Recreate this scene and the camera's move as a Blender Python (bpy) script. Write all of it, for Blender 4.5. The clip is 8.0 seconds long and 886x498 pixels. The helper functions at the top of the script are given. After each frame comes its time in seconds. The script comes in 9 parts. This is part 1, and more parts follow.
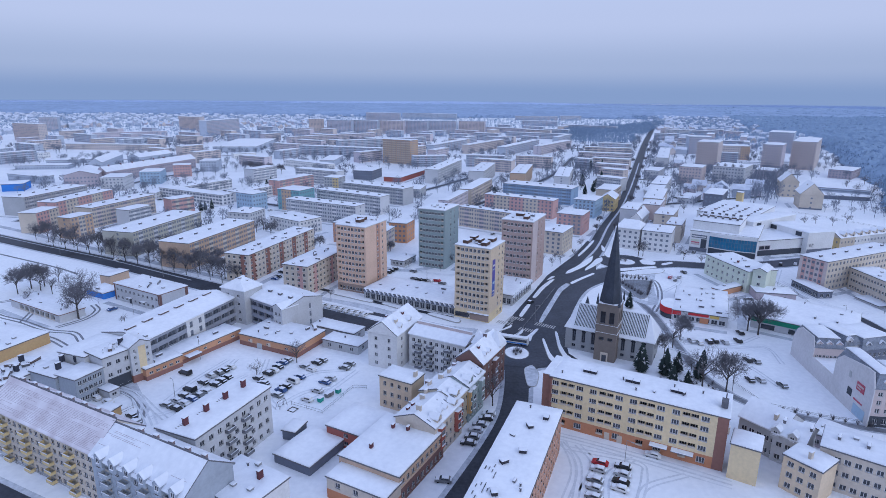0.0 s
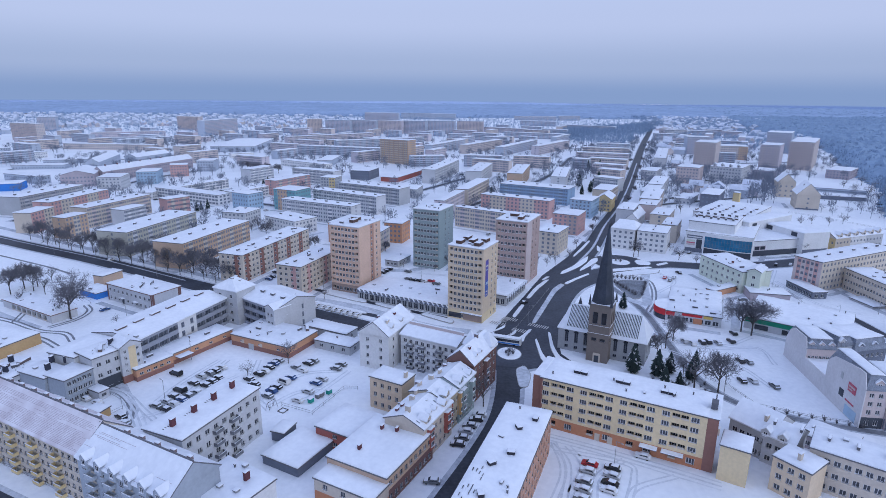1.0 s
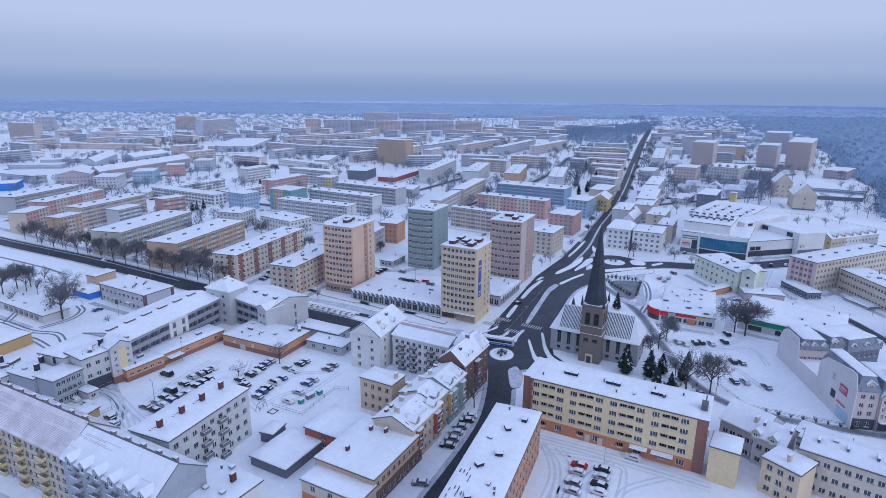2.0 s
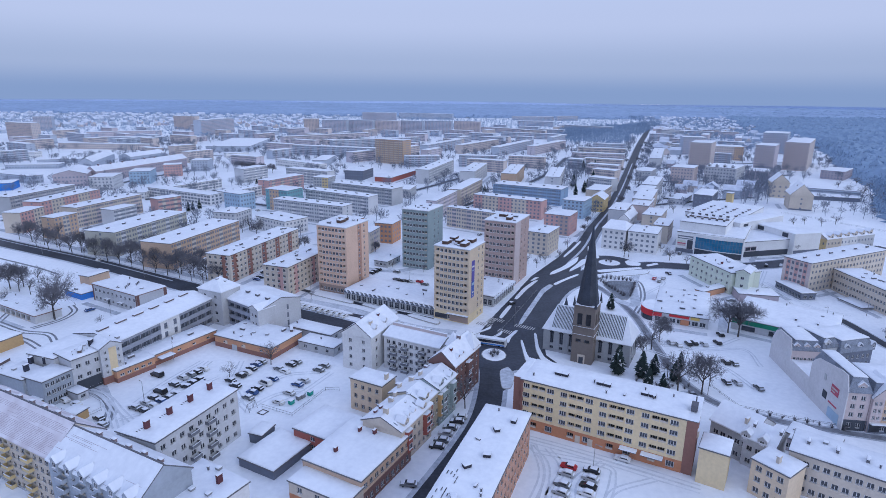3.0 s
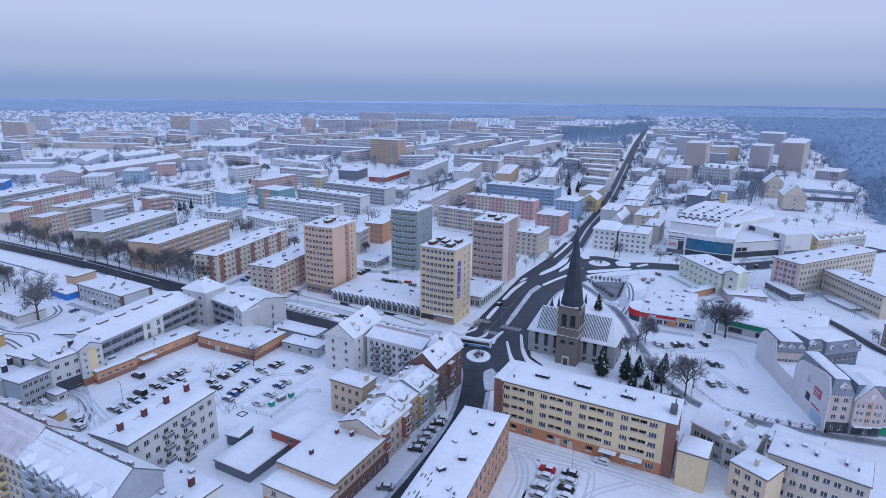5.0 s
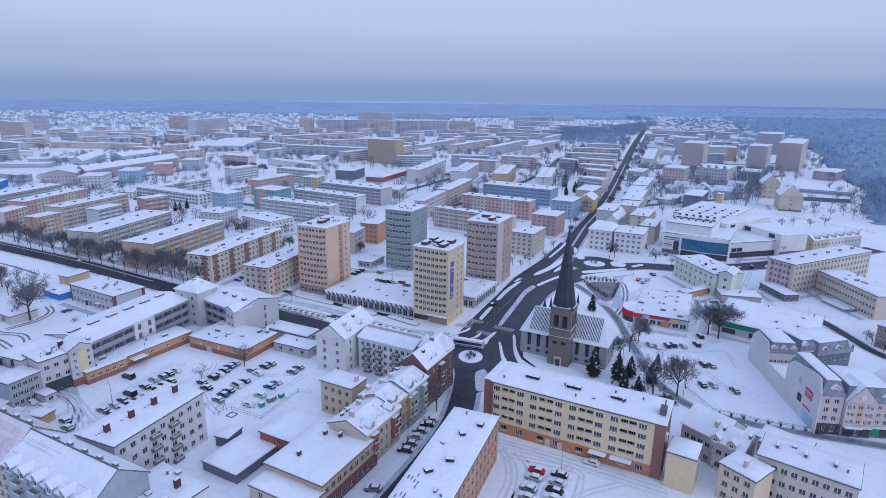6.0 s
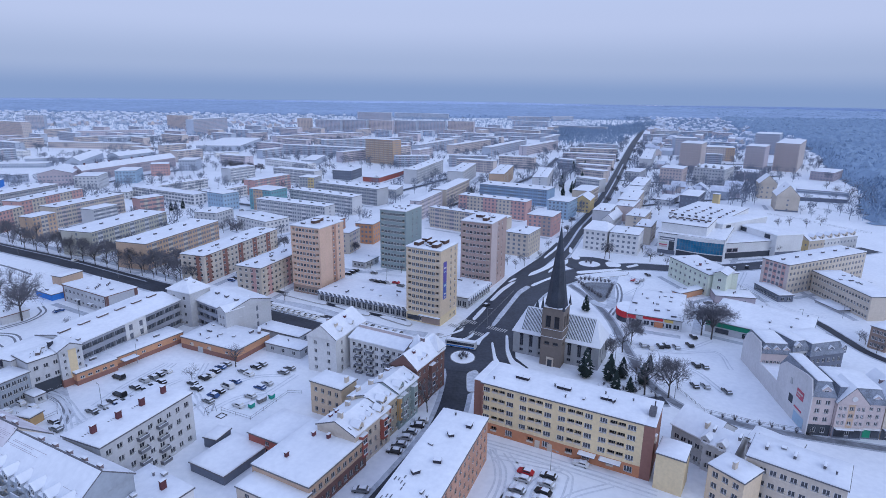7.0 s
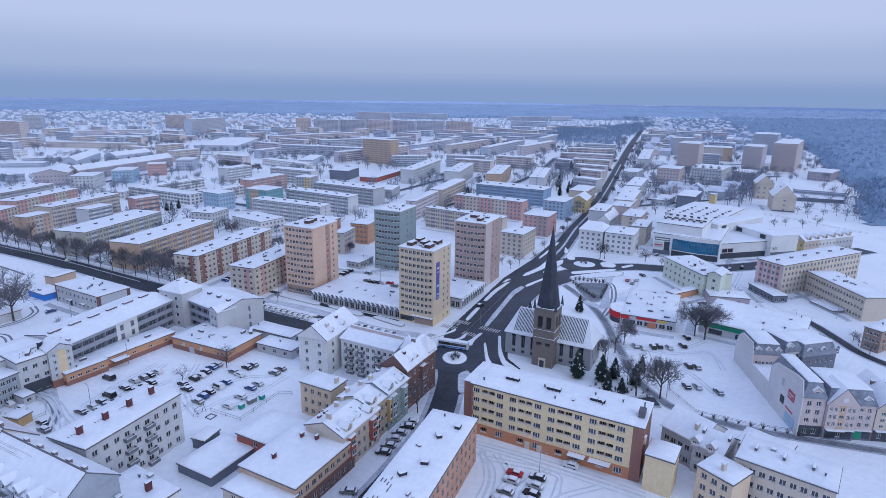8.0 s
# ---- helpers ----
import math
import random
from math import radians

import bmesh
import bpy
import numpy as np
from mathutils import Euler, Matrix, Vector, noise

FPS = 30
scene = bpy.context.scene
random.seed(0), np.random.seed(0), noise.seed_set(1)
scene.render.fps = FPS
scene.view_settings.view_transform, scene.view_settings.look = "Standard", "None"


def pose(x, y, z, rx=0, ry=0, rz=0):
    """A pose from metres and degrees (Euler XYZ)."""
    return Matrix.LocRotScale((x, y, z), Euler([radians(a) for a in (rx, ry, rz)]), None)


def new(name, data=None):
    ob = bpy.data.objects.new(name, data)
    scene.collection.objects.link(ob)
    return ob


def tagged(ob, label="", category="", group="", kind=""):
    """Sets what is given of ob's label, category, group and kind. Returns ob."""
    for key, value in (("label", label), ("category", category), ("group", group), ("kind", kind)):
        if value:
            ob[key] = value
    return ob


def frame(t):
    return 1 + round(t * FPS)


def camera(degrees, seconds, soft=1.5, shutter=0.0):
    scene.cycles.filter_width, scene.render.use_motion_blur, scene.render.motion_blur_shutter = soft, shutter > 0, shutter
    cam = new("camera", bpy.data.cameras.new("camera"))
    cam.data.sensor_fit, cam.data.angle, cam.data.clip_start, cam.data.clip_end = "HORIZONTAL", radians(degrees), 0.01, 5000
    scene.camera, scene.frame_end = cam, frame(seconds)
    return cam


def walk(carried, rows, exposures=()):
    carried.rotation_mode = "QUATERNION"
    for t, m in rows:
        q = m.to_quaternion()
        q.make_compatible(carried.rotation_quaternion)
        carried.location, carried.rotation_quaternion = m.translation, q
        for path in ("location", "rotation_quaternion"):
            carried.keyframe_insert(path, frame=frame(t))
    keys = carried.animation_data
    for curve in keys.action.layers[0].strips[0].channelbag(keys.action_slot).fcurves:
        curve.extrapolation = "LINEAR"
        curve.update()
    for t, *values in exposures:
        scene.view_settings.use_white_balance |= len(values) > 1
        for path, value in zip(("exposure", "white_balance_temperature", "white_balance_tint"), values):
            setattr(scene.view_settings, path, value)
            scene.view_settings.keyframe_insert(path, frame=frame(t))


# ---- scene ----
cam = camera(75.0, 8.0, soft=0.8)
# seconds, eye x y z, yaw, pitch, roll
PATH = [
    (0, 2.489, -0.912, 94.21, 0.161, -15.199, 0.468),
    (0.5, 3.847, -0.621, 94.21, 0.138, -15.199, 0.489),
    (1, 5.206, -0.329, 94.21, 0.116, -15.199, 0.51),
    (1.5, 6.566, -0.038, 94.21, 0.093, -15.199, 0.531),
    (3, 10.653, 0.836, 94.21, 0.024, -15.199, 0.594),
    (3.5, 12.018, 1.127, 94.21, 0.002, -15.199, 0.615),
    (4, 13.383, 1.418, 94.21, -0.021, -15.199, 0.635),
    (4.5, 14.749, 1.709, 94.21, -0.044, -15.199, 0.656),
    (6, 18.855, 2.583, 94.21, -0.113, -15.199, 0.719),
    (6.5, 20.225, 2.874, 94.21, -0.135, -15.199, 0.74),
    (7, 21.596, 3.166, 94.21, -0.158, -15.199, 0.761),
    (7.5, 22.969, 3.457, 94.21, -0.181, -15.199, 0.782),
    (8, 24.342, 3.748, 94.21, -0.204, -15.199, 0.803),
]
walk(cam, [(t, pose(x, y, z, 0, 0, yaw) @ pose(0, 0, 0, 90 + pitch, 0, 0) @ pose(0, 0, 0, 0, 0, roll)) for t, x, y, z, yaw, pitch, roll in PATH])

# ---- world, sun, exposure ----
SUN_EL, SUN_AZ = radians(24), radians(128)
world = bpy.data.worlds.new("winter_sky")
scene.world = world
world.use_nodes = True
wn, wl = world.node_tree.nodes, world.node_tree.links
wn.clear()
w_out = wn.new("ShaderNodeOutputWorld")
w_sky = wn.new("ShaderNodeTexSky")
w_sky.sky_type, w_sky.sun_disc = "NISHITA", False
w_sky.sun_elevation, w_sky.sun_rotation = SUN_EL, SUN_AZ
w_sky.air_density, w_sky.dust_density, w_sky.ozone_density = 1.0, 3.0, 2.0
w_bg = wn.new("ShaderNodeBackground")
w_bg.inputs["Strength"].default_value = 0.06
w_cloud = wn.new("ShaderNodeBackground")      # closed cloud cover over the sky
w_cloud.inputs["Strength"].default_value = 1.0
w_co = wn.new("ShaderNodeTexCoord")
w_sep = wn.new("ShaderNodeSeparateXYZ")
w_ramp = wn.new("ShaderNodeValToRGB")
w_ramp.color_ramp.interpolation = "EASE"
for k, (p, c) in enumerate(((0.0, (0.26, 0.38, 0.665)), (0.04, (0.385, 0.49, 0.76)), (0.11, (0.515, 0.61, 0.905)), (0.22, (0.55, 0.665, 0.99)), (1.0, (0.535, 0.685, 1.125)))):
    e = w_ramp.color_ramp.elements[k] if k < 2 else w_ramp.color_ramp.elements.new(p)
    e.position, e.color = p, (*c, 1)
w_mix = wn.new("ShaderNodeMixShader")
w_mix.inputs[0].default_value = 0.9
wl.new(w_co.outputs["Generated"], w_sep.inputs[0])
wl.new(w_sep.outputs["Z"], w_ramp.inputs[0])
wl.new(w_ramp.outputs[0], w_cloud.inputs["Color"])
wl.new(w_sky.outputs[0], w_bg.inputs["Color"])
wl.new(w_bg.outputs[0], w_mix.inputs[1])
wl.new(w_cloud.outputs[0], w_mix.inputs[2])
wl.new(w_mix.outputs[0], w_out.inputs["Surface"])

sun = new("sun", bpy.data.lights.new("sun", "SUN"))
sun.data.energy, sun.data.angle, sun.data.color = 0.7, radians(40), (0.88, 0.95, 1.03)
sun.rotation_euler = (radians(90) - SUN_EL, 0, SUN_AZ - radians(80))
scene.view_settings.exposure = 0.0


# ---- materials ----
MATS = {}


def mat(name, col, rough=0.85, var=0.12, big=0.08, fine=2.5, bump=0.08, spec=0.25, metal=0.0, tint=None):
    """A matt surface: two scales of noise over its base colour, and fine relief."""
    if name in MATS:
        return MATS[name]
    m = MATS[name] = bpy.data.materials.new(name)
    m.use_nodes = True
    n, l = m.node_tree.nodes, m.node_tree.links
    b = n["Principled BSDF"]
    b.inputs["Roughness"].default_value, b.inputs["Metallic"].default_value = rough, metal
    b.inputs["Specular IOR Level"].default_value = spec
    co = n.new("ShaderNodeTexCoord")
    n1, n2 = n.new("ShaderNodeTexNoise"), n.new("ShaderNodeTexNoise")
    n1.inputs["Scale"].default_value, n1.inputs["Detail"].default_value = big, 5
    n2.inputs["Scale"].default_value, n2.inputs["Detail"].default_value = fine, 4
    l.new(co.outputs["Object"], n1.inputs["Vector"]), l.new(co.outputs["Object"], n2.inputs["Vector"])
    add = n.new("ShaderNodeMath")
    add.operation = "ADD"
    l.new(n1.outputs["Fac"], add.inputs[0]), l.new(n2.outputs["Fac"], add.inputs[1])
    info = n.new("ShaderNodeObjectInfo")
    half = n.new("ShaderNodeMath")
    half.operation, half.inputs[1].default_value = "MULTIPLY_ADD", 0.25
    l.new(info.outputs["Random"], half.inputs[0]), l.new(add.outputs[0], half.inputs[2])
    rng = n.new("ShaderNodeMapRange")
    rng.inputs["From Min"].default_value, rng.inputs["From Max"].default_value = 0.75, 1.5
    l.new(half.outputs[0], rng.inputs["Value"])
    mix = n.new("ShaderNodeMix")
    mix.data_type = "RGBA"
    lo = tuple(c * (1 - var) for c in col) if tint is None else tint
    mix.inputs[6].default_value, mix.inputs[7].default_value = (*lo, 1), (*(min(1, c * (1 + var * 0.7)) for c in col), 1)
    l.new(rng.outputs[0], mix.inputs[0]), l.new(mix.outputs[2], b.inputs["Base Color"])
    if bump:
        bp = n.new("ShaderNodeBump")
        bp.inputs["Strength"].default_value, bp.inputs["Distance"].default_value = bump, 0.15
        l.new(n2.outputs["Fac"], bp.inputs["Height"]), l.new(bp.outputs[0], b.inputs["Normal"])
    return m


WALL = {  # plaster base colours
    "peach": (0.695, 0.485, 0.375), "cream": (0.675, 0.54, 0.40), "sage": (0.28, 0.35, 0.36), "brownpink": (0.455, 0.345, 0.32),
    "butter": (0.738, 0.592, 0.38), "white": (0.70, 0.70, 0.71), "grey": (0.45, 0.46, 0.48), "palegrey": (0.55, 0.56, 0.59), "olive": (0.46, 0.45, 0.40),
    "tan": (0.55, 0.40, 0.30), "beige": (0.58, 0.51, 0.44), "red": (0.36, 0.12, 0.10), "churchgrey": (0.37, 0.38, 0.40), "adpink": (0.52, 0.12, 0.17), "umber": (0.36, 0.27, 0.23), "bluegrey": (0.36, 0.40, 0.46), "khaki": (0.44, 0.39, 0.31), "darkbrick": (0.19, 0.11, 0.10), "brick": (0.29, 0.15, 0.125),
    "pink": (0.56, 0.35, 0.335), "orange": (0.58, 0.31, 0.19), "blue": (0.28, 0.40, 0.56), "lightblue": (0.36, 0.49, 0.62),
    "teal": (0.20, 0.40, 0.45), "yellow": (0.64, 0.50, 0.28), "palegreen": (0.62, 0.67, 0.58), "rose": (0.56, 0.475, 0.47),
    "salmon": (0.50, 0.29, 0.22), "ochre": (0.55, 0.36, 0.18), "stone": (0.20, 0.172, 0.158), "dark": (0.07, 0.08, 0.10),
    "banner": (0.09, 0.14, 0.42), "firewall": (0.62, 0.61, 0.635), "bluepaint": (0.05, 0.22, 0.62), "green": (0.03, 0.28, 0.17), "mallwhite": (0.74, 0.75, 0.77), "mauve": (0.45, 0.40, 0.44),
    # the next three far-block paints have distance haze mixed into the colour
    "hazegrey": (0.45, 0.50, 0.59), "hazepink": (0.56, 0.51, 0.555), "hazetan": (0.60, 0.53, 0.51), "terracotta": (0.524, 0.233, 0.132),
    "gallery": (0.33, 0.35, 0.41), "violet": (0.13, 0.11, 0.36), "signred": (0.62, 0.05, 0.06), "signyellow": (0.66, 0.47, 0.14), "slate": (0.16, 0.18, 0.23),
}


def wall(name):
    return mat(name + "_plaster", WALL[name], rough=0.9, var=0.14, big=0.12, fine=1.2, bump=0.1)


SNOW = mat("snow", (0.875, 0.895, 0.94), rough=0.5, var=0.05, big=0.045, fine=0.6, bump=0.5, spec=0.4, tint=(0.74, 0.77, 0.83))
PRESSED = mat("pressed_snow", (0.71, 0.74, 0.80), rough=0.6, var=0.12, big=0.3, fine=1.5, bump=0.5, tint=(0.56, 0.59, 0.65))
ROOFSNOW = mat("roof_snow", (0.85, 0.875, 0.93), rough=0.42, var=0.045, big=0.12, fine=0.7, bump=0.25, spec=0.5, tint=(0.72, 0.75, 0.82))
# roof snow of the outskirts, dimmed and blued to paint haze
HAZEDSNOW = mat("hazed_roof_snow", (0.70, 0.74, 0.83), rough=0.6, var=0.14, big=0.03, fine=0.3, bump=0.2, spec=0.3, tint=(0.46, 0.50, 0.60))
ASPHALT = mat("wet_asphalt", (0.05, 0.057, 0.078), rough=0.55, var=0.5, big=0.1, fine=0.9, bump=0.05, spec=0.25)
SLUSH = mat("slush", (0.58, 0.61, 0.67), rough=0.6, var=0.3, big=0.15, fine=0.8, bump=0.3, tint=(0.33, 0.36, 0.42))
TRODDEN = mat("trodden_grey_path", (0.27, 0.285, 0.325), rough=0.7, var=0.35, big=0.15, fine=0.7, bump=0.2, tint=(0.13, 0.14, 0.165))
TRIM = mat("dark_trim", (0.14, 0.14, 0.16), rough=0.6, var=0.3)
ZINC = mat("zinc_grey", (0.30, 0.31, 0.33), rough=0.5, var=0.2, metal=0.3)
BRICK = mat("red_brick", (0.14, 0.055, 0.065), rough=0.9, var=0.3, big=0.6, fine=6)
CONCRETE = mat("concrete", (0.40, 0.40, 0.40), rough=0.9, var=0.25)
BARK = mat("bark", (0.095, 0.088, 0.088), rough=0.95, var=0.3, fine=6)
TWIG = mat("twigs", (0.185, 0.185, 0.212), rough=0.95, var=0.3, fine=6)
NEEDLE = mat("fir_needles", (0.045, 0.068, 0.068), rough=0.9, var=0.5, fine=3)
# horizon forest: aerial haze is put into the pale blue base colour
FARWOOD = mat("hazed_far_forest", (0.345, 0.445, 0.61), rough=1.0, var=0.18, big=0.004, fine=0.05, bump=0.2, spec=0.0)
# distant bare trees, greyed and lightened in colour to stand in for haze
GREYTREE = mat("hazed_twigs", (0.20, 0.225, 0.28), rough=1.0, var=0.4, fine=1.0, spec=0.0)
# woods and far trees, their blue tone painted for haze over distance
WOOD = mat("hazed_forest", (0.245, 0.335, 0.46), rough=1.0, var=0.14, big=0.006, fine=0.2, bump=0.15, spec=0.0)
FRAME = mat("white_window_frame", (0.70, 0.70, 0.72), rough=0.5, var=0.05)
GLASS = mat("window_glass", (0.055, 0.062, 0.08), rough=0.12, var=0.5, big=0.3, fine=0.5, bump=0, spec=0.6)
GALLERYGLASS = mat("gallery_glass", (0.10, 0.115, 0.15), rough=0.2, var=0.5, big=0.3, fine=0.5, bump=0, spec=0.6)
CHURCHGLASS = mat("church_glass", (0.03, 0.034, 0.045), rough=0.25, var=0.4, big=0.5, fine=1.0, bump=0, spec=0.5)
# window glass for far buildings, lightened to paint in the distance haze
HAZEGLASS = mat("hazed_far_glass", (0.19, 0.22, 0.28), rough=0.3, var=0.3, bump=0, spec=0.4)
PALEGLASS = mat("hazed_tower_glass", (0.28, 0.31, 0.38), rough=0.3, var=0.25, bump=0, spec=0.4)
SLATE = mat("snow_dusted_slate", (0.24, 0.27, 0.33), rough=0.7, var=0.5, big=0.5, fine=3.5, bump=0.4)
SEAM = mat("seamed_roof_thin_snow", (0.74, 0.72, 0.77), rough=0.6, var=0.1, big=0.12, fine=0.25, bump=0.1, tint=(0.52, 0.45, 0.49))
TYRE = mat("tyre_rubber", (0.02, 0.02, 0.02), rough=0.9)
BLUEGLASS = mat("blue_glass", (0.03, 0.17, 0.30), rough=0.12, var=0.3, big=0.1, fine=0.3, bump=0, spec=0.6)


# ---- mesh helpers ----
def box(bm, x0, y0, z0, x1, y1, z1, mi=0):
    v = [bm.verts.new(p) for p in ((x0, y0, z0), (x1, y0, z0), (x1, y1, z0), (x0, y1, z0), (x0, y0, z1), (x1, y0, z1), (x1, y1, z1), (x0, y1, z1))]
    for q in ((3, 2, 1, 0), (4, 5, 6, 7), (0, 1, 5, 4), (1, 2, 6, 5), (2, 3, 7, 6), (3, 0, 4, 7)):
        bm.faces.new([v[i] for i in q]).material_index = mi


def poly(bm, pts, mi=0):
    fc = bm.faces.new([bm.verts.new(p) for p in pts])
    fc.material_index = mi
    return fc


def prism(bm, ring, z0, z1, mi=0, top=1.0):
    """An upright prism over a counter-clockwise ring, its top shrunk about its middle."""
    cx, cy = sum(p[0] for p in ring) / len(ring), sum(p[1] for p in ring) / len(ring)
    a = [bm.verts.new((x, y, z0)) for x, y in ring]
    b = [bm.verts.new((cx + (x - cx) * top, cy + (y - cy) * top, z1)) for x, y in ring]
    for i in range(len(ring)):
        j = (i + 1) % len(ring)
        bm.faces.new((a[i], a[j], b[j], b[i])).material_index = mi
    bm.faces.new(b).material_index = mi


def to_mesh(name, bm, mats, smooth=False):
    me = bpy.data.meshes.new(name)
    bm.to_mesh(me)
    bm.free()
    for m in (mats if isinstance(mats, (list, tuple)) else [mats]):
        me.materials.append(m)
    if smooth:
        for p in me.polygons:
            p.use_smooth = True
    return me


def piece(name, me, parent=None, m=None, label=""):
    ob = new(name, me)
    if parent is not None:
        ob.parent = parent
    if m is not None:
        ob.matrix_basis = m
    return tagged(ob, label)


def part(name, bm, mats, parent=None, label="", m=None, smooth=False):
    return piece(name, to_mesh(name, bm, mats, smooth), parent, m, label)


def thing(name, x, y, ang, label, category, group="", z=0.0, kind=""):
    ob = new(name)
    ob.empty_display_size = 0.5
    ob.matrix_basis = pose(x, y, z, 0, 0, ang)
    return tagged(ob, label, category, group, kind)


# ---- facades ----
WINDOWS = {}


DARKFRAMES = {"gallery_glass": wall("gallery"), "church_glass": wall("slate")}


def window_mesh(w, h, glass=None, bars=1):
    key = (round(w, 2), round(h, 2), glass.name if glass else "", bars)
    if key not in WINDOWS:
        bm = bmesh.new()
        t = 0.13
        xs = [0, t] + [w * (i + 1) / (bars + 1) + d for i in range(bars) for d in (-0.055, 0.055)] + [w - t, w]
        zs = [0, t, h - t, h]
        g = [[bm.verts.new((x, 0, z)) for z in zs] for x in xs]
        for i in range(len(xs) - 1):
            for j in range(3):
                bm.faces.new((g[i][j], g[i + 1][j], g[i + 1][j + 1], g[i][j + 1])).material_index = 1 if j == 1 and i % 2 == 1 else 0
        a, b = bm.verts.new((-0.05, -0.2, 0.0)), bm.verts.new((w + 0.05, -0.2, 0.0))
        c, d = bm.verts.new((-0.05, -0.2, -0.05)), bm.verts.new((w + 0.05, -0.2, -0.05))
        bm.faces.new([a, b] + [g[i][0] for i in range(len(xs) - 1, -1, -1)]).material_index = 2
        bm.faces.new((c, d, b, a)).material_index = 2
        WINDOWS[key] = to_mesh("window", bm, [DARKFRAMES.get(glass.name if glass else "", FRAME), glass or GLASS, ROOFSNOW])
    return WINDOWS[key]


def wall_grid(bm, o, ux, length, z0, z1, cols, rows, depth=0.2, tone=None, cuts=(), skip=None, deep=()):
    """One outer wall with openings cos x rows through it; o is its start, ux runs with the outside on the right. Returns the openings."""
    o, ux = Vector((*o, 0)), Vector((*ux, 0))
    inn = Vector((-ux.y, ux.x, 0))
    tone = tone or (lambda a, z: 0)
    at = lambda a, z, d=0.0: o + ux * a + inn * d + Vector((0, 0, z))
    zc = sorted({z0, z1, *(z for r in rows for z in r), *(c for k, c in cuts if k == "z")})
    xc = sorted({0.0, length, *(c for k, c in cuts if k == "x")})
    holes = []

    bands = sorted({*xc, *(x for c in cols for x in c)}) if rows else xc

    def quad(a0, a1, b0, b1, at_x=xc):
        if a1 - a0 > 0.01 and b1 - b0 > 0.01:
            edges = [a0] + [x for x in at_x if a0 + 0.02 < x < a1 - 0.02] + [a1]
            for p, q in zip(edges, edges[1:]):
                poly(bm, (at(p, b0), at(q, b0), at(q, b1), at(p, b1)), tone((p + q) / 2, (b0 + b1) / 2))
    for b0, b1 in zip(zc, zc[1:]):
        row = [r for r in rows if r[0] - 0.001 <= b0 and b1 <= r[1] + 0.001]
        if not row:
            quad(0, length, b0, b1, bands)
            continue
        last = 0.0
        for i, (c0, c1) in enumerate(cols):
            if skip and skip(i, rows.index(row[0])):
                continue
            quad(last, c0, b0, b1)
            mi = tone((c0 + c1) / 2, (b0 + b1) / 2)
            for (p, q) in (((c0, b0), (c1, b0)), ((c1, b0), (c1, b1)), ((c1, b1), (c0, b1)), ((c0, b1), (c0, b0))):
                dd = 1.1 if i in deep else depth
                poly(bm, (at(*p), at(*q), at(*q, dd), at(*p, dd)), mi)
            holes.append((i, rows.index(row[0]), c0, b0, c1 - c0, b1 - b0))
            last = c1
        quad(last, length, b0, b1)
    return holes


def spread(n, length, w, edge=0.6):
    """n openings of width w spread evenly along a wall."""
    if n <= 0:
        return []
    step = (length - 2 * edge) / n
    w = min(w, step * 0.82)
    return [(edge + step * (i + 0.5) - w / 2, edge + step * (i + 0.5) + w / 2) for i in range(n)]


def panes(thing_ob, o, ux, holes, far=None, glass=None, depth=0.2, bars=1, deep=(), parapet="beige"):
    """Windows in the openings of one wall; for a far building far is the bmesh that collects its glazing."""
    o, ux = Vector((*o, 0)), Vector((*ux, 0))
    rz = math.degrees(math.atan2(ux.y, ux.x))
    inn = Vector((-ux.y, ux.x, 0))
    if far is None:
        for i, j, c, z, w, h in holes:
            p = o + ux * c + inn * ((1.1 if i in deep else depth) - 0.03)
            if i in deep:
                q = o + ux * c + inn * 0.02
                piece("loggia_parapet", parapet_mesh(w, parapet), thing_ob, pose(q.x, q.y, z, 0, 0, rz))
            piece("window", window_mesh(w, h, glass, bars), thing_ob, pose(p.x, p.y, z, 0, 0, rz))
        return
    up = Vector((0, 0, 1))
    for i, j, c, z, w, h in holes:
        a, b = o + ux * c + inn * depth + up * z, o + ux * (c + w) + inn * depth + up * z
        poly(far, (a, b, b + up * h, a + up * h))


PARAPETS = {}


def parapet_mesh(w, paint="beige"):
    w = round(w, 2)
    if (w, paint) not in PARAPETS:
        bm = bmesh.new()
        box(bm, 0.003, 0, 0.003, w - 0.003, 0.1, 0.5)
        poly(bm, ((0, -0.03, 0.53), (w, -0.03, 0.53), (w, 0.13, 0.53), (0, 0.13, 0.53)), 1)
        PARAPETS[w, paint] = to_mesh("loggia_parapet", bm, [wall(paint), wall("palegrey" if paint == "beige" else paint)])
    return PARAPETS[w, paint]


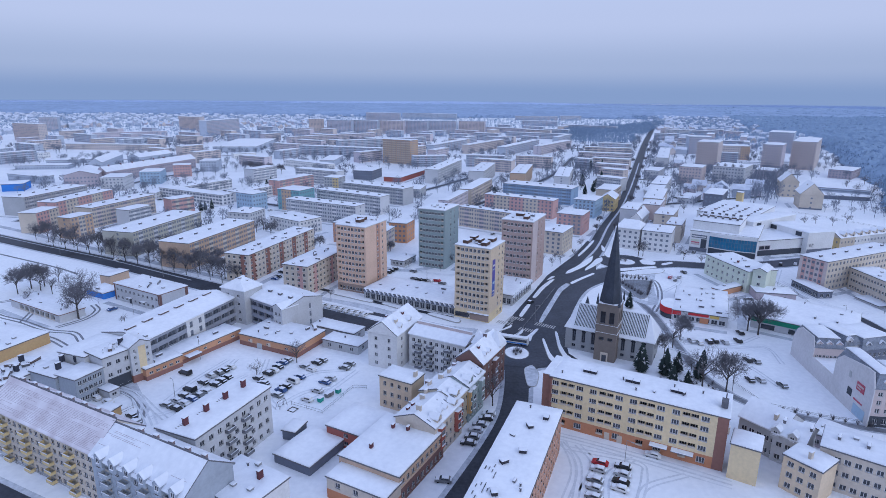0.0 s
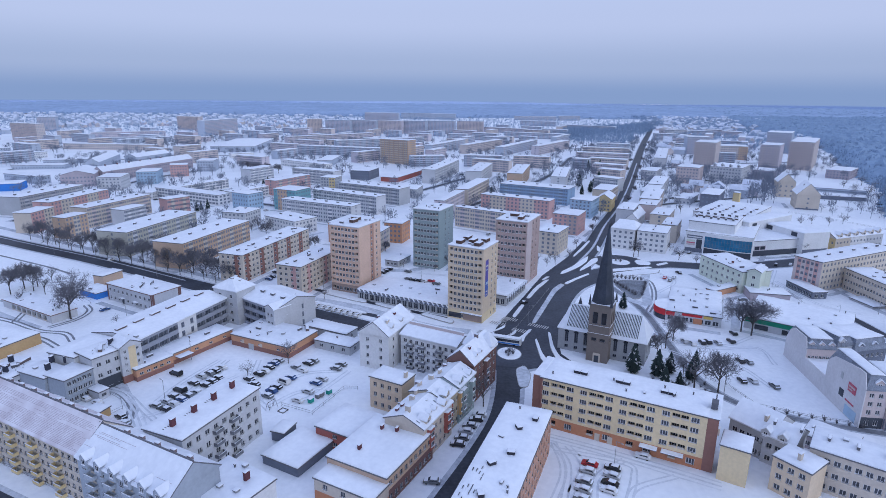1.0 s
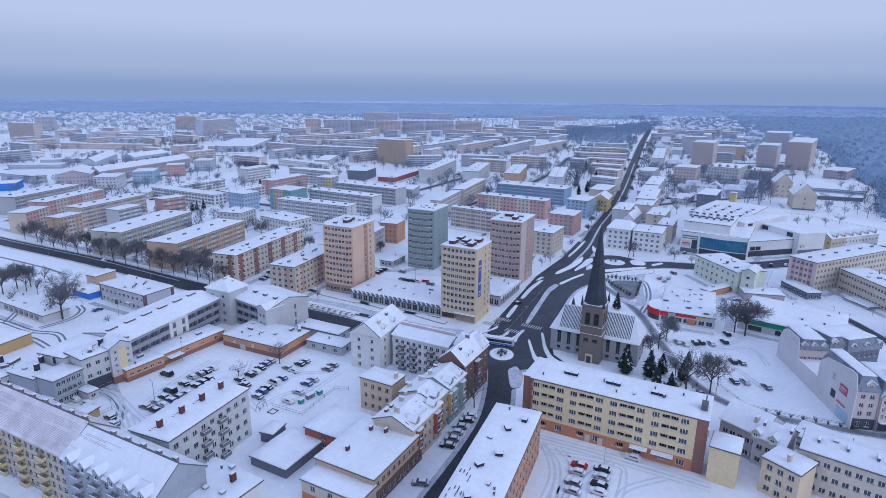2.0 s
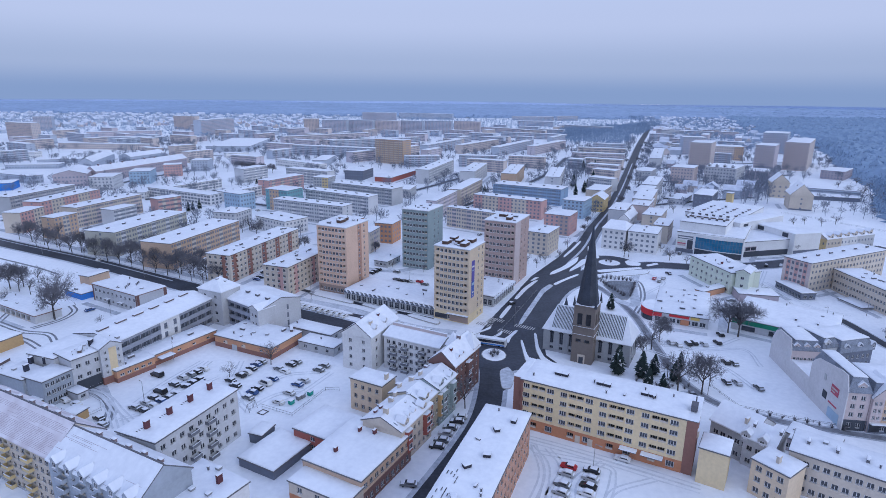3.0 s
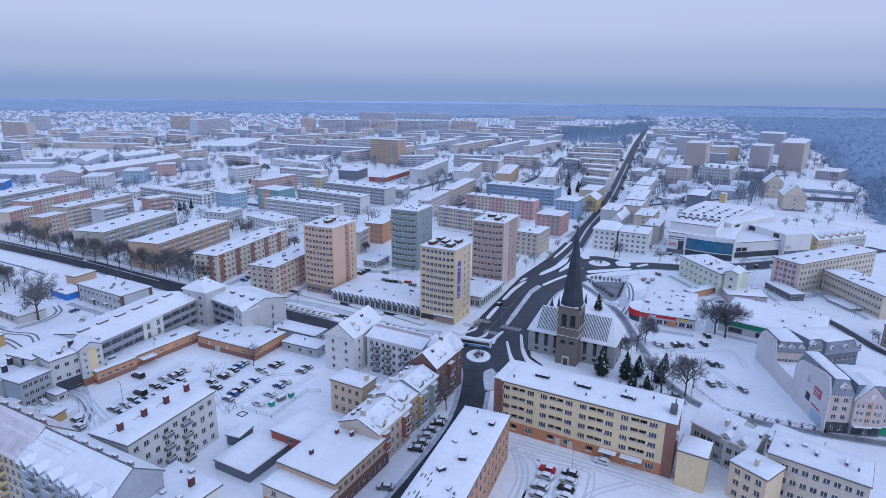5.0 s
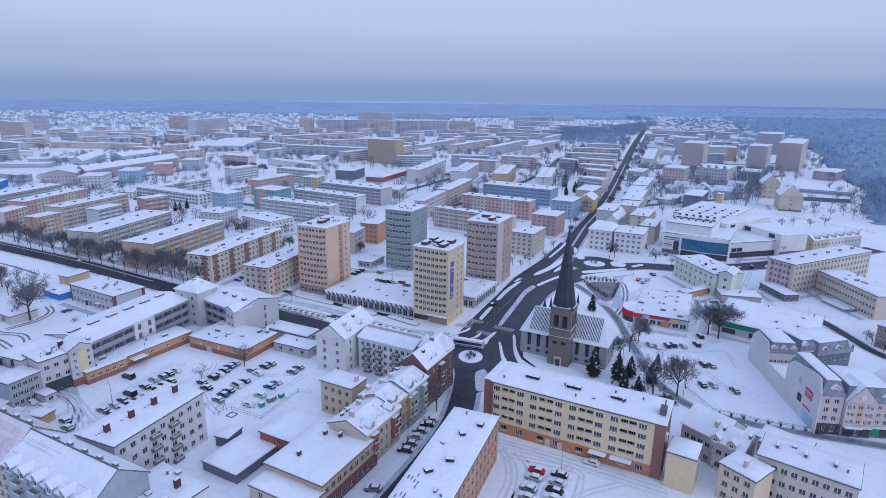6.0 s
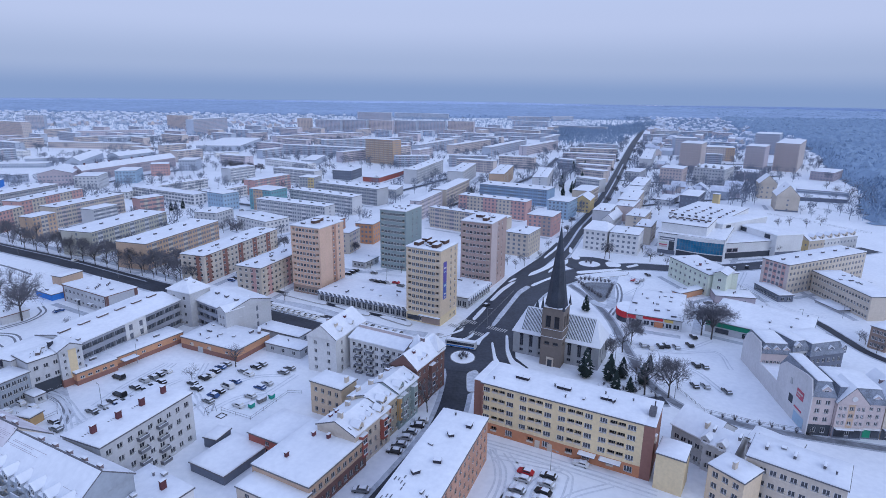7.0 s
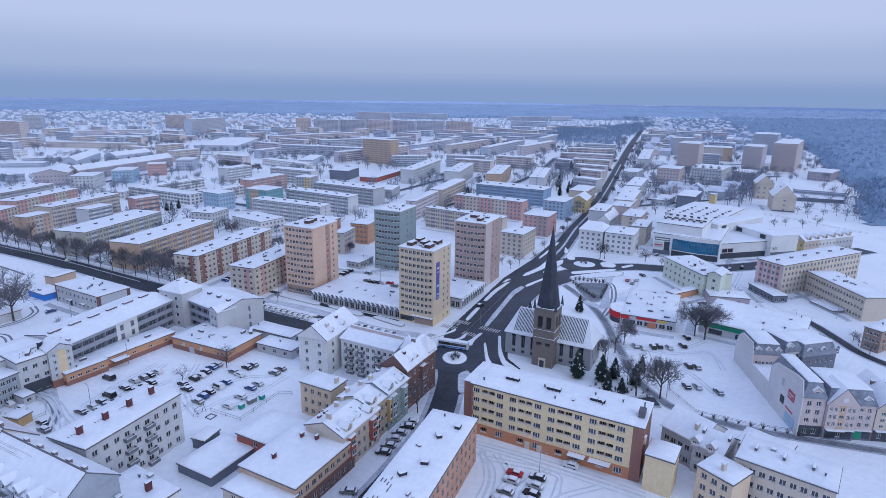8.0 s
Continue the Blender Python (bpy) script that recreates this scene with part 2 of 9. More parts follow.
def snow_bed(bm, x0, y0, x1, y1, z, thick=0.3, step=3.0, seed=0, rough=0.10, mi=0):
    """A bed of snow on a flat roof: an uneven top, rounded off at the edges."""
    nx, ny = max(1, int((x1 - x0) / step)), max(1, int((y1 - y0) / step))
    xs = [x0, x0 + 0.18] + [x0 + (x1 - x0) * i / nx for i in range(1, nx)] + [x1 - 0.18, x1]
    ys = [y0, y0 + 0.18] + [y0 + (y1 - y0) * i / ny for i in range(1, ny)] + [y1 - 0.18, y1]
    g = []
    for i, xx in enumerate(xs):
        g.append([])
        for j, yy in enumerate(ys):
            edge = i in (0, len(xs) - 1) or j in (0, len(ys) - 1)
            k = noise.noise(Vector((xx * 0.23 + seed * 7.1, yy * 0.23, seed))) * rough * 2
            g[-1].append(bm.verts.new((xx, yy, z + (thick * 0.55 if edge else thick) + (k if not edge else k * 0.3))))
    for i in range(len(xs) - 1):
        for j in range(len(ys) - 1):
            bm.faces.new((g[i][j], g[i + 1][j], g[i + 1][j + 1], g[i][j + 1])).material_index = mi
    rim = [g[i][0] for i in range(len(xs))] + [g[-1][j] for j in range(1, len(ys))] + [g[i][-1] for i in range(len(xs) - 2, -1, -1)] + [g[0][j] for j in range(len(ys) - 2, 0, -1)]
    low = [bm.verts.new((v.co.x, v.co.y, z)) for v in rim]
    for i in range(len(rim)):
        j = (i + 1) % len(rim)
        bm.faces.new((low[i], low[j], rim[j], rim[i])).material_index = mi


STACKS = {}


def stack(kind, parent, x, y, z, ang=0.0):
    """A chimney, roof vent or hatch with its cap of snow."""
    if kind not in STACKS:
        w, d, h, m = {"chimney": (1.1, 0.6, 1.3, BRICK), "vent": (2.2, 0.6, 0.9, TRIM), "hatch": (1.1, 1.1, 0.7, ZINC), "tall_chimney": (1.3, 0.8, 2.2, BRICK),
                      "pale_chimney": (1.4, 0.7, 1.9, wall("beige")), "penthouse": (4.2, 2.4, 1.5, mat("dark_brown_plaster", (0.11, 0.07, 0.06), var=0.3)), "pipe": (0.35, 0.35, 1.1, TRIM), "low_vent": (1.2, 0.5, 0.55, TRIM), "roof_unit": (1.7, 1.2, 1.3, TRIM), "long_vent": (4.2, 1.1, 1.0, mat("brown_vent_wall", (0.15, 0.12, 0.12), var=0.3)), "dull_chimney": (1.2, 0.7, 1.3, mat("dull_chimney_plaster", (0.24, 0.19, 0.20), var=0.3)), "dark_vent": (1.8, 1.3, 0.9, mat("sooty_vent", (0.045, 0.045, 0.06), var=0.3)), "dark_stack": (1.4, 0.9, 2.3, mat("dark_metal_stack", (0.05, 0.055, 0.08), var=0.3))}[kind]
        bm = bmesh.new()
        box(bm, -w / 2, -d / 2, 0, w / 2, d / 2, h - 0.15)
        box(bm, -w / 2 - 0.08, -d / 2 - 0.08, h - 0.15, w / 2 + 0.08, d / 2 + 0.08, h)
        snow_bed(bm, -w / 2 - 0.05, -d / 2 - 0.05, w / 2 + 0.05, d / 2 + 0.05, h, 0.2, 1.0, 1, 0.05, 1)
        STACKS[kind] = to_mesh(kind, bm, [m, ROOFSNOW])
    return piece({"tall_chimney": "chimney", "pale_chimney": "chimney", "dull_chimney": "chimney", "long_vent": "vent", "dark_vent": "vent", "dark_stack": "flue"}.get(kind, kind.replace("low_", "")), STACKS[kind], parent, pose(x, y, z, 0, 0, ang))


def flat_roof(ob, x0, y0, x1, y1, h, over=0.3, trim=None, seed=0, thick=0.32):
    bm = bmesh.new()
    box(bm, x0 - over, y0 - over, h - 0.28, x1 + over, y1 + over, h)
    part("roof_edge", bm, trim or TRIM, ob)
    bm = bmesh.new()
    snow_bed(bm, x0 - over + 0.12, y0 - over + 0.12, x1 + over - 0.12, y1 + over - 0.12, h + 0.004, thick, 3.0 if (x1 - x0) < 90 else 5.0, seed)
    part("roof_snow", bm, ROOFSNOW, ob, smooth=True)


def gable_roof(ob, x0, y0, x1, y1, h, rise, along="x", over=0.4, gable=None, snow=ROOFSNOW, hip=0.0, thick=0.35):
    """A pitched roof under snow; hip > 0 draws the ridge's ends in."""
    X0, Y0, X1, Y1 = x0 - over, y0 - over, x1 + over, y1 + over
    bm = bmesh.new()
    if along == "x":
        m = (Y0 + Y1) / 2
        r0, r1 = (X0 + hip, m), (X1 - hip, m)
    else:
        m = (X0 + X1) / 2
        r0, r1 = (m, Y0 + hip), (m, Y1 - hip)
    for dz, mi in ((0.0, 1), (thick, 0)):
        c = [(X0, Y0, h + dz), (X1, Y0, h + dz), (X1, Y1, h + dz), (X0, Y1, h + dz)]
        a, b = (*r0, h + rise + dz), (*r1, h + rise + dz)
        sides = ((c[0], c[1], b, a), (c[2], c[3], a, b)) if along == "x" else ((c[1], c[2], b, a), (c[3], c[0], a, b))
        ends = ((c[3], c[0], a), (c[1], c[2], b)) if along == "x" else ((c[0], c[1], a), (c[2], c[3], b))
        for q in sides:
            poly(bm, q, mi)
        if hip > 0 or mi == 1:
            for q in ends:
                poly(bm, q, mi if hip > 0 else 2)
        if dz:
            low = [(p[0], p[1], h) for p in c]
            for i in range(4):
                j = (i + 1) % 4
                if hip > 0:
                    poly(bm, (low[i], low[j], c[j], c[i]), 0)
            if hip <= 0:
                for e, s in ((ends[0], 0), (ends[1], 1)):
                    p, q, t = e
                    poly(bm, ((p[0], p[1], h), (t[0], t[1], h + rise), t, p), 1), poly(bm, ((t[0], t[1], h + rise), (q[0], q[1], h), q, t), 1)
                for s in sides:
                    poly(bm, ((s[0][0], s[0][1], h), (s[1][0], s[1][1], h), s[1], s[0]), 0)
    part("roof", bm, [snow, TRIM, gable or wall("white")], ob)


def mansard(ob, lu, lv, h, rise):
    """Steep slate slopes dusted with snow, under a flat snowy top."""
    bm = bmesh.new()
    prism(bm, [(-0.3, -0.3), (lu + 0.3, -0.3), (lu + 0.3, lv + 0.3), (-0.3, lv + 0.3)], h, h + 0.25, 0)
    a, b = [(-0.2, -0.2), (lu + 0.2, -0.2), (lu + 0.2, lv + 0.2), (-0.2, lv + 0.2)], [(1.3, 1.3), (lu - 1.3, 1.3), (lu - 1.3, lv - 1.3), (1.3, lv - 1.3)]
    for i in range(4):
        j = (i + 1) % 4
        poly(bm, ((*a[i], h + 0.25), (*a[j], h + 0.25), (*b[j], h + rise), (*b[i], h + rise)))
    part("mansard_slope", bm, SLATE, ob, "dark slate dusted with snow")
    bm = bmesh.new()
    snow_bed(bm, 1.1, 1.1, lu - 1.1, lv - 1.1, h + rise, 0.3, 3.0, 3)
    part("roof_snow", bm, ROOFSNOW, ob, smooth=True)


BANDS = {"palegrey": "white", "beige": "rose", "grey": "palegrey", "pink": "beige", "tan": "beige", "blue": "lightblue", "olive": "palegrey", "hazegrey": "hazepink", "hazepink": "hazetan", "hazetan": "rose", "white": "palegrey"}
SEED = [0]
FOOT = []
LAST = [None, 0, 0]


def block(label, category, x, y, ang, lu, lv, h, st, paint, front=0, left=0, ww=1.5, wh=1.45, ground=0.0, base="", basefaces=("front", "left", "right", "back"), stripes=(), far=False, roof="flat",
          rise=3.0, along="x", hip=0.0, stacks=(), group="", name="apartment_block", trim=None, gwin=True, sill=0.95, bars=1, back=False, snow=ROOFSNOW, frontpaint="", balc=(), glass=None, floor=0.0, cols=None, deep=None, skip=None, dormers=(), clutter=True, balcpaint="", parapet="beige"):
    """A building on a rectangle lu x lv with its near corner at x, y: openings in the walls y = 0 (front) and x = 0 (left), st storeys.
    stripes: (wall, from, to, paint) along a wall in metres; stacks: (kind, u, v, turn) on the roof; balc: (wall, opening) with balconies."""
    SEED[0] += 1
    FOOT.append((x, y, radians(ang), lu, lv))
    LAST[:] = [None, lu, lv]
    ob = thing(name, x, y, ang, label, category, group, z=floor)
    bm = bmesh.new()
    mats = [wall(paint)]

    def slot(nm):
        m = wall(nm)
        if m not in mats:
            mats.append(m)
        return mats.index(m)
    gb = slot(base) if base else 0
    fp = slot(frontpaint) if frontpaint else 0
    step = (h - 0.7 - ground) / st
    rows = [(ground + step * i + sill, min(ground + step * i + sill + wh, ground + step * (i + 1) - 0.2)) for i in range(st)]
    if ground and gwin:
        rows = [(0.9, min(ground - 0.5, 2.6))] + rows
    sides = {"front": ((0, 0), (1, 0), lu, front), "right": ((lu, 0), (0, 1), lv, left if back else 0), "back": ((lu, lv), (-1, 0), lu, front if back else 0), "left": ((0, lv), (0, -1), lv, left)}
    pane_bm = bmesh.new() if far else None
    auto = {}
    if far and st >= 4 and h < 20 and not cols and max(lu, lv) > 1.45 * min(lu, lv):
        # slab blocks: blank end walls with one column of small windows, long walls in bays with loggia bands
        short = "left" if lv < lu else "front"
        long_ = "front" if short == "left" else "left"
        sides[short] = (*sides[short][:3], 0 if SEED[0] % 3 else 1)
        if not [k for k in stripes if k[0] == long_]:
            length = sides[long_][2]
            bays = max(1, round(length / 12.0))
            w = length / bays
            band = BANDS.get(paint, "palegrey")
            stripes = list(stripes) + [(long_, w * (k + 0.36), w * (k + 0.64), band) for k in range(bays)]
            auto[long_] = [(w * (k + f), ww_) for k in range(bays) for f, ww_ in ((0.10, 1.3), (0.25, 1.3), (0.43, 2.0), (0.58, 2.0), (0.75, 1.3), (0.90, 1.3))]
    cols = auto or cols
    for key, (o, ux, length, n) in sides.items():
        mine = [(a, b, slot(c)) for k, a, b, c in stripes if k == key]
        plain = fp if key in ("front", "back") else 0

        def tone(a, z):
            if base and key in basefaces and z < max(ground, 0.8):
                return gb
            for p, q, mi in mine:
                if p <= a <= q:
                    return mi
            return plain
        cuts = [("x", c) for p, q, mi in mine for c in (p, q)] + ([("z", max(ground, 0.8))] if base else [])
        own = (cols or {}).get(key)
        if own:
            col = [(c - w / 2, c + w / 2) for c, w in own if w / 2 < c < length - w / 2]
        else:
            col = spread(n, length, ww)
        dp = (deep or {}).get(key, ())
        if deep is None and st == 5 and not far and len(col) > 5:
            dp = [i for i in range(len(col)) if i % 4 == 1]
        holes = wall_grid(bm, o, ux, length, 0, h, col, rows if col else [], 0.2, tone, cuts, (skip or {}).get(key), dp)
        panes(ob, o, ux, holes, pane_bm, glass, 0.2, bars, dp, parapet)
        for k, i in balc:
            if k == key and col:
                for r in (rows[1:] if ground else rows):
                    w = col[i][1] - col[i][0] + 1.3
                    p = Vector((*o, 0)) + Vector((*ux, 0)) * (col[i][0] - 0.65)
                    piece("balcony", balcony_mesh(w, balcpaint), ob, pose(p.x, p.y, r[0] - 0.95, 0, 0, math.degrees(math.atan2(ux[1], ux[0]))))
    if far and h >= 26:
        # storeys of balcony fronts standing out from the two long-seen walls
        bal = bmesh.new()
        for r in rows:
            for k in range(max(1, round(lv / 7.5))):
                w = lv / max(1, round(lv / 7.5))
                box(bal, -1.0, w * k + 1.2, r[0] - 0.95, 0.0, w * (k + 1) - 1.2, r[0] + 0.1)
        tagged(part("balcony_band", bal, wall(BANDS.get(paint, "rose")), ob), kind="stuff")
    poly(bm, ((0, 0, 0), (0, lv, 0), (lu, lv, 0), (lu, 0, 0)))
    poly(bm, ((0, 0, h), (lu, 0, h), (lu, lv, h), (0, lv, h)))
    bmesh.ops.remove_doubles(bm, verts=bm.verts, dist=0.004)
    part("wall", bm, mats, ob)
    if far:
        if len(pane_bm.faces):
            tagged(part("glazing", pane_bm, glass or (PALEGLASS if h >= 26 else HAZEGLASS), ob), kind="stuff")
        else:
            pane_bm.free()
    if roof == "flat":
        flat_roof(ob, 0, 0, lu, lv, h, trim=trim, seed=SEED[0] % 17)
        if lu * lv > 90 and clutter and not far:
            rnd = random.Random(SEED[0])
            for i in range(int(min(9, lu * lv / 80))):
                stack(rnd.choice(("hatch", "pipe", "vent", "pipe", "low_vent")), ob, rnd.uniform(1.5, lu - 1.5), rnd.uniform(1.5, lv - 1.5), h + 0.1, rnd.choice((0, 90)))
    elif roof == "gable":
        gable_roof(ob, 0, 0, lu, lv, h, rise, along, gable=wall(paint), hip=hip, snow=snow)
    elif roof == "mansard":
        mansard(ob, lu, lv, h, rise)
    for u, v, z, a, w in dormers:
        dormer(ob, u, v, z, a, w, wall(paint))
    for kind, u, v, a in stacks:
        z = h + 0.2
        if roof == "gable":
            z = h + rise * (1 - abs((v / lv if along == "x" else u / lu) * 2 - 1)) - 0.2
        stack(kind, ob, u, v, z, a)
    LAST[0] = ob
    return ob


def panel(face, a0, a1, z0, z1, paint, proud=0.12, name="sign_panel", label=""):
    """A flat board on the front or left wall of the building built last."""
    ob, lu, lv = LAST
    bm = bmesh.new()
    box(bm, a0, -proud, z0, a1, 0.0 - 0.004, z1)
    m = pose(0, 0, 0) if face == "front" else pose(0, lv, 0, 0, 0, -90)
    return part(name, bm, wall(paint) if isinstance(paint, str) else paint, ob, label, m)


def pointed_roof(u, v, w, z, rise, paint):
    """A square turret with a steep snowy pyramid on the roof of the building built last."""
    bm = bmesh.new()
    box(bm, u - w / 2, v - w / 2, z - 0.5, u + w / 2, v + w / 2, z + 1.0)
    t = part("turret", bm, wall(paint), LAST[0])
    bm = bmesh.new()
    e = w / 2 + 0.3
    prism(bm, [(u - e, v - e), (u + e, v - e), (u + e, v + e), (u - e, v + e)], z + 1.0, z + 1.25)
    prism(bm, [(u - e, v - e), (u + e, v - e), (u + e, v + e), (u - e, v + e)], z + 1.25, z + rise, 0, 0.03)
    part("turret_roof", bm, ROOFSNOW, t)


def bare_slates(h, rise, n, seed):
    """Dark strips of slate where the snow has slid off the front slope of the building built last."""
    ob, lu, lv = LAST
    rnd = random.Random(seed)
    slope = math.degrees(math.atan2(rise, lv / 2 + 0.4))
    for i in range(n):
        w, d = rnd.uniform(0.25, 0.6), rnd.uniform(0.8, 1.9)
        u, v = lu * (i + rnd.uniform(0.2, 0.8)) / n, rnd.uniform(0.3, 2.4)
        bm = bmesh.new()
        prism(bm, [(-w / 2, 0.0), (w * 0.3, 0.1), (w / 2, d * 0.7), (w * 0.1, d), (-w * 0.4, d * 0.8)], 0, 0.05)
        part("bare_slate", bm, SLATE, ob, "", pose(u, v, h + 0.36 + (v + 0.4) * math.tan(radians(slope)), slope, 0, rnd.uniform(-8, 8)))


DORMERS = {}


def dormer(ob, u, v, z, a, w, paint):
    """A gabled roof dormer facing its own -y, with a window and a snowy saddle roof."""
    key = (w, paint.name)
    if key not in DORMERS:
        h, r, d = w * 0.75, w * 0.45, w * 1.15
        bm = bmesh.new()
        box(bm, -w / 2, 0, -0.6, w / 2, d, h)
        poly(bm, ((-w / 2, 0, h), (w / 2, 0, h), (0, 0, h + r)))
        rf = bmesh.new()
        e, t = w / 2 + 0.22, 0.25
        for s in (-1, 1):
            q = [(s * e, -0.3, h - 0.15), (s * e, d, h - 0.15), (0, d, h + r), (0, -0.3, h + r)]
            top = [(x, y, zz + t) for x, y, zz in q]
            poly(rf, top if s > 0 else top[::-1]), poly(rf, q[::-1] if s > 0 else q)
            poly(rf, [q[0], q[3], top[3], top[0]] if s < 0 else [q[3], q[0], top[0], top[3]])
            poly(rf, [q[0], top[0], top[1], q[1]])
        bmesh.ops.remove_doubles(rf, verts=rf.verts, dist=0.005)
        DORMERS[key] = (to_mesh("dormer", bm, paint), to_mesh("dormer_roof", rf, ROOFSNOW))
    body = piece("dormer", DORMERS[key][0], ob, pose(u, v, z, 0, 0, a))
    piece("dormer_roof", DORMERS[key][1], body)
    piece("window", window_mesh(w * 0.5, w * 0.55), body, pose(-w * 0.25, -0.03, w * 0.1))


def bay(u, w, z0, z1, paint):
    """A bay window standing out from the front wall of the building built last, with a snowy lid."""
    ob = LAST[0]
    bm = bmesh.new()
    prism(bm, [(u - w / 2, 0.0), (u - w / 2 + 0.3, -1.0), (u + w / 2 - 0.3, -1.0), (u + w / 2, 0.0)], z0, z1)
    b = part("bay_window", bm, wall(paint), ob)
    bm = bmesh.new()
    prism(bm, [(u - w / 2 - 0.1, 0.0), (u - w / 2 + 0.2, -1.15), (u + w / 2 - 0.2, -1.15), (u + w / 2 + 0.1, 0.0)], z1, z1 + 0.3, 0, 0.92)
    part("lid_snow", bm, ROOFSNOW, b)
    z = z0 + 0.9
    while z + 1.5 < z1:
        piece("window", window_mesh(w - 0.9, 1.5), b, pose(u - w / 2 + 0.45, -1.02, z))
        z += 2.9


BALC = {}


def balcony_mesh(w, paint=""):
    w = round(w, 1)
    if (w, paint) not in BALC:
        bm = bmesh.new()
        box(bm, 0, -1.25, 0, w, 0, 0.16)
        box(bm, 0, -1.25, 0.16, w, -1.17, 1.05, 1), box(bm, 0, -1.17, 0.16, 0.08, 0, 1.05, 1), box(bm, w - 0.08, -1.17, 0.16, w, 0, 1.05, 1)
        box(bm, -0.02, -1.29, 1.05, w + 0.02, -1.13, 1.15, 2)
        BALC[w, paint] = to_mesh("balcony", bm, [CONCRETE, wall(paint) if paint else mat("dark_balcony_panel", (0.17, 0.18, 0.21), rough=0.6, var=0.25), ROOFSNOW])
    return BALC[w, paint]


def row_of(kind, n, lu, lv, along="x", at=0.5, turn=0.0):
    """n roof stacks in a row along a roof."""
    return [(kind, lu * (i + 0.5) / n, lv * at, turn) if along == "x" else (kind, lu * at, lv * (i + 0.5) / n, turn + 90) for i in range(n)]


# ---- ground ----
def strip(pts, width, z, smooth=6):
    """The two edges of a smooth ribbon along a line of points."""
    P = [Vector(p) for p in pts]
    P = [P[0] * 2 - P[1]] + P + [P[-1] * 2 - P[-2]]
    line = []
    for i in range(1, len(P) - 2):
        for k in range(smooth):
            t = k / smooth
            a, b, c, d = P[i - 1], P[i], P[i + 1], P[i + 2]
            line.append(0.5 * (2 * b + (c - a) * t + (2 * a - 5 * b + 4 * c - d) * t * t + (3 * b - a - 3 * c + d) * t ** 3))
    line.append(P[-2])
    out = []
    for i, p in enumerate(line):
        d = (line[min(i + 1, len(line) - 1)] - line[max(i - 1, 0)]).normalized()
        w = width if not isinstance(width, (list, tuple)) else width[0] + (width[1] - width[0]) * i / (len(line) - 1)
        out.append((p + Vector((-d.y, d.x)) * w / 2, p - Vector((-d.y, d.x)) * w / 2))
    return out


LAYER = [0]


def road(label, pts, width, material=None, name="road", shoulder=0.0, lift=0.0):
    if shoulder:
        w = [a + shoulder for a in width] if isinstance(width, (list, tuple)) else width + shoulder
        road("trodden grey slush beside the road", pts, w, SLUSH, "road_edge")
    LAYER[0] += 1
    z = 0.015 + 0.005 * (LAYER[0] % 13) + (0.085 if material is None else 0) + lift
    bm = bmesh.new()
    s = strip(pts, width, z)
    vs = [(bm.verts.new((*a, z)), bm.verts.new((*b, z))) for a, b in s]
    for (a, b), (c, d) in zip(vs, vs[1:]):
        bm.faces.new((b, d, c, a))
    return tagged(part(name, bm, material or ASPHALT), label, "road", kind="structure")


def island(label, pts, h=0.3, name="traffic_island", material=None):
    """A kerbed island under snow, its outline rounded between the given points."""
    P = [Vector(p) for p in pts]
    n, ring = len(P), []
    for i in range(n):
        a, b, c = P[i - 1], P[i], P[(i + 1) % n]
        p, q = b + (a - b) * 0.25, b + (c - b) * 0.25
        ring += [p, b * 0.5 + (p + q) * 0.25, q]
    if sum(ring[i - 1].cross(ring[i]) for i in range(len(ring))) < 0:
        ring.reverse()
    bm = bmesh.new()
    cx = sum((p for p in ring), Vector((0, 0))) / len(ring)
    prism(bm, [tuple(p) for p in ring], 0, h, 1)
    prism(bm, [tuple(p + (cx - p).normalized() * min(0.25, (cx - p).length * 0.2)) for p in ring], h - 0.02, h + 0.1, 0, 0.96)
    return tagged(part(name, bm, [material or SNOW, CONCRETE]), label, "traffic island", kind="structure")


def area(label, pts, z, material=None, name="road", category="road"):
    """A flat paved or trodden area with the given outline."""
    bm = bmesh.new()
    ring = [(*p, z) for p in pts]
    if sum(pts[i - 1][0] * pts[i][1] - pts[i - 1][1] * pts[i][0] for i in range(len(pts))) < 0:
        ring.reverse()
    poly(bm, ring)
    return tagged(part(name, bm, material or ASPHALT), label, category, kind="structure")


def canopy_roof(face, a0, a1, z, deep):
    """A flat door canopy under snow on the building built last."""
    ob, lu, lv = LAST
    bm = bmesh.new()
    box(bm, a0, -deep, z, a1, -0.004, z + 0.2)
    snow_bed(bm, a0, -deep, a1, -0.004, z + 0.2, 0.22, 2.0, 1, 0.05, 1)
    part("canopy", bm, [TRIM, ROOFSNOW], ob, "snow-covered canopy", pose(0, 0, 0) if face == "front" else pose(0, lv, 0, 0, 0, -90))


def pleats(face, n, z, deep=1.2):
    """A row of small pointed eaves along a wall of the building built last."""
    ob, lu, lv = LAST
    length = lu if face == "front" else lv
    w = length / n
    bm = bmesh.new()
    for a, b, mi in (((0.03, z), (w / 2, z + 1.5), 0), ((w / 2, z + 1.5), (w - 0.03, z), 0)):
        poly(bm, ((a[0], -deep, a[1]), (b[0], -deep, b[1]), (b[0], 0.3, b[1]), (a[0], 0.3, a[1])), mi)
    poly(bm, ((0.03, -deep + 0.1, z), (w - 0.03, -deep + 0.1, z), (w / 2, -deep + 0.1, z + 1.4)), 1)
    me = to_mesh("pointed_eave", bm, [ROOFSNOW, wall("slate")])
    base = pose(0, 0, 0) if face == "front" else pose(0, lv, 0, 0, 0, -90)
    for i in range(n):
        piece("pointed_eave", me, ob, base @ pose(w * i, 0, 0))


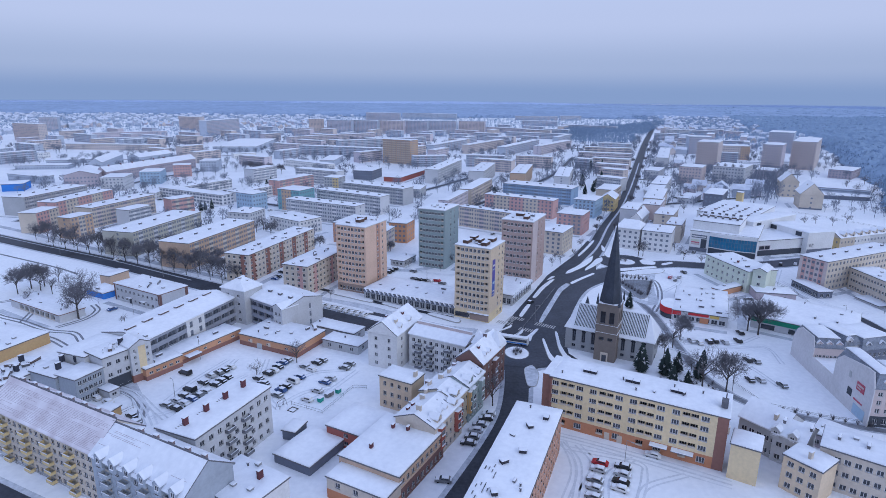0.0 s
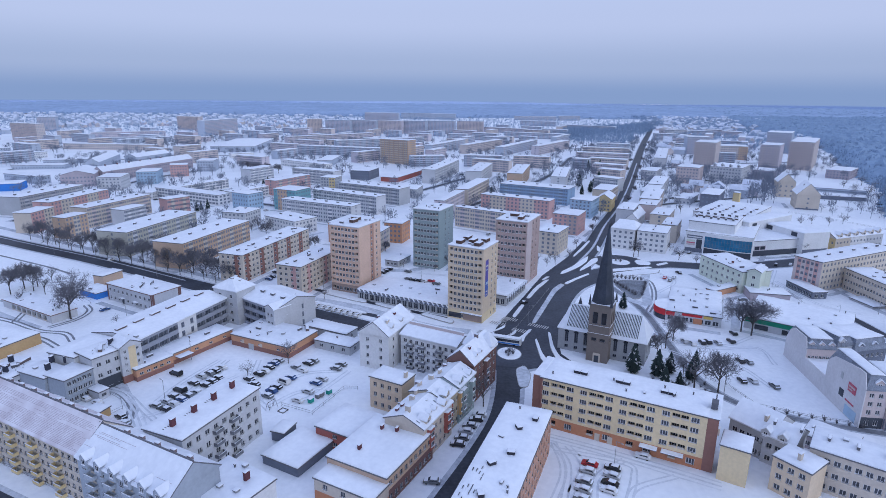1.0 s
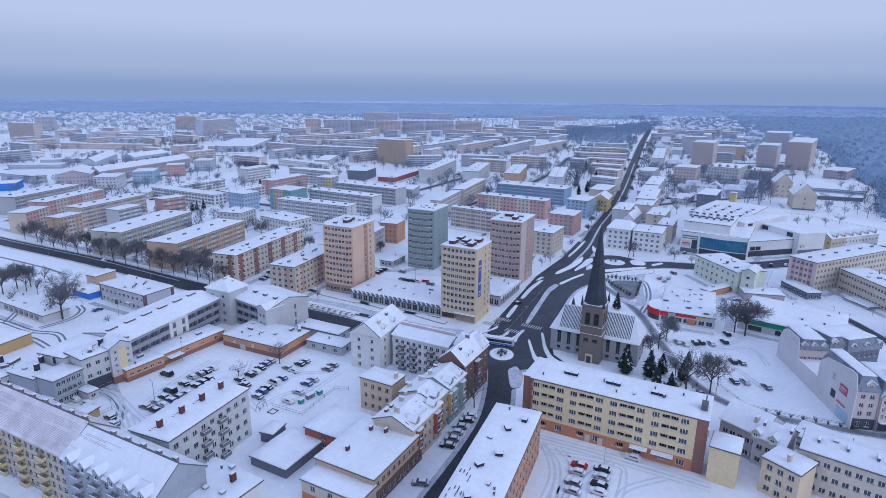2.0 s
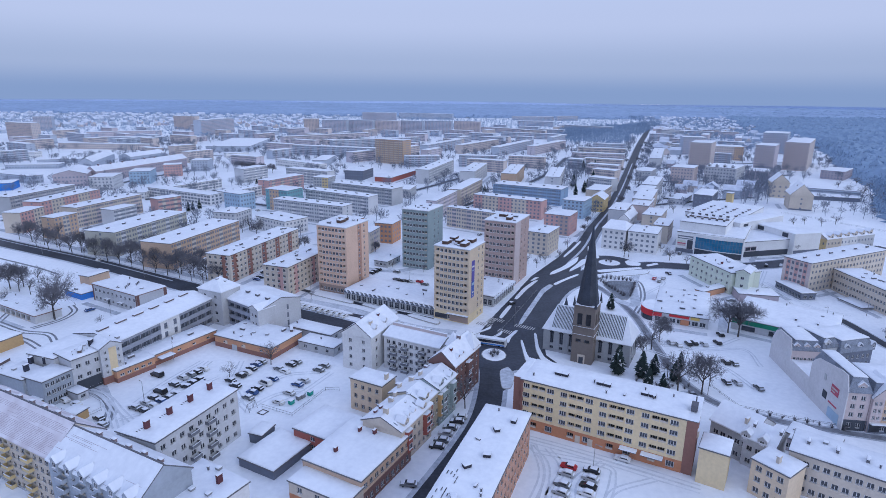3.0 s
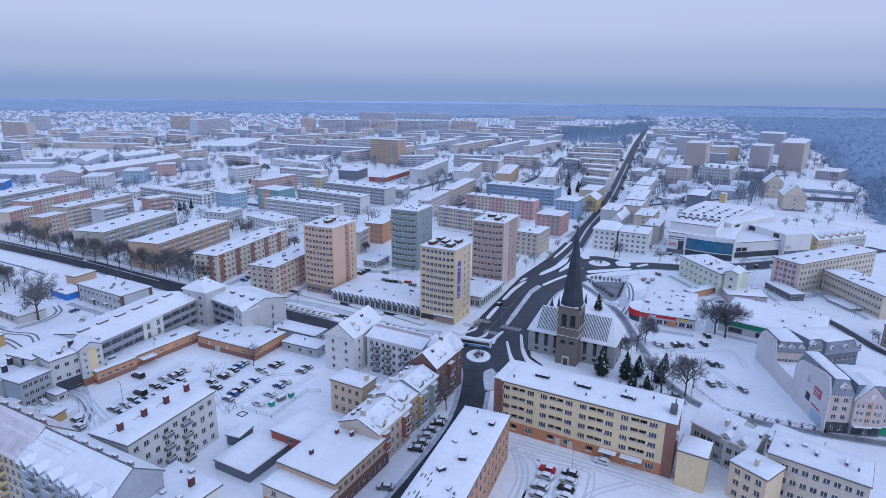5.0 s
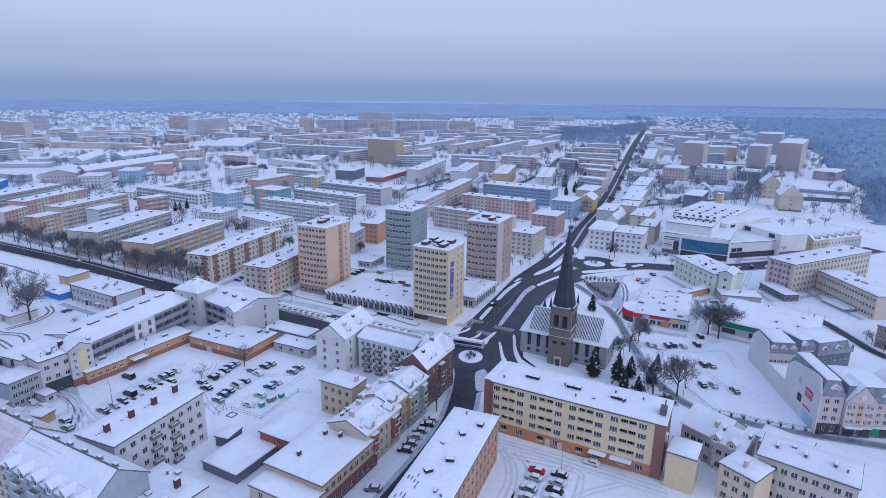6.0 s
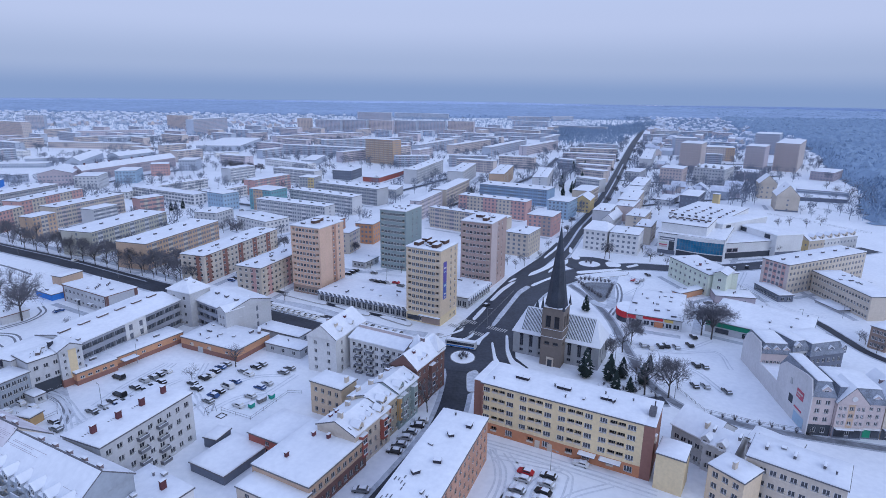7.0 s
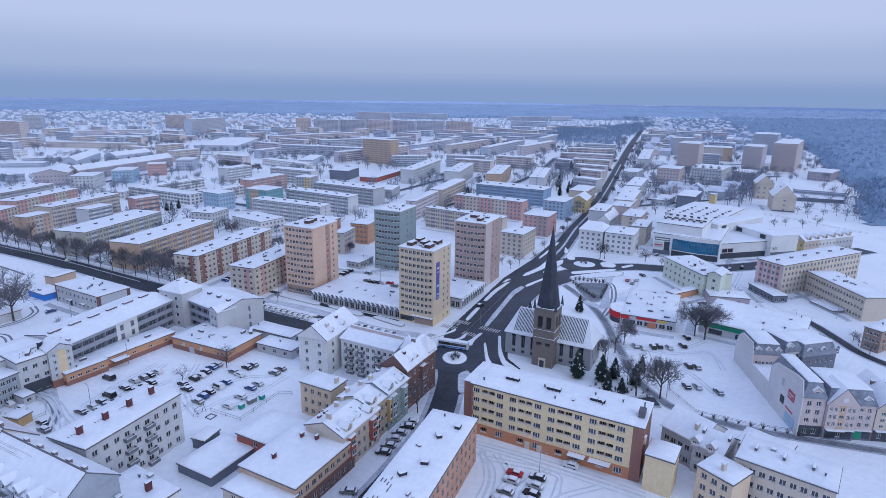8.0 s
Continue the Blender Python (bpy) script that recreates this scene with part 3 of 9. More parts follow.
def bare_strip(bm, m, length=0.5):
    k = len(bm.verts)
    box(bm, -length, -0.09, 0, length, 0.09, 0.06)
    bm.verts.ensure_lookup_table()
    for v in bm.verts[k:]:
        v.co = m @ v.co


def seams(n, u0, u1, v0, v1, z, seed, turn=0.0, length=0.5):
    """Short dark bare strips where the snow has slipped off the seams of the roof built last."""
    bm = bmesh.new()
    rnd = random.Random(seed)
    rows = max(1, int((v1 - v0) / 0.8))
    for i in range(n):
        bare_strip(bm, pose(u0 + (u1 - u0) * (i + rnd.random() * 0.6) / n, v0 + 0.8 * rnd.randrange(rows), z, 0, 0, turn), length)
    tagged(part("bare_seams", bm, TRIM, LAST[0]), kind="stuff")


def tile_rows(ob, length, h, rise, seed, keep, half=6.5):
    """Rows of tile edges showing through thin snow on the slope above the left wall, broken where the snow lies deeper."""
    rnd = random.Random(seed)
    bm = bmesh.new()
    run = half + 0.4
    for i in range(2, 24):
        f = i / 28.0
        x, z = -0.4 + run * f, h + 0.35 + rise * f
        y = rnd.uniform(0, 3)
        while y < length - 1:
            w = rnd.uniform(4.0, 14.0)
            thin = noise.noise((i * 0.16, y * 0.07 + seed, 3)) * 0.5 + 0.5
            if thin < keep:
                e = min(y + w, length)
                poly(bm, ((x, y, z + 0.03), (x, e, z + 0.03), (x + 0.04, e, z + 0.075), (x + 0.04, y, z + 0.075)))
            y += w + rnd.uniform(0.1, 0.5)
    tagged(part("bare_tile_edges", bm, mat("bare_tile_edge", (0.42, 0.35, 0.40), var=0.2), ob), kind="stuff")


def gable_wall(ring, paint):
    """A blank gable rising over the left wall of the building built last: ring of (v, z)."""
    bm = bmesh.new()
    a = [(-0.32, v, z) for v, z in ring]
    b = [(0.0, v, z) for v, z in ring]
    poly(bm, a), poly(bm, b[::-1])
    for i in range(len(ring)):
        poly(bm, (a[i - 1], b[i - 1], b[i], a[i]))
    bmesh.ops.recalc_face_normals(bm, faces=bm.faces)
    part("gable_wall", bm, wall(paint), LAST[0])


# ---- trees ----
def tree_mesh(height, spread_, seed, counts=(7, 5, 4, 3)):
    rnd = random.Random(seed)
    wood, twig = bmesh.new(), bmesh.new()

    def limb(bm, a, b, r0, r1, n):
        d = (b - a).normalized()
        s = d.orthogonal().normalized()
        t = d.cross(s)
        if n == 2:      # a fine twig: one flat strip
            s = Matrix.Rotation(rnd.uniform(0, math.tau), 3, d) @ s * 1.25
            bm.faces.new([bm.verts.new(p) for p in (a - s * r0, a + s * r0, b + s * r1, b - s * r1)])
            return
        ra = [bm.verts.new(a + (s * math.cos(k * math.tau / n) + t * math.sin(k * math.tau / n)) * r0) for k in range(n)]
        rb = [bm.verts.new(b + (s * math.cos(k * math.tau / n) + t * math.sin(k * math.tau / n)) * r1) for k in range(n)]
        for k in range(n):
            bm.faces.new((ra[k], ra[(k + 1) % n], rb[(k + 1) % n], rb[k]))

    def grow(p, d, length, r, level):
        q = p + d * length
        limb(wood if level < 2 else twig, p, q, r, r * 0.62, 6 if level == 0 else (4 if level < 2 else (3 if level == 2 else 2)))
        if level >= 4:
            return
        n = counts[level]
        for k in range(n):
            t = 0.35 + 0.65 * (k + 1) / n if level else 0.55 + 0.45 * (k + 1) / n
            az = rnd.uniform(0, math.tau)
            s = d.orthogonal().normalized()
            s = (Matrix.Rotation(az, 3, d) @ s)
            nd = (d * rnd.uniform(0.4, 0.9) + s * rnd.uniform(0.55, 1.0) * spread_ + Vector((0, 0, 0.15))).normalized()
            grow(p + d * length * min(t, 1), nd, length * rnd.uniform(0.5, 0.76), max(r * (0.5 if level else 0.6), 0.013), level + 1)
    grow(Vector((0, 0, -0.2)), Vector((rnd.uniform(-0.05, 0.05), rnd.uniform(-0.05, 0.05), 1)).normalized(), height * 0.36, height * 0.0155, 0)
    return to_mesh("trunk", wood, BARK), to_mesh("crown", twig, TWIG)


TREES = []


def tree(x, y, height, k=0, wide=1.0, label="bare leafless deciduous tree standing in snow", group="bare street trees"):
    if not TREES:
        TREES.extend(tree_mesh(12.0, sp, 40 + i) for i, sp in enumerate((1.0, 0.8, 1.15, 0.7)))
        TREES.extend(tree_mesh(12.0, sp, 60 + i, (9, 7, 7, 7)) for i, sp in enumerate((1.0, 0.9)))
    me = TREES[k % 4 if k < 100 else 4 + k % 2]
    s = height / max(v.co.z for v in me[1].vertices)
    ob = new("bare_tree")
    ob.matrix_basis = pose(x, y, 0, 0, 0, (k * 77 + x * 13) % 360) @ Matrix.Diagonal((s * wide, s * wide, s, 1))
    tagged(ob, label, "tree", group)
    piece("trunk", me[0], ob), piece("crown", me[1], ob)
    return ob


FIRS = []


def fir(x, y, height, k=0):
    if not FIRS:
        for sd in range(2):
            rnd = random.Random(sd + 5)
            crown = bmesh.new()
            for lay in range(15):
                z = 1.0 + lay * 0.62
                r = 2.45 * (1 - (lay / 15.5) ** 1.7) * (0.78 + 0.22 * min(1, lay / 3)) * rnd.uniform(0.88, 1.08)
                for b in range(17):
                    a = b * math.tau / 17 + rnd.uniform(-0.2, 0.2)
                    rr = r * rnd.uniform(0.7, 1.12)
                    d = Vector((math.cos(a), math.sin(a), 0))
                    s = Vector((-d.y, d.x, 0)) * 0.32 * (rr / 2 + 0.3)
                    tip, root = d * rr + Vector((0, 0, z - 0.55)), Vector((0, 0, z + 0.35))
                    mid = d * rr * 0.55 + Vector((0, 0, z + 0.02))
                    poly(crown, (root, mid - s, tip, mid + s), 1 if rnd.random() < 0.05 else 0)
                    poly(crown, (root - Vector((0, 0, 0.1)), mid + s - Vector((0, 0, 0.35)), tip, mid - s - Vector((0, 0, 0.35))))
            tr = bmesh.new()
            prism(tr, [(0.18 * math.cos(t * math.tau / 7), 0.18 * math.sin(t * math.tau / 7)) for t in range(7)], -0.1, 10.0, 0, 0.15)
            FIRS.append((to_mesh("trunk", tr, BARK), to_mesh("crown", crown, [NEEDLE, ROOFSNOW])))
    me = FIRS[k % 2]
    s = height / 10.0
    ob = new("fir_tree")
    ob.matrix_basis = pose(x, y, 0, 0, 0, k * 51) @ Matrix.Diagonal((s * 1.2, s * 1.2, s, 1))
    tagged(ob, "dark green fir dusted with snow", "tree", "firs")
    piece("trunk", me[0], ob), piece("crown", me[1], ob)
    return ob


# ---- cars ----
PAINT = {"red": (0.42, 0.02, 0.03), "black": (0.015, 0.015, 0.018), "grey": (0.16, 0.17, 0.18), "silver": (0.42, 0.43, 0.45), "white": (0.68, 0.68, 0.68), "blue": (0.03, 0.08, 0.22), "green": (0.03, 0.12, 0.09)}
CARS = {}


def car_parts(colour, snowy, van=False):
    key = (colour, snowy, van)
    if key in CARS:
        return CARS[key]
    paint = mat("car_paint_" + colour, PAINT[colour], rough=0.3, var=0.1, bump=0, spec=0.5)
    L, W, top = (4.3, 1.76, 1.45) if not van else (4.9, 1.9, 1.95)
    # side profile from the tail to the nose
    prof = [(-L / 2, 0.35), (-L / 2, 0.85), (-L / 2 + 0.35, 0.98), (-L / 2 + 0.75, top - 0.06), (0.25, top), (0.95, 0.98), (L / 2 - 0.25, 0.82), (L / 2, 0.6), (L / 2, 0.3)]
    if van:
        prof = [(-L / 2, 0.35), (-L / 2, 1.1), (-L / 2 + 0.1, top - 0.05), (-L / 2 + 0.4, top), (0.9, top), (1.55, 1.15), (L / 2 - 0.15, 0.95), (L / 2, 0.7), (L / 2, 0.3)]
    bm = bmesh.new()
    rings = []
    for f, s in ((-0.5, 0.94), (-0.46, 1.0), (0.46, 1.0), (0.5, 0.94)):
        ring = []
        for px, pz in prof:
            tuck = 0.86 if pz > 1.1 else 1.0
            ring.append(bm.verts.new((px * s, f * W * tuck, 0.3 + (pz - 0.3) * (s if pz > 1.0 else 1))))
        rings.append(ring)
    for a, b in zip(rings, rings[1:]):
        for i in range(len(prof) - 1):
            bm.faces.new((a[i], b[i], b[i + 1], a[i + 1]))
        bm.faces.new((a[-1], b[-1], b[0], a[0]))
    bm.faces.new(rings[0][::-1]), bm.faces.new(rings[-1])
    bmesh.ops.recalc_face_normals(bm, faces=bm.faces)
    body = to_mesh("body", bm, paint)
    side = []
    x0, x1 = prof[2][0] + 0.25, prof[5][0] - 0.2
    zt = top - 0.14
    for s in (-1, 1):
        pts = [(x0, s * (W / 2 + 0.012), 0.98), (x1, s * (W / 2 + 0.012), 0.98), (0.3 if not van else 1.0, s * (W * 0.43 + 0.02), zt), (x0 + 0.3, s * (W * 0.43 + 0.02), zt)]
        win = bmesh.new()
        poly(win, pts if s < 0 else pts[::-1])
        side.append(to_mesh("side_window", win, GLASS))
    scr = bmesh.new()
    a, b = prof[4], prof[5]
    poly(scr, [(b[0] + 0.0, -W * 0.42, b[1] + 0.03), (b[0] + 0.0, W * 0.42, b[1] + 0.03), (a[0] + 0.1, W * 0.37, a[1] - 0.02), (a[0] + 0.1, -W * 0.37, a[1] - 0.02)])
    screen = to_mesh("windscreen", scr, GLASS)
    wh = bmesh.new()
    bmesh.ops.create_cone(wh, cap_ends=True, segments=12, radius1=0.31, radius2=0.31, depth=0.2, matrix=Matrix.Rotation(radians(90), 4, "X"))
    wheel = to_mesh("wheel", wh, TYRE)
    sn = bmesh.new()
    snow_bed(sn, prof[3][0] - 0.02, -W * 0.40, (0.35 if not van else 1.0), W * 0.40, top - 0.04, 0.13, 0.6, 2, 0.03)
    if snowy:
        poly(sn, [(0.98, -W * 0.46, 1.02), (L / 2 - 0.2, -W * 0.45, 0.9), (L / 2 - 0.2, W * 0.45, 0.9), (0.98, W * 0.46, 1.02)])
        poly(sn, [(-L / 2 + 0.02, -W * 0.45, 0.93), (-L / 2 + 0.4, -W * 0.44, 1.05), (-L / 2 + 0.4, W * 0.44, 1.05), (-L / 2 + 0.02, W * 0.45, 0.93)])
        if snowy > 1:
            poly(sn, [(0.99, -W * 0.42, 1.05), (0.99, W * 0.42, 1.05), (0.3, W * 0.38, top + 0.04), (0.3, -W * 0.38, top + 0.04)])
    snow = to_mesh("snow_cover", sn, ROOFSNOW)
    CARS[key] = (body, side, screen, wheel, snow, L, W)
    return CARS[key]


def car(x, y, ang, colour="grey", snowy=1, van=False, group="parked cars", where="parked on the snow"):
    body, side, screen, wheel, snow, L, W = car_parts(colour, snowy, van)
    ob = thing("van" if van else "car", x, y, ang, ("%s van " if van else "%s car ") % colour + ("under snow, " if snowy else "with snowy roof, ") + where, "van" if van else "car", group, z=0.03)
    piece("body", body, ob), piece("side_window", side[0], ob), piece("side_window", side[1], ob), piece("windscreen", screen, ob)
    for sx in (-1, 1):
        for sy in (-1, 1):
            piece("wheel", wheel, ob, pose(sx * L * 0.31, sy * (W / 2 - 0.12), 0.31))
    piece("snow_cover", snow, ob, label="fresh white snow")
    return ob


# ---- church ----
def church(x, y, ang, lu, lv, h, tw):
    """A long nave under a steep roof, with a square tower and an eight-sided slate spire before its long side."""
    ob = thing("church", x, y, ang, "grey stone church with a dark slate spire and snowy roof", "church")
    stone, slate = wall("churchgrey"), mat("spire_slate", (0.048, 0.058, 0.08), rough=0.55, var=0.4, big=0.4, fine=3, bump=0.2)
    bm = bmesh.new()
    cols = spread(8, lv, 1.35, 1.5)
    inside = lambda i, j: i in (3, 4)
    holes = wall_grid(bm, (0, lv), (0, -1), lv, 0, h, cols, [(1.1, 2.3), (3.4, h - 1.0)], 0.3, None, (), inside)
    panes(ob, (0, lv), (0, -1), holes, None, CHURCHGLASS, 0.3, 1)
    f = wall_grid(bm, (0, 0), (1, 0), lu, 0, h, spread(3, lu, 1.4, 1.0), [(3.4, h - 1.0)], 0.3)
    panes(ob, (0, 0), (1, 0), f, None, CHURCHGLASS, 0.3, 1)
    wall_grid(bm, (lu, 0), (0, 1), lv, 0, h, [], []), wall_grid(bm, (lu, lv), (-1, 0), lu, 0, h, [], [])
    part("nave_wall", bm, stone, ob)
    bm = bmesh.new()
    for i, (c0, c1) in enumerate(cols):
        if not inside(i, 0):
            c, r, n = lv - (c0 + c1) / 2, (c1 - c0) / 2 + 0.18, 8
            arch = [(-0.06, c + r * math.cos(k * math.pi / n), h - 1.0 + r * math.sin(k * math.pi / n)) for k in range(n + 1)]
            poly(bm, arch[::-1])
    tagged(part("window_arch", bm, CHURCHGLASS, ob), kind="stuff")
    rise = 8.0
    gable_roof(ob, 0, 0, lu, lv, h, rise, "y", 0.5, stone, hip=3.5, thick=0.22)
    bar = bmesh.new()
    box(bar, -0.11, 0, 0, 0.11, math.hypot(rise, lu / 2) - 1.4, 0.05)
    bar = to_mesh("tile_rib", bar, slate)
    tilt = math.degrees(math.atan2(rise, lu / 2 + 0.5))
    n = int(lv / 0.66)
    for i in range(n):
        v = 3.2 + (lv - 6.4) * i / (n - 1)
        if abs(v - lv / 2) > 2:
            piece("tile_rib", bar, ob, pose(0.35, v, h + 0.22 + 0.85 * math.tan(radians(tilt)) + 0.02, 0, 0, -90) @ pose(0, 0, 0, tilt, 0, 0))
    # tower
    bm = bmesh.new()
    c = lv / 2
    x0, x1, y0, y1 = -tw * 0.62, tw * 0.38, c - tw / 2, c + tw / 2
    th = 21.8
    for o, ux, n in (((x0, y1), (0, -1), 2), ((x0, y0), (1, 0), 2), ((x1, y0), (0, 1), 2), ((x1, y1), (-1, 0), 2)):
        hs = wall_grid(bm, o, ux, tw, 0, th, spread(n, tw, 1.9, 0.7), [(8.0, 9.2), (14.5, 19.0)], 0.45)
        panes(ob, o, ux, hs, None, CHURCHGLASS, 0.45, 0)
    part("tower", bm, wall("stone"), ob, "dark brown stone tower")
    for z, w in ((10.6, 0.18), (13.6, 0.14), (th - 0.1, 0.3)):
        bm = bmesh.new()
        box(bm, x0 - w, y0 - w, z, x1 + w, y1 + w, z + 0.35)
        snow_bed(bm, x0 - w, y0 - w, x1 + w, y1 + w, z + 0.35, 0.1, 9, 1, 0.02, 1)
        part("ledge", bm, [wall("stone"), ROOFSNOW], ob)
    bm = bmesh.new()
    box(bm, x0 - 0.35, c - 1.3, 0, x0 + 0.01, c + 1.3, 3.4)
    part("portal", bm, wall("beige"), ob)
    bm = bmesh.new()
    box(bm, x0 - 0.4, c - 0.8, 0, x0 - 0.35, c + 0.8, 2.6)
    part("door", bm, wall("dark"), ob)
    bm = bmesh.new()
    cx = (x0 + x1) / 2
    oct8 = [(cx + tw * 0.54 * math.cos((k + 0.5) * math.tau / 8), c + tw * 0.54 * math.sin((k + 0.5) * math.tau / 8)) for k in range(8)]
    prism(bm, oct8, th, th + 1.2, 0, 0.95)
    mid = [(cx + (px - cx) * 0.95, c + (py - c) * 0.95) for px, py in oct8]
    prism(bm, mid, th + 1.2, th + 5.0, 0, 0.84)
    top = [(cx + (px - cx) * 0.798, c + (py - c) * 0.798) for px, py in oct8]
    prism(bm, top, th + 5.0, 51.0, 0, 0.02)
    part("spire", bm, slate, ob, "dark slate octagonal spire")
    for sx, sy in ((x0, y0), (x0, y1), (x1, y0), (x1, y1)):
        bm = bmesh.new()
        prism(bm, [(sx + 0.6 * math.cos(k * math.tau / 6), sy + 0.6 * math.sin(k * math.tau / 6)) for k in range(6)], th - 0.2, th + 3.8, 0, 0.05)
        part("pinnacle", bm, slate, ob)
    bm = bmesh.new()
    box(bm, cx - 0.06, c - 0.06, 50.8, cx + 0.06, c + 0.06, 53.0), box(bm, cx - 0.05, c - 0.6, 51.9, cx + 0.05, c + 0.6, 52.05)
    part("cross", bm, TRIM, ob)
    # small pointed turret by the far gable
    bm = bmesh.new()
    prism(bm, [(lu + 1 + 1.5 * math.cos(k * math.tau / 8), lv - 4 + 1.5 * math.sin(k * math.tau / 8)) for k in range(8)], 0, h + 2, 1)
    prism(bm, [(lu + 1 + 1.7 * math.cos(k * math.tau / 8), lv - 4 + 1.7 * math.sin(k * math.tau / 8)) for k in range(8)], h + 2, h + 8.5, 0, 0.03)
    part("turret", bm, [slate, stone], ob)
    return ob


# ---- woods and far houses ----
def scatter_trees(name, label, spots, h, material, seed, kind="stuff", w=0.33, sprays=9, thick=0.035):
    """Bare or needle trees too many to count, each a ragged fan of upright slivers."""
    rnd = random.Random(seed)
    verts, faces = [], []
    for x, y in spots:
        t = h * rnd.uniform(0.7, 1.25)
        r = t * w
        for k in range(sprays):
            a, b, q = rnd.uniform(0, math.tau), rnd.uniform(-1, 1), rnd.random() ** 0.4
            c = math.sqrt(1 - b * b)
            px, py, pz = r * q * c * math.cos(a), r * q * c * math.sin(a), t * (0.64 + 0.34 * q * b)
            if k % 6 == 0:
                ox, oy, oz = 0.0, 0.0, t * rnd.uniform(0.22, 0.5)
            else:
                f = rnd.uniform(0.45, 0.7)
                ox, oy, oz = px * f, py * f, t * 0.35 + (pz - t * 0.35) * f
            s, g = t * thick * rnd.uniform(0.6, 1.4), rnd.uniform(0, math.tau)
            n = len(verts)
            s *= 1.3
            verts += [(x + ox, y + oy, oz), (x + px + s * math.cos(g), y + py + s * math.sin(g), pz), (x + px - s * math.cos(g), y + py - s * math.sin(g), pz + s)]
            faces.append((n, n + 1, n + 2))
        n = len(verts)
        s = t * 0.018
        verts += [(x - s, y, 0), (x + s, y, 0), (x + s, y, t * 0.5), (x - s, y, t * 0.5)]
        faces.append((n, n + 1, n + 2, n + 3))
    me = bpy.data.meshes.new(name)
    me.from_pydata(verts, [], faces)
    me.materials.append(material)
    return tagged(piece(name, me), label, "trees", kind=kind)


def inside(x, y, ring):
    c = False
    for i in range(len(ring)):
        (x0, y0), (x1, y1) = ring[i - 1], ring[i]
        if (y0 > y) != (y1 > y) and x < (x1 - x0) * (y - y0) / (y1 - y0) + x0:
            c = not c
    return c


def fill(ring, step, seed, keep=1.0):
    rnd = random.Random(seed)
    xs, ys = [p[0] for p in ring], [p[1] for p in ring]
    out = []
    yy = min(ys)
    while yy < max(ys):
        xx = min(xs)
        while xx < max(xs):
            p = (xx + rnd.uniform(-0.5, 0.5) * step, yy + rnd.uniform(-0.5, 0.5) * step)
            if inside(*p, ring) and rnd.random() < keep:
                out.append(p)
            xx += step
        yy += step
    return out


def clear(x, y, gap=3.0):
    """Whether a spot is free of buildings."""
    for bx, by, a, lu, lv in FOOT:
        dx, dy = x - bx, y - by
        u, v = dx * math.cos(a) + dy * math.sin(a), -dx * math.sin(a) + dy * math.cos(a)
        if -gap < u < lu + gap and -gap < v < lv + gap:
            return False
    return True


COTTAGES = []


def cottage(x, y, ang, k):
    """A small suburban house: walls, a snowy saddle roof and a chimney."""
    if not COTTAGES:
        for w, d, h, r, p in ((9, 11, 5.5, 4.0, "hazepink"), (10, 13, 6.5, 4.5, "hazetan"), (12, 16, 8.0, 4.0, "hazegrey")):
            bm = bmesh.new()
            box(bm, -w / 2, -d / 2, 0, w / 2, d / 2, h)
            poly(bm, ((-w / 2, -d / 2, h), (w / 2, -d / 2, h), (0, -d / 2, h + r))), poly(bm, ((w / 2, d / 2, h), (-w / 2, d / 2, h), (0, d / 2, h + r)))
            bmesh.ops.remove_doubles(bm, verts=bm.verts, dist=0.004)
            rf = bmesh.new()
            for s in (-1, 1):
                q = [(s * (w / 2 + 0.5), -d / 2 - 0.5, h - 0.3), (s * (w / 2 + 0.5), d / 2 + 0.5, h - 0.3), (0, d / 2 + 0.5, h + r + 0.1), (0, -d / 2 - 0.5, h + r + 0.1)]
                poly(rf, q if s > 0 else q[::-1])
            bmesh.ops.remove_doubles(rf, verts=rf.verts, dist=0.01)
            gl = bmesh.new()
            for i in (-1, 1):
                for z in (1.0, 3.6):
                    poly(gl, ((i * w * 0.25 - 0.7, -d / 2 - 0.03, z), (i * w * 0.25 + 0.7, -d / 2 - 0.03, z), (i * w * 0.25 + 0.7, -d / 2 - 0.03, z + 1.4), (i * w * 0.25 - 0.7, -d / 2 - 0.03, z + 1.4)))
            COTTAGES.append((to_mesh("wall", bm, wall(p)), to_mesh("roof", rf, HAZEDSNOW), to_mesh("glazing", gl, HAZEGLASS)))
    me = COTTAGES[k % 3]
    ob = thing("house", x, y, ang, "small suburban house with a snowy saddle roof", "house", "houses of the outskirts")
    piece("wall", me[0], ob), piece("roof", me[1], ob), tagged(piece("glazing", me[2], ob), kind="stuff")
    return ob


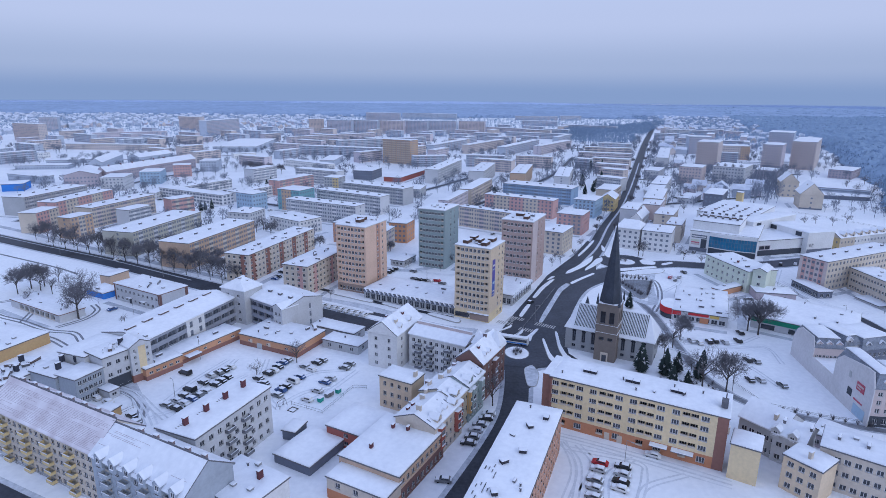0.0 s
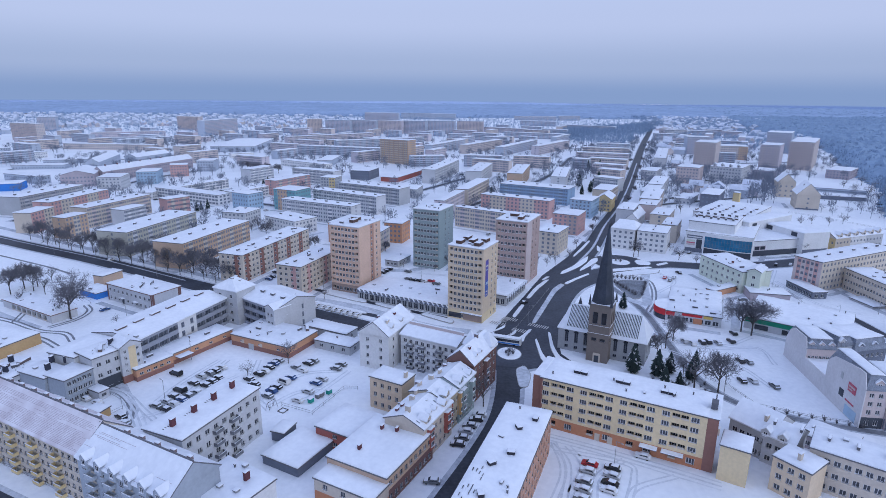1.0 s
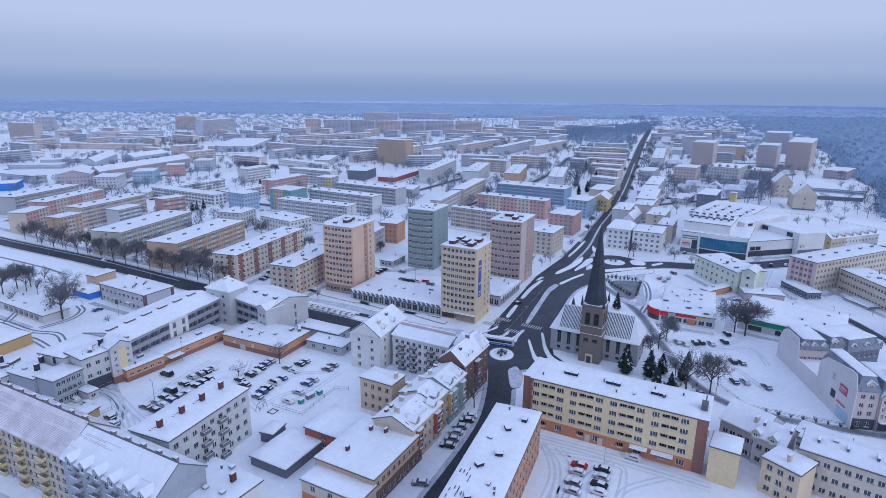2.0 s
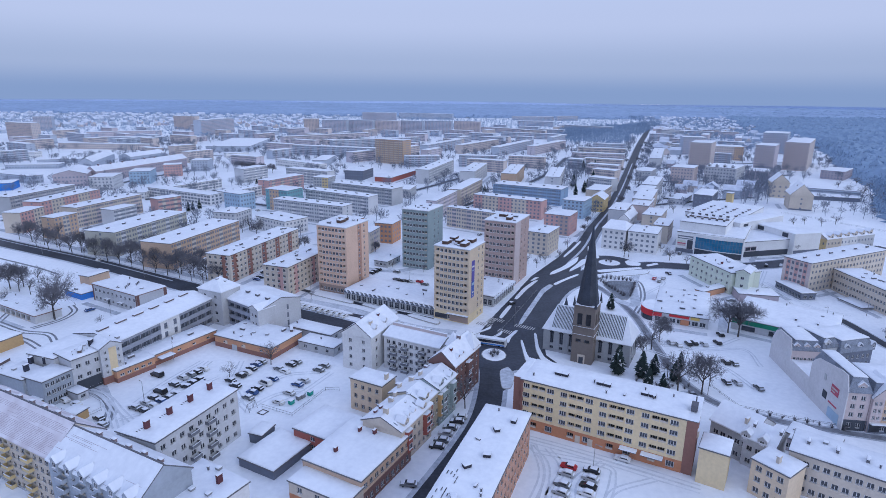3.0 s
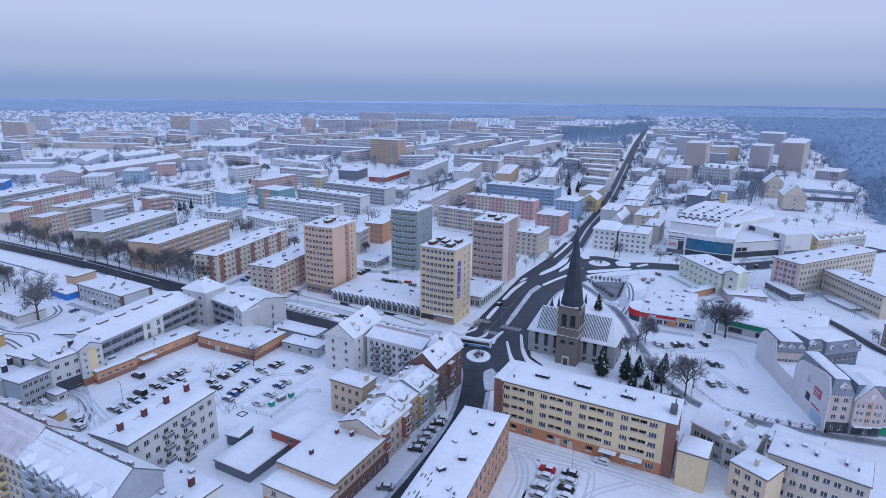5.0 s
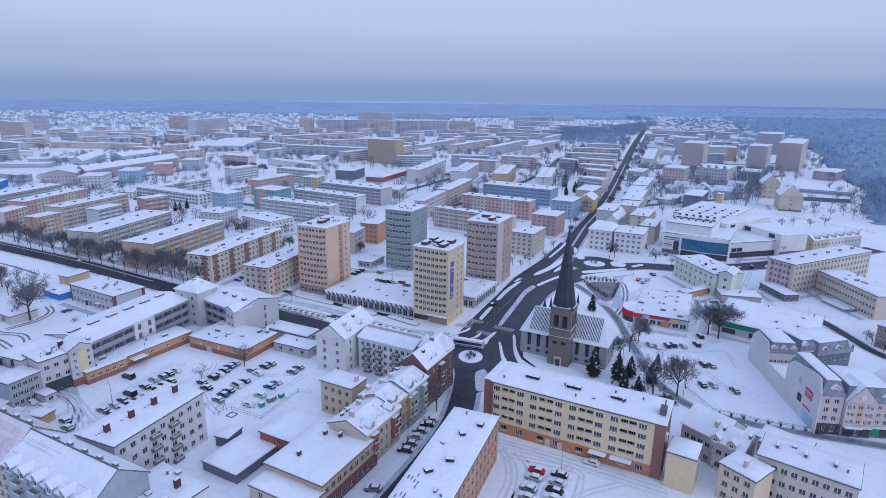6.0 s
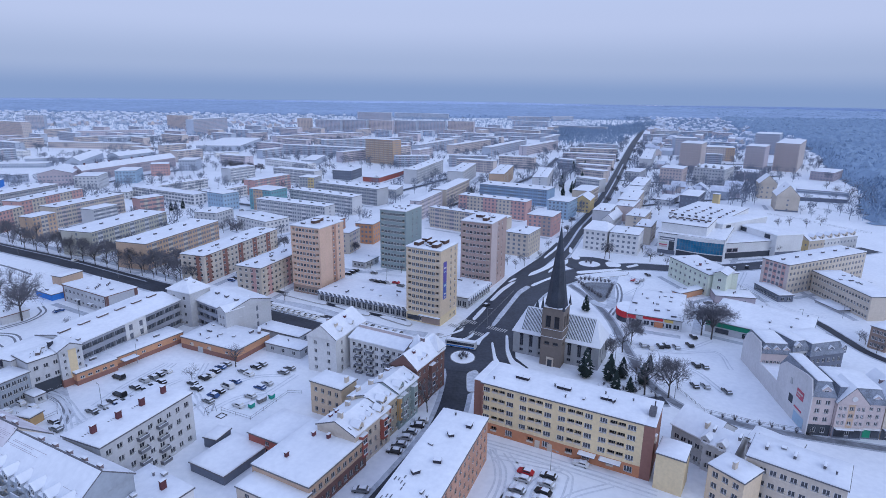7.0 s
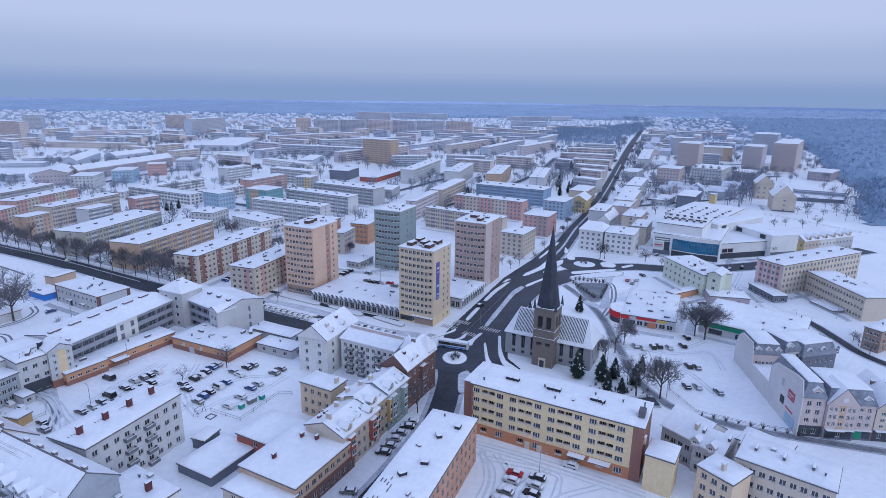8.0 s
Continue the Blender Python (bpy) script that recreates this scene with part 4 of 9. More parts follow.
def far_houses(spots):
    """The outermost houses, too many and too small to tell apart: walls and snowy roofs in one mesh."""
    rnd = random.Random(9)
    verts, faces, mi = [], [], []
    for x, y in spots:
        a, w, d, h, r = rnd.uniform(0, math.pi), rnd.uniform(9, 14), rnd.uniform(10, 20), rnd.uniform(5, 8), rnd.uniform(3, 5)
        ca, sa = math.cos(a), math.sin(a)
        n = len(verts)
        for px, py, pz in ((-w, -d, 0), (w, -d, 0), (w, d, 0), (-w, d, 0), (-w, -d, h), (w, -d, h), (w, d, h), (-w, d, h), (0, -d, h + r), (0, d, h + r)):
            px, py = px / 2, py / 2
            verts.append((x + px * ca - py * sa, y + px * sa + py * ca, pz))
        faces += [tuple(n + i for i in q) for q in ((0, 1, 5, 8, 4), (1, 2, 6, 5), (2, 3, 7, 9, 6), (3, 0, 4, 7), (5, 6, 9, 8), (7, 4, 8, 9))]
        mi += [0, 0, 0, 0, 1, 1]
    me = bpy.data.meshes.new("far_houses")
    me.from_pydata(verts, [], faces)
    me.materials.append(wall("hazegrey")), me.materials.append(HAZEDSNOW)
    me.polygons.foreach_set("material_index", mi)
    return tagged(piece("far_houses", me), "many small snowy houses of the outskirts", "houses", kind="stuff")


# ---- street furniture ----
def bus(x, y, ang):
    ob = thing("bus", x, y, ang, "white and blue city bus with a snowy roof", "bus", z=0.17)
    bm = bmesh.new()
    prism(bm, [(-5.8, -1.25), (5.8, -1.25), (6.0, -0.9), (6.0, 0.9), (5.8, 1.25), (-5.8, 1.25), (-5.95, 1.0), (-5.95, -1.0)], 0.35, 2.95, 0, 0.985)
    body = part("body", bm, mat("bus_white", (0.6, 0.62, 0.65), rough=0.35, bump=0), ob)
    for s in (-1, 1):
        bm = bmesh.new()
        box(bm, -5.4, s * 1.245 - 0.02, 1.35, 5.5, s * 1.245 + 0.02, 2.4)
        part("window_band", bm, GLASS, body)
        bm = bmesh.new()
        box(bm, -5.4, s * 1.25 - 0.02, 0.5, 5.5, s * 1.25 + 0.02, 1.0)
        part("stripe", bm, wall("bluepaint"), body)
    bm = bmesh.new()
    box(bm, 5.96, -1.0, 1.2, 6.02, 1.0, 2.6)
    part("windscreen", bm, GLASS, body)
    bm = bmesh.new()
    snow_bed(bm, -5.7, -1.1, 5.7, 1.1, 2.95, 0.12, 2, 1, 0.03)
    part("snow_cover", bm, ROOFSNOW, ob)
    wh = bmesh.new()
    bmesh.ops.create_cone(wh, cap_ends=True, segments=14, radius1=0.48, radius2=0.48, depth=0.3, matrix=Matrix.Rotation(radians(90), 4, "X"))
    me = to_mesh("wheel", wh, TYRE)
    for sx in (-3.4, 3.5):
        for sy in (-1.1, 1.1):
            piece("wheel", me, ob, pose(sx, sy, 0.48))
    return ob


LAMPS = []


def street_lamp(x, y, ang, h=8.0):
    if not LAMPS:
        a, b, c = bmesh.new(), bmesh.new(), bmesh.new()
        prism(a, [(0.1 * math.cos(k * math.tau / 6), 0.1 * math.sin(k * math.tau / 6)) for k in range(6)], 0, 8.0, 0, 0.6)
        box(b, -0.04, -0.04, 7.9, 1.5, 0.04, 8.0)
        box(c, 1.2, -0.14, 7.82, 1.95, 0.14, 7.95)
        LAMPS.extend((to_mesh("pole", a, ZINC), to_mesh("arm", b, ZINC), to_mesh("lamp_head", c, CONCRETE)))
    ob = thing("street_lamp", x, y, ang, "slim grey metal street lamp beside the road", "street lamp", "street lamps")
    for nm, me in zip(("pole", "arm", "lamp_head"), LAMPS):
        piece(nm, me, ob)
    return ob


def fence(label, pts, h=1.2, step=4.5):
    """Posts and two rails along a line of points."""
    ob = thing("fence", pts[0][0], pts[0][1], 0, label, "fence")
    P = [Vector(p) - Vector(pts[0]) for p in pts]
    pm = bmesh.new()
    box(pm, -0.05, -0.05, 0, 0.05, 0.05, h)
    pm = to_mesh("post", pm, ZINC)
    for a, b in zip(P, P[1:]):
        n = max(1, int((b - a).length / step))
        ang = math.degrees(math.atan2(b.y - a.y, b.x - a.x))
        for i in range(n + 1):
            q = a + (b - a) * i / n
            piece("post", pm, ob, pose(q.x, q.y, 0, 0, 0, ang))
        for z in (0.35, h - 0.12):
            bm = bmesh.new()
            box(bm, 0, -0.03, z, (b - a).length, 0.03, z + 0.08)
            part("rail", bm, ZINC, ob, m=pose(a.x, a.y, 0, 0, 0, ang))
    return ob


def bin_box(x, y, ang, paint="green"):
    ob = thing("waste_container", x, y, ang, "%s waste container with snow on its lid" % paint, "waste container", "waste containers")
    bm = bmesh.new()
    prism(bm, [(-0.8, -0.6), (0.8, -0.6), (0.8, 0.6), (-0.8, 0.6)], 0.1, 1.4, 0, 1.08)
    part("body", bm, mat("bin_" + paint, {"green": (0.02, 0.30, 0.24), "grey": (0.2, 0.2, 0.21), "yellow": (0.6, 0.45, 0.1)}[paint], rough=0.5), ob)
    bm = bmesh.new()
    snow_bed(bm, -0.85, -0.65, 0.85, 0.65, 1.4, 0.18, 1, 1, 0.03)
    part("lid_snow", bm, ROOFSNOW, ob)
    return ob


BUSHES = []


def bush(x, y, s, k=0):
    if not BUSHES:
        for sd in range(2):
            rnd = random.Random(70 + sd)
            bm = bmesh.new()
            for i in range(60):
                a, t = rnd.uniform(0, math.tau), rnd.uniform(0.1, 0.9)
                d = Vector((math.cos(a) * t, math.sin(a) * t, rnd.uniform(0.7, 1.2)))
                q = Vector((-d.y, d.x, 0)).normalized() * 0.03
                b = d * 0.1
                poly(bm, (b - q, b + q, d + q * 0.3, d - q * 0.3))
            BUSHES.append(to_mesh("shrub_crown", bm, TWIG))
    ob = thing("shrub", x, y, k * 40, "small leafless shrub in the snow", "shrub", "shrubs along the lane")
    ob.scale = (s, s, s)
    piece("shrub_crown", BUSHES[k % 2], ob)
    return ob


def crossing(x, y, ang, n, length=3.2):
    """White bars of a pedestrian crossing on wet asphalt."""
    ob = thing("pedestrian_crossing", x, y, ang, "worn white zebra crossing on wet asphalt", "crossing", z=0.2)
    bm = bmesh.new()
    box(bm, -0.25, -length / 2, 0, 0.25, length / 2, 0.006)
    me = to_mesh("stripe", bm, mat("road_paint", (0.5, 0.5, 0.5), rough=0.7, var=0.4, fine=3))
    for i in range(n):
        piece("stripe", me, ob, pose(i * 1.0, 0, 0))
    ob["kind"] = "structure"
    return ob


def mall_front(ob, lv, a0, a1):
    """A bowed glass wall of many panes between a white fascia and a dark base, on the left wall of a building."""
    n = 16
    line = [(-1.8 * math.sin(math.pi * i / n) - 0.25, lv - (a0 + (a1 - a0) * i / n)) for i in range(n + 1)]
    for k in range(3):
        z0, z1 = 4.0 + 2.3 * k, 4.0 + 2.3 * (k + 1) - 0.1
        for i in range(n):
            (x0, y0), (x1, y1) = line[i], line[i + 1]
            bm = bmesh.new()
            poly(bm, ((x0, y0 - 0.06, z0), (x1, y1 + 0.06, z0), (x1, y1 + 0.06, z1), (x0, y0 - 0.06, z1)))
            part("pane", bm, BLUEGLASS, ob)
    for z0, z1, m, out in ((3.5, 3.95, wall("mallwhite"), 0.15), (10.85, 12.9, wall("mallwhite"), 0.4), (0.0, 3.5, wall("dark"), -0.1)):
        bm = bmesh.new()
        for i in range(n):
            (x0, y0), (x1, y1) = line[i], line[i + 1]
            poly(bm, ((x0 - out, y0, z0), (x1 - out, y1, z0), (x1 - out, y1, z1), (x0 - out, y0, z1)))
            poly(bm, ((x0 - out, y0, z1), (x1 - out, y1, z1), (0, y1, z1), (0, y0, z1)))
        bmesh.ops.remove_doubles(bm, verts=bm.verts, dist=0.01)
        part("fascia", bm, m, ob)
    bm = bmesh.new()
    for i in range(n):
        (x0, y0), (x1, y1) = line[i], line[i + 1]
        poly(bm, ((x0 + 0.1, y0, 4.0), (x1 + 0.1, y1, 4.0), (x1 + 0.1, y1, 10.9), (x0 + 0.1, y0, 10.9)))
    bmesh.ops.remove_doubles(bm, verts=bm.verts, dist=0.01)
    part("mullion_wall", bm, wall("slate"), ob)


def tracks(label, pts, gap=1.5, w=0.55, material=None):
    """A pair of wheel tracks pressed into the snow."""
    for side in (-1, 1):
        P = [Vector(p) for p in pts]
        line = []
        for i, p in enumerate(P):
            d = (P[min(i + 1, len(P) - 1)] - P[max(i - 1, 0)]).normalized()
            line.append(tuple(p + Vector((-d.y, d.x)) * side * gap / 2))
        tagged(road(label, line, w, material or PRESSED, "wheel_track"), category="track")


def canopy(name, label, ring, cell, z, material, seed, rough=0.3):
    """The closed top of a far wood: one uneven sheet over the trees' feet."""
    rnd = random.Random(seed)
    xs, ys = [p[0] for p in ring], [p[1] for p in ring]
    nx, ny = int((max(xs) - min(xs)) / cell) + 1, int((max(ys) - min(ys)) / cell) + 1
    verts, faces, ok = [], [], []
    for j in range(ny + 1):
        for i in range(nx + 1):
            x, y = min(xs) + i * cell + rnd.uniform(-0.35, 0.35) * cell, min(ys) + j * cell + rnd.uniform(-0.35, 0.35) * cell
            ok.append(inside(x, y, ring))
            verts.append((x, y, z * (1 + rough * (1.3 * noise.noise((x * 0.9 / cell, y * 0.9 / cell, 1)) + rnd.uniform(-0.4, 0.4)))))
    w = nx + 1
    depth = [0] * len(ok)
    for layer in range(1, 6):     # the wood grows higher away from its edge
        up = []
        for j in range(1, ny):
            for i in range(1, nx):
                k = j * w + i
                if ok[k] and depth[k] == layer - 1 and all(ok[m] and depth[m] >= layer - 1 for m in (k - 1, k + 1, k - w, k + w)):
                    up.append(k)
        for k in up:
            depth[k] = layer
    verts = [(x, y, 0.3 + h * d / 5) for (x, y, h), d in zip(verts, depth)]
    for j in range(ny):
        for i in range(nx):
            q = (j * (nx + 1) + i, j * (nx + 1) + i + 1, (j + 1) * (nx + 1) + i + 1, (j + 1) * (nx + 1) + i)
            if all(ok[k] for k in q) and any(verts[k][2] > 0.5 for k in q):
                faces.append(q)
    me = bpy.data.meshes.new(name)
    me.from_pydata(verts, [], faces)
    me.materials.append(material)
    return tagged(piece(name, me), label, "forest", kind="stuff")


def yards(seed, near, far, cars=0.08):
    """Paths, parked cars and shrubs round the blocks between two distances."""
    rnd = random.Random(seed)
    colours = ("black", "grey", "silver", "white", "blue", "black", "grey", "silver")
    for bx, by, a, lu, lv in list(FOOT):
        d = math.hypot(bx, by)
        if not near < d < far or max(lu, lv) < 18:
            continue
        U, V = Vector((math.cos(a), math.sin(a))), Vector((-math.sin(a), math.cos(a)))
        o = Vector((bx, by))
        for side, along, length in ((-V, U, lu), (-U, V, lv)):
            if length < 18:
                continue
            off = rnd.uniform(4.5, 6.0)
            p, q = o + side * off, o + side * off + along * length
            road("trodden slushy path along the block", [tuple(p), tuple((p + q) / 2 + side * rnd.uniform(-0.6, 0.6)), tuple(q)], rnd.uniform(2.2, 3.6), SLUSH, "path")
            k = 0.0
            while k < length:
                k += rnd.uniform(2.7, 9.0)
                c = o + side * (off + 4.2) + along * k
                on_avenue = 25 < c.x < 75 and 225 < c.y < 300
                if rnd.random() < cars and clear(c.x, c.y, 2.5) and not on_avenue:
                    car(c.x, c.y, math.degrees(a) + (90 if side == -V else 0) + rnd.uniform(-5, 5), rnd.choice(colours), rnd.choice((0, 1, 1, 2)), where="parked beside the block", group="cars beside the blocks")


def off_avenue(x, y, gap=36.0):
    """Whether a spot keeps clear of the avenue leading out of the town."""
    return abs((x - 152.2) * math.sin(radians(69.8)) - (y - 483.6) * math.cos(radians(69.8))) > gap


def infill(ring, step, seed, paints, keep=0.5):
    """More slab blocks of the far quarters, along the two street directions."""
    rnd = random.Random(seed)
    for x, y in fill(ring, step, seed, keep):
        turn = rnd.choice((62.0, 62.0, 152.0))
        lu, lv, h = rnd.uniform(11, 14), rnd.uniform(30, 58), rnd.choice((9.0, 12.0, 14.5, 14.5))
        a = radians(turn)
        mx, my = x + lu / 2 * math.cos(a) - lv / 2 * math.sin(a), y + lu / 2 * math.sin(a) + lv / 2 * math.cos(a)
        if clear(mx, my, 30.0) and off_avenue(mx, my):
            block("pale snow-roofed slab block in the far quarters", "apartment block", x, y, turn, lu, lv, h, int(h / 2.8), rnd.choice(paints), front=3, left=int(lv / 3.3), far=True, group="blocks of the far quarters", clutter=False)


def swing_set(x, y, ang):
    """A playground swing: two A-frames, a top bar and two seats on chains."""
    ob = thing("playground_swing", x, y, ang, "metal playground swing standing in snow", "swing")
    for u in (-1.6, 1.6):
        for v in (-0.9, 0.9):
            bm = bmesh.new()
            prism(bm, [(0.06 * math.cos(k * math.tau / 5), 0.06 * math.sin(k * math.tau / 5)) for k in range(5)], 0, 2.55)
            part("leg", bm, TRIM, ob, m=pose(u, v, 0, math.degrees(math.atan2(v, 2.4)), 0, 0))
    bm = bmesh.new()
    box(bm, -1.7, -0.06, 2.34, 1.7, 0.06, 2.46)
    part("top_bar", bm, TRIM, ob)
    for u in (-0.7, 0.7):
        bm = bmesh.new()
        box(bm, u - 0.25, -0.12, 0.5, u + 0.25, 0.12, 0.56), box(bm, u - 0.24, -0.015, 0.56, u - 0.21, 0.015, 2.34), box(bm, u + 0.21, -0.015, 0.56, u + 0.24, 0.015, 2.34)
        part("seat", bm, TRIM, ob)
    return ob


def sandbox(x, y, ang):
    ob = thing("sandbox", x, y, ang, "square wooden sandbox edged in snow", "sandbox")
    for k in range(4):
        bm = bmesh.new()
        box(bm, -1.2, -1.2, 0, 1.2, -1.08, 0.22)
        part("edge_board", bm, BARK, ob, m=pose(0, 0, 0, 0, 0, 90 * k))
    return ob


# ---- the place ----
bm = bmesh.new()
for ring0, ring1, n in ((0, 700, 48), (700, 4600, 48)):
    for i in range(n):
        a, b = i * math.tau / n, (i + 1) * math.tau / n
        if ring0 == 0:
            poly(bm, ((0, 0, 0), (ring1 * math.cos(a), ring1 * math.sin(a), 0), (ring1 * math.cos(b), ring1 * math.sin(b), 0)))
        else:
            poly(bm, ((ring0 * math.cos(a), ring0 * math.sin(a), 0), (ring1 * math.cos(a), ring1 * math.sin(a), 0), (ring1 * math.cos(b), ring1 * math.sin(b), 0), (ring0 * math.cos(b), ring0 * math.sin(b), 0)))
bmesh.ops.remove_doubles(bm, verts=bm.verts, dist=0.01)
tagged(part("ground", bm, SNOW), "snow-covered ground of the town, trodden and uneven", "ground", kind="structure")
# roads
road("wet dark asphalt street between rows of houses", [(1.2, 105.1), (9.0, 120.5), (18.2, 140.1), (23.6, 155.0), (26.8, 172.1), (28.3, 188.3)], 8.0, shoulder=3.0)
road("wet dark road junction with several lanes", [(32.0, 203.4), (41.5, 230.6), (53.7, 260.3), (74.2, 302.2), (90.1, 333.1)], [17.0, 15.0], shoulder=3.0)
road("wet dark carriageway beside the church", [(34.5, 189.4), (42.9, 209.9), (53.0, 240.0), (68.9, 273.9), (90.9, 294.8)], [15.0, 10.0], shoulder=3.0)
road("wet dark avenue leading out of the town", [(74.2, 302.2), (93.4, 340.7), (118.9, 404.9), (152.2, 483.6), (199.7, 608.9), (274.1, 815.7), (395.3, 1151.9), (526.2, 1501.5), (661.4, 1866.5)], 10.5, shoulder=3.0)
road("dark lane curving round the church", [(31.6, 186.2), (38.8, 188.6), (46.6, 186.6), (54.5, 181.3), (68.1, 174.5), (80.9, 168.2), (93.8, 168.5)], 5.0, shoulder=3.0)
road("dark cross street lined with bare trees", [(-423.2, 434.2), (-266.3, 351.4), (-189.9, 312.9), (-125.2, 276.2), (-42.9, 230.7), (-6.3, 210.7), (26.3, 197.4)], 11, shoulder=3.0)
road("dark street in front of the shopping centre", [(70.9, 284.6), (87.0, 297.6), (102.4, 307.4), (130.2, 317.1), (161.0, 313.8), (211.9, 324.6), (297.4, 361.0)], 12, shoulder=3.0)
road("narrow swept lane past the church garden", [(87.1, 285.2), (93.1, 260.0), (95.0, 236.4), (93.2, 207.0), (92.2, 184.0), (95.2, 169.5), (100.8, 161.0), (108.0, 157.0), (117.0, 152.6), (137.4, 146.0), (154.2, 141.2)], 2.6, TRODDEN, shoulder=1.6)
for cx, cy, r in ((29.9, 198.0, 11.5), (106.6, 320.7, 15.0)):
    LAYER[0] += 1
    bm = bmesh.new()
    poly(bm, [(cx + r * math.cos(i * math.tau / 40), cy + r * math.sin(i * math.tau / 40), 0.175 + 0.005 * (LAYER[0] % 5)) for i in range(40)])
    tagged(part("roundabout", bm, ASPHALT), "wet asphalt ring of a roundabout", "road", kind="structure")
area("broad wet asphalt junction", [(23.7, 206.2), (26.7, 221.1), (33.6, 238.1), (45.3, 264.8), (57.5, 293.6), (67.1, 310.4), (79.9, 332.7), (96.9, 369.8), (100.9, 358.4), (89.2, 315.5), (84.3, 296.5), (72.6, 282.8), (67.0, 271.3), (61.5, 253.0), (55.8, 234.2), (50.8, 213.3), (49.4, 198.0), (53.1, 189.8), (47.2, 184.5), (40.7, 187.8), (37.2, 192.1), (33.8, 184.2), (31.8, 172.2), (28.6, 168.5), (24.8, 172.1), (23.9, 183.9), (23.5, 192.7)], 0.09)
# towers
block("peach ten-storey tower block with small square windows", "apartment block", -34.7, 261.4, 65.0, 19.2, 16.6, 33.0, 10, "peach", front=2, left=8, ground=4.0, base='umber', stacks=[("penthouse", 8, 8, 0), ("penthouse", 13, 10, 90), ("hatch", 14, 5, 0), ("vent", 4, 12, 0)], cols={"front": [(11.0, 1.2), (15.5, 1.2)]}, stripes=[("front", 9.6, 13.0, "salmon")], deep={"left": [0, 7]}, ww=1.45, wh=1.5, trim=wall("palegrey"))
block("cream ten-storey tower block with blue banner panels", "apartment block", 21.4, 226.9, 63.0, 15.6, 16.2, 32.5, 10, "cream", front=0, left=8, cols={"front": [(9.5, 1.1), (13.4, 1.1)]}, deep={"left": [0, 7]}, stacks=[("penthouse", 4 + 3.6 * (i % 3), 4 + 4.2 * (i // 3), 90 * i) if i % 2 == 0 else ("hatch", 4 + 3.6 * (i % 3), 4 + 4.2 * (i // 3), 0) for i in range(9)], ground=4.0, base='butter', ww=1.45, wh=1.5, trim=wall("palegrey"))
panel("left", 7.5, 16.0, 0.3, 3.3, "umber", 0.1, "shop_front", "dark shop front"), panel("left", 0.5, 6.5, 0.6, 2.8, GLASS, 0.08, "shop_window"), canopy_roof("left", 6.5, 16.3, 3.4, 1.4)
panel("front", 2.4, 5.2, 18.4, 27.0, "violet", label="dark violet advertising banner")
panel("front", 2.4, 5.2, 11.0, 18.3, "banner", label="blue advertising banner")
panel("front", 2.8, 4.8, 24.2, 24.8, "white", 0.16, "lettering_bar"), panel("front", 2.8, 4.6, 22.6, 23.0, "lightblue", 0.16, "lettering_bar"), panel("front", 2.8, 4.8, 16.4, 17.4, "lightblue", 0.16, "lettering_bar"), panel("front", 3.0, 4.6, 13.0, 13.5, "white", 0.16, "lettering_bar"), panel("front", 3.0, 4.4, 11.6, 12.2, "mauve", 0.16, "lettering_bar")
block("brownish pink ten-storey tower block", "apartment block", 46.0, 276.2, 64.5, 21.5, 16.3, 33.0, 10, "brownpink", front=0, left=8, cols={"front": [(10.0, 1.1), (15.5, 1.1)]}, stripes=[("front", 0, 8.0, "rose")], deep={"left": [0, 7]}, stacks=[("penthouse", 5, 5, 0), ("penthouse", 10, 10, 90), ("vent", 13, 5, 0), ("hatch", 4, 12, 0)], ww=1.45, wh=1.5, trim=wall("palegrey"))
block("grey-green ten-storey tower block", "apartment block", 2.5, 302.9, 66.0, 19.0, 15.8, 33.0, 10, "sage", front=0, left=8, cols={"front": [(8.0, 1.1), (13.0, 1.1)]}, deep={"left": [0, 7]}, stacks=[("hatch", 5, 5, 0), ("hatch", 10, 9, 0), ("vent", 13, 5, 0)], ww=1.45, wh=1.5, trim=wall("palegrey"))
# near buildings
block("long cream five-storey block on an orange ground storey", "apartment block", 72.4, 129.7, 62.0, 13.7, 44.2, 15.5, 4, "butter", front=2, left=0, ground=3.4, base='terracotta', frontpaint='brick', stripes=[("left", 0, 0.8, "brick")], cols={"left": [(1.6 + 10.9 * m + o, w) for m in range(4) for o, w in ((0.0, 2.0), (2.5, 1.9), (4.6, 1.9), (7.1, 2.1))], "front": [(4.0, 1.4), (9.5, 1.4)]}, deep={"left": [4 * m + k for m in range(4) for k in (1, 2)]}, skip={"left": lambda i, j: j == 0 and i % 4 in (0, 2)}, bars=2, stacks=[("dark_vent", 7.0, 9.5 + 12 * i + d, 90) for i in range(3) for d in (0, 2.0)])
panel("front", 0.0, LAST[1], 0.02, 15.3, "brick", 2.6, "stair_tower", "brown brick stair tower"), canopy_roof("front", -0.2, LAST[1] + 0.2, 15.3, 2.8)
bm = bmesh.new()
box(bm, 0.3, LAST[2] + 0.01, 0, LAST[1] - 0.3, LAST[2] + 2.3, 15.6)
snow_bed(bm, 0.2, LAST[2] - 0.1, LAST[1] - 0.2, LAST[2] + 2.4, 15.6, 0.3, 3.0, 4, 0.1, 1)
part("end_tower", bm, [wall("brick"), ROOFSNOW], LAST[0], "brown brick end tower")
bm = bmesh.new()
box(bm, 4.0, -1.9, 15.9, 6.6, -0.3, 17.6), box(bm, 7.2, -1.4, 15.9, 7.5, -1.1, 18.6)
part("roof_cage", bm, TRIM, LAST[0], "dark roof exit and mast")
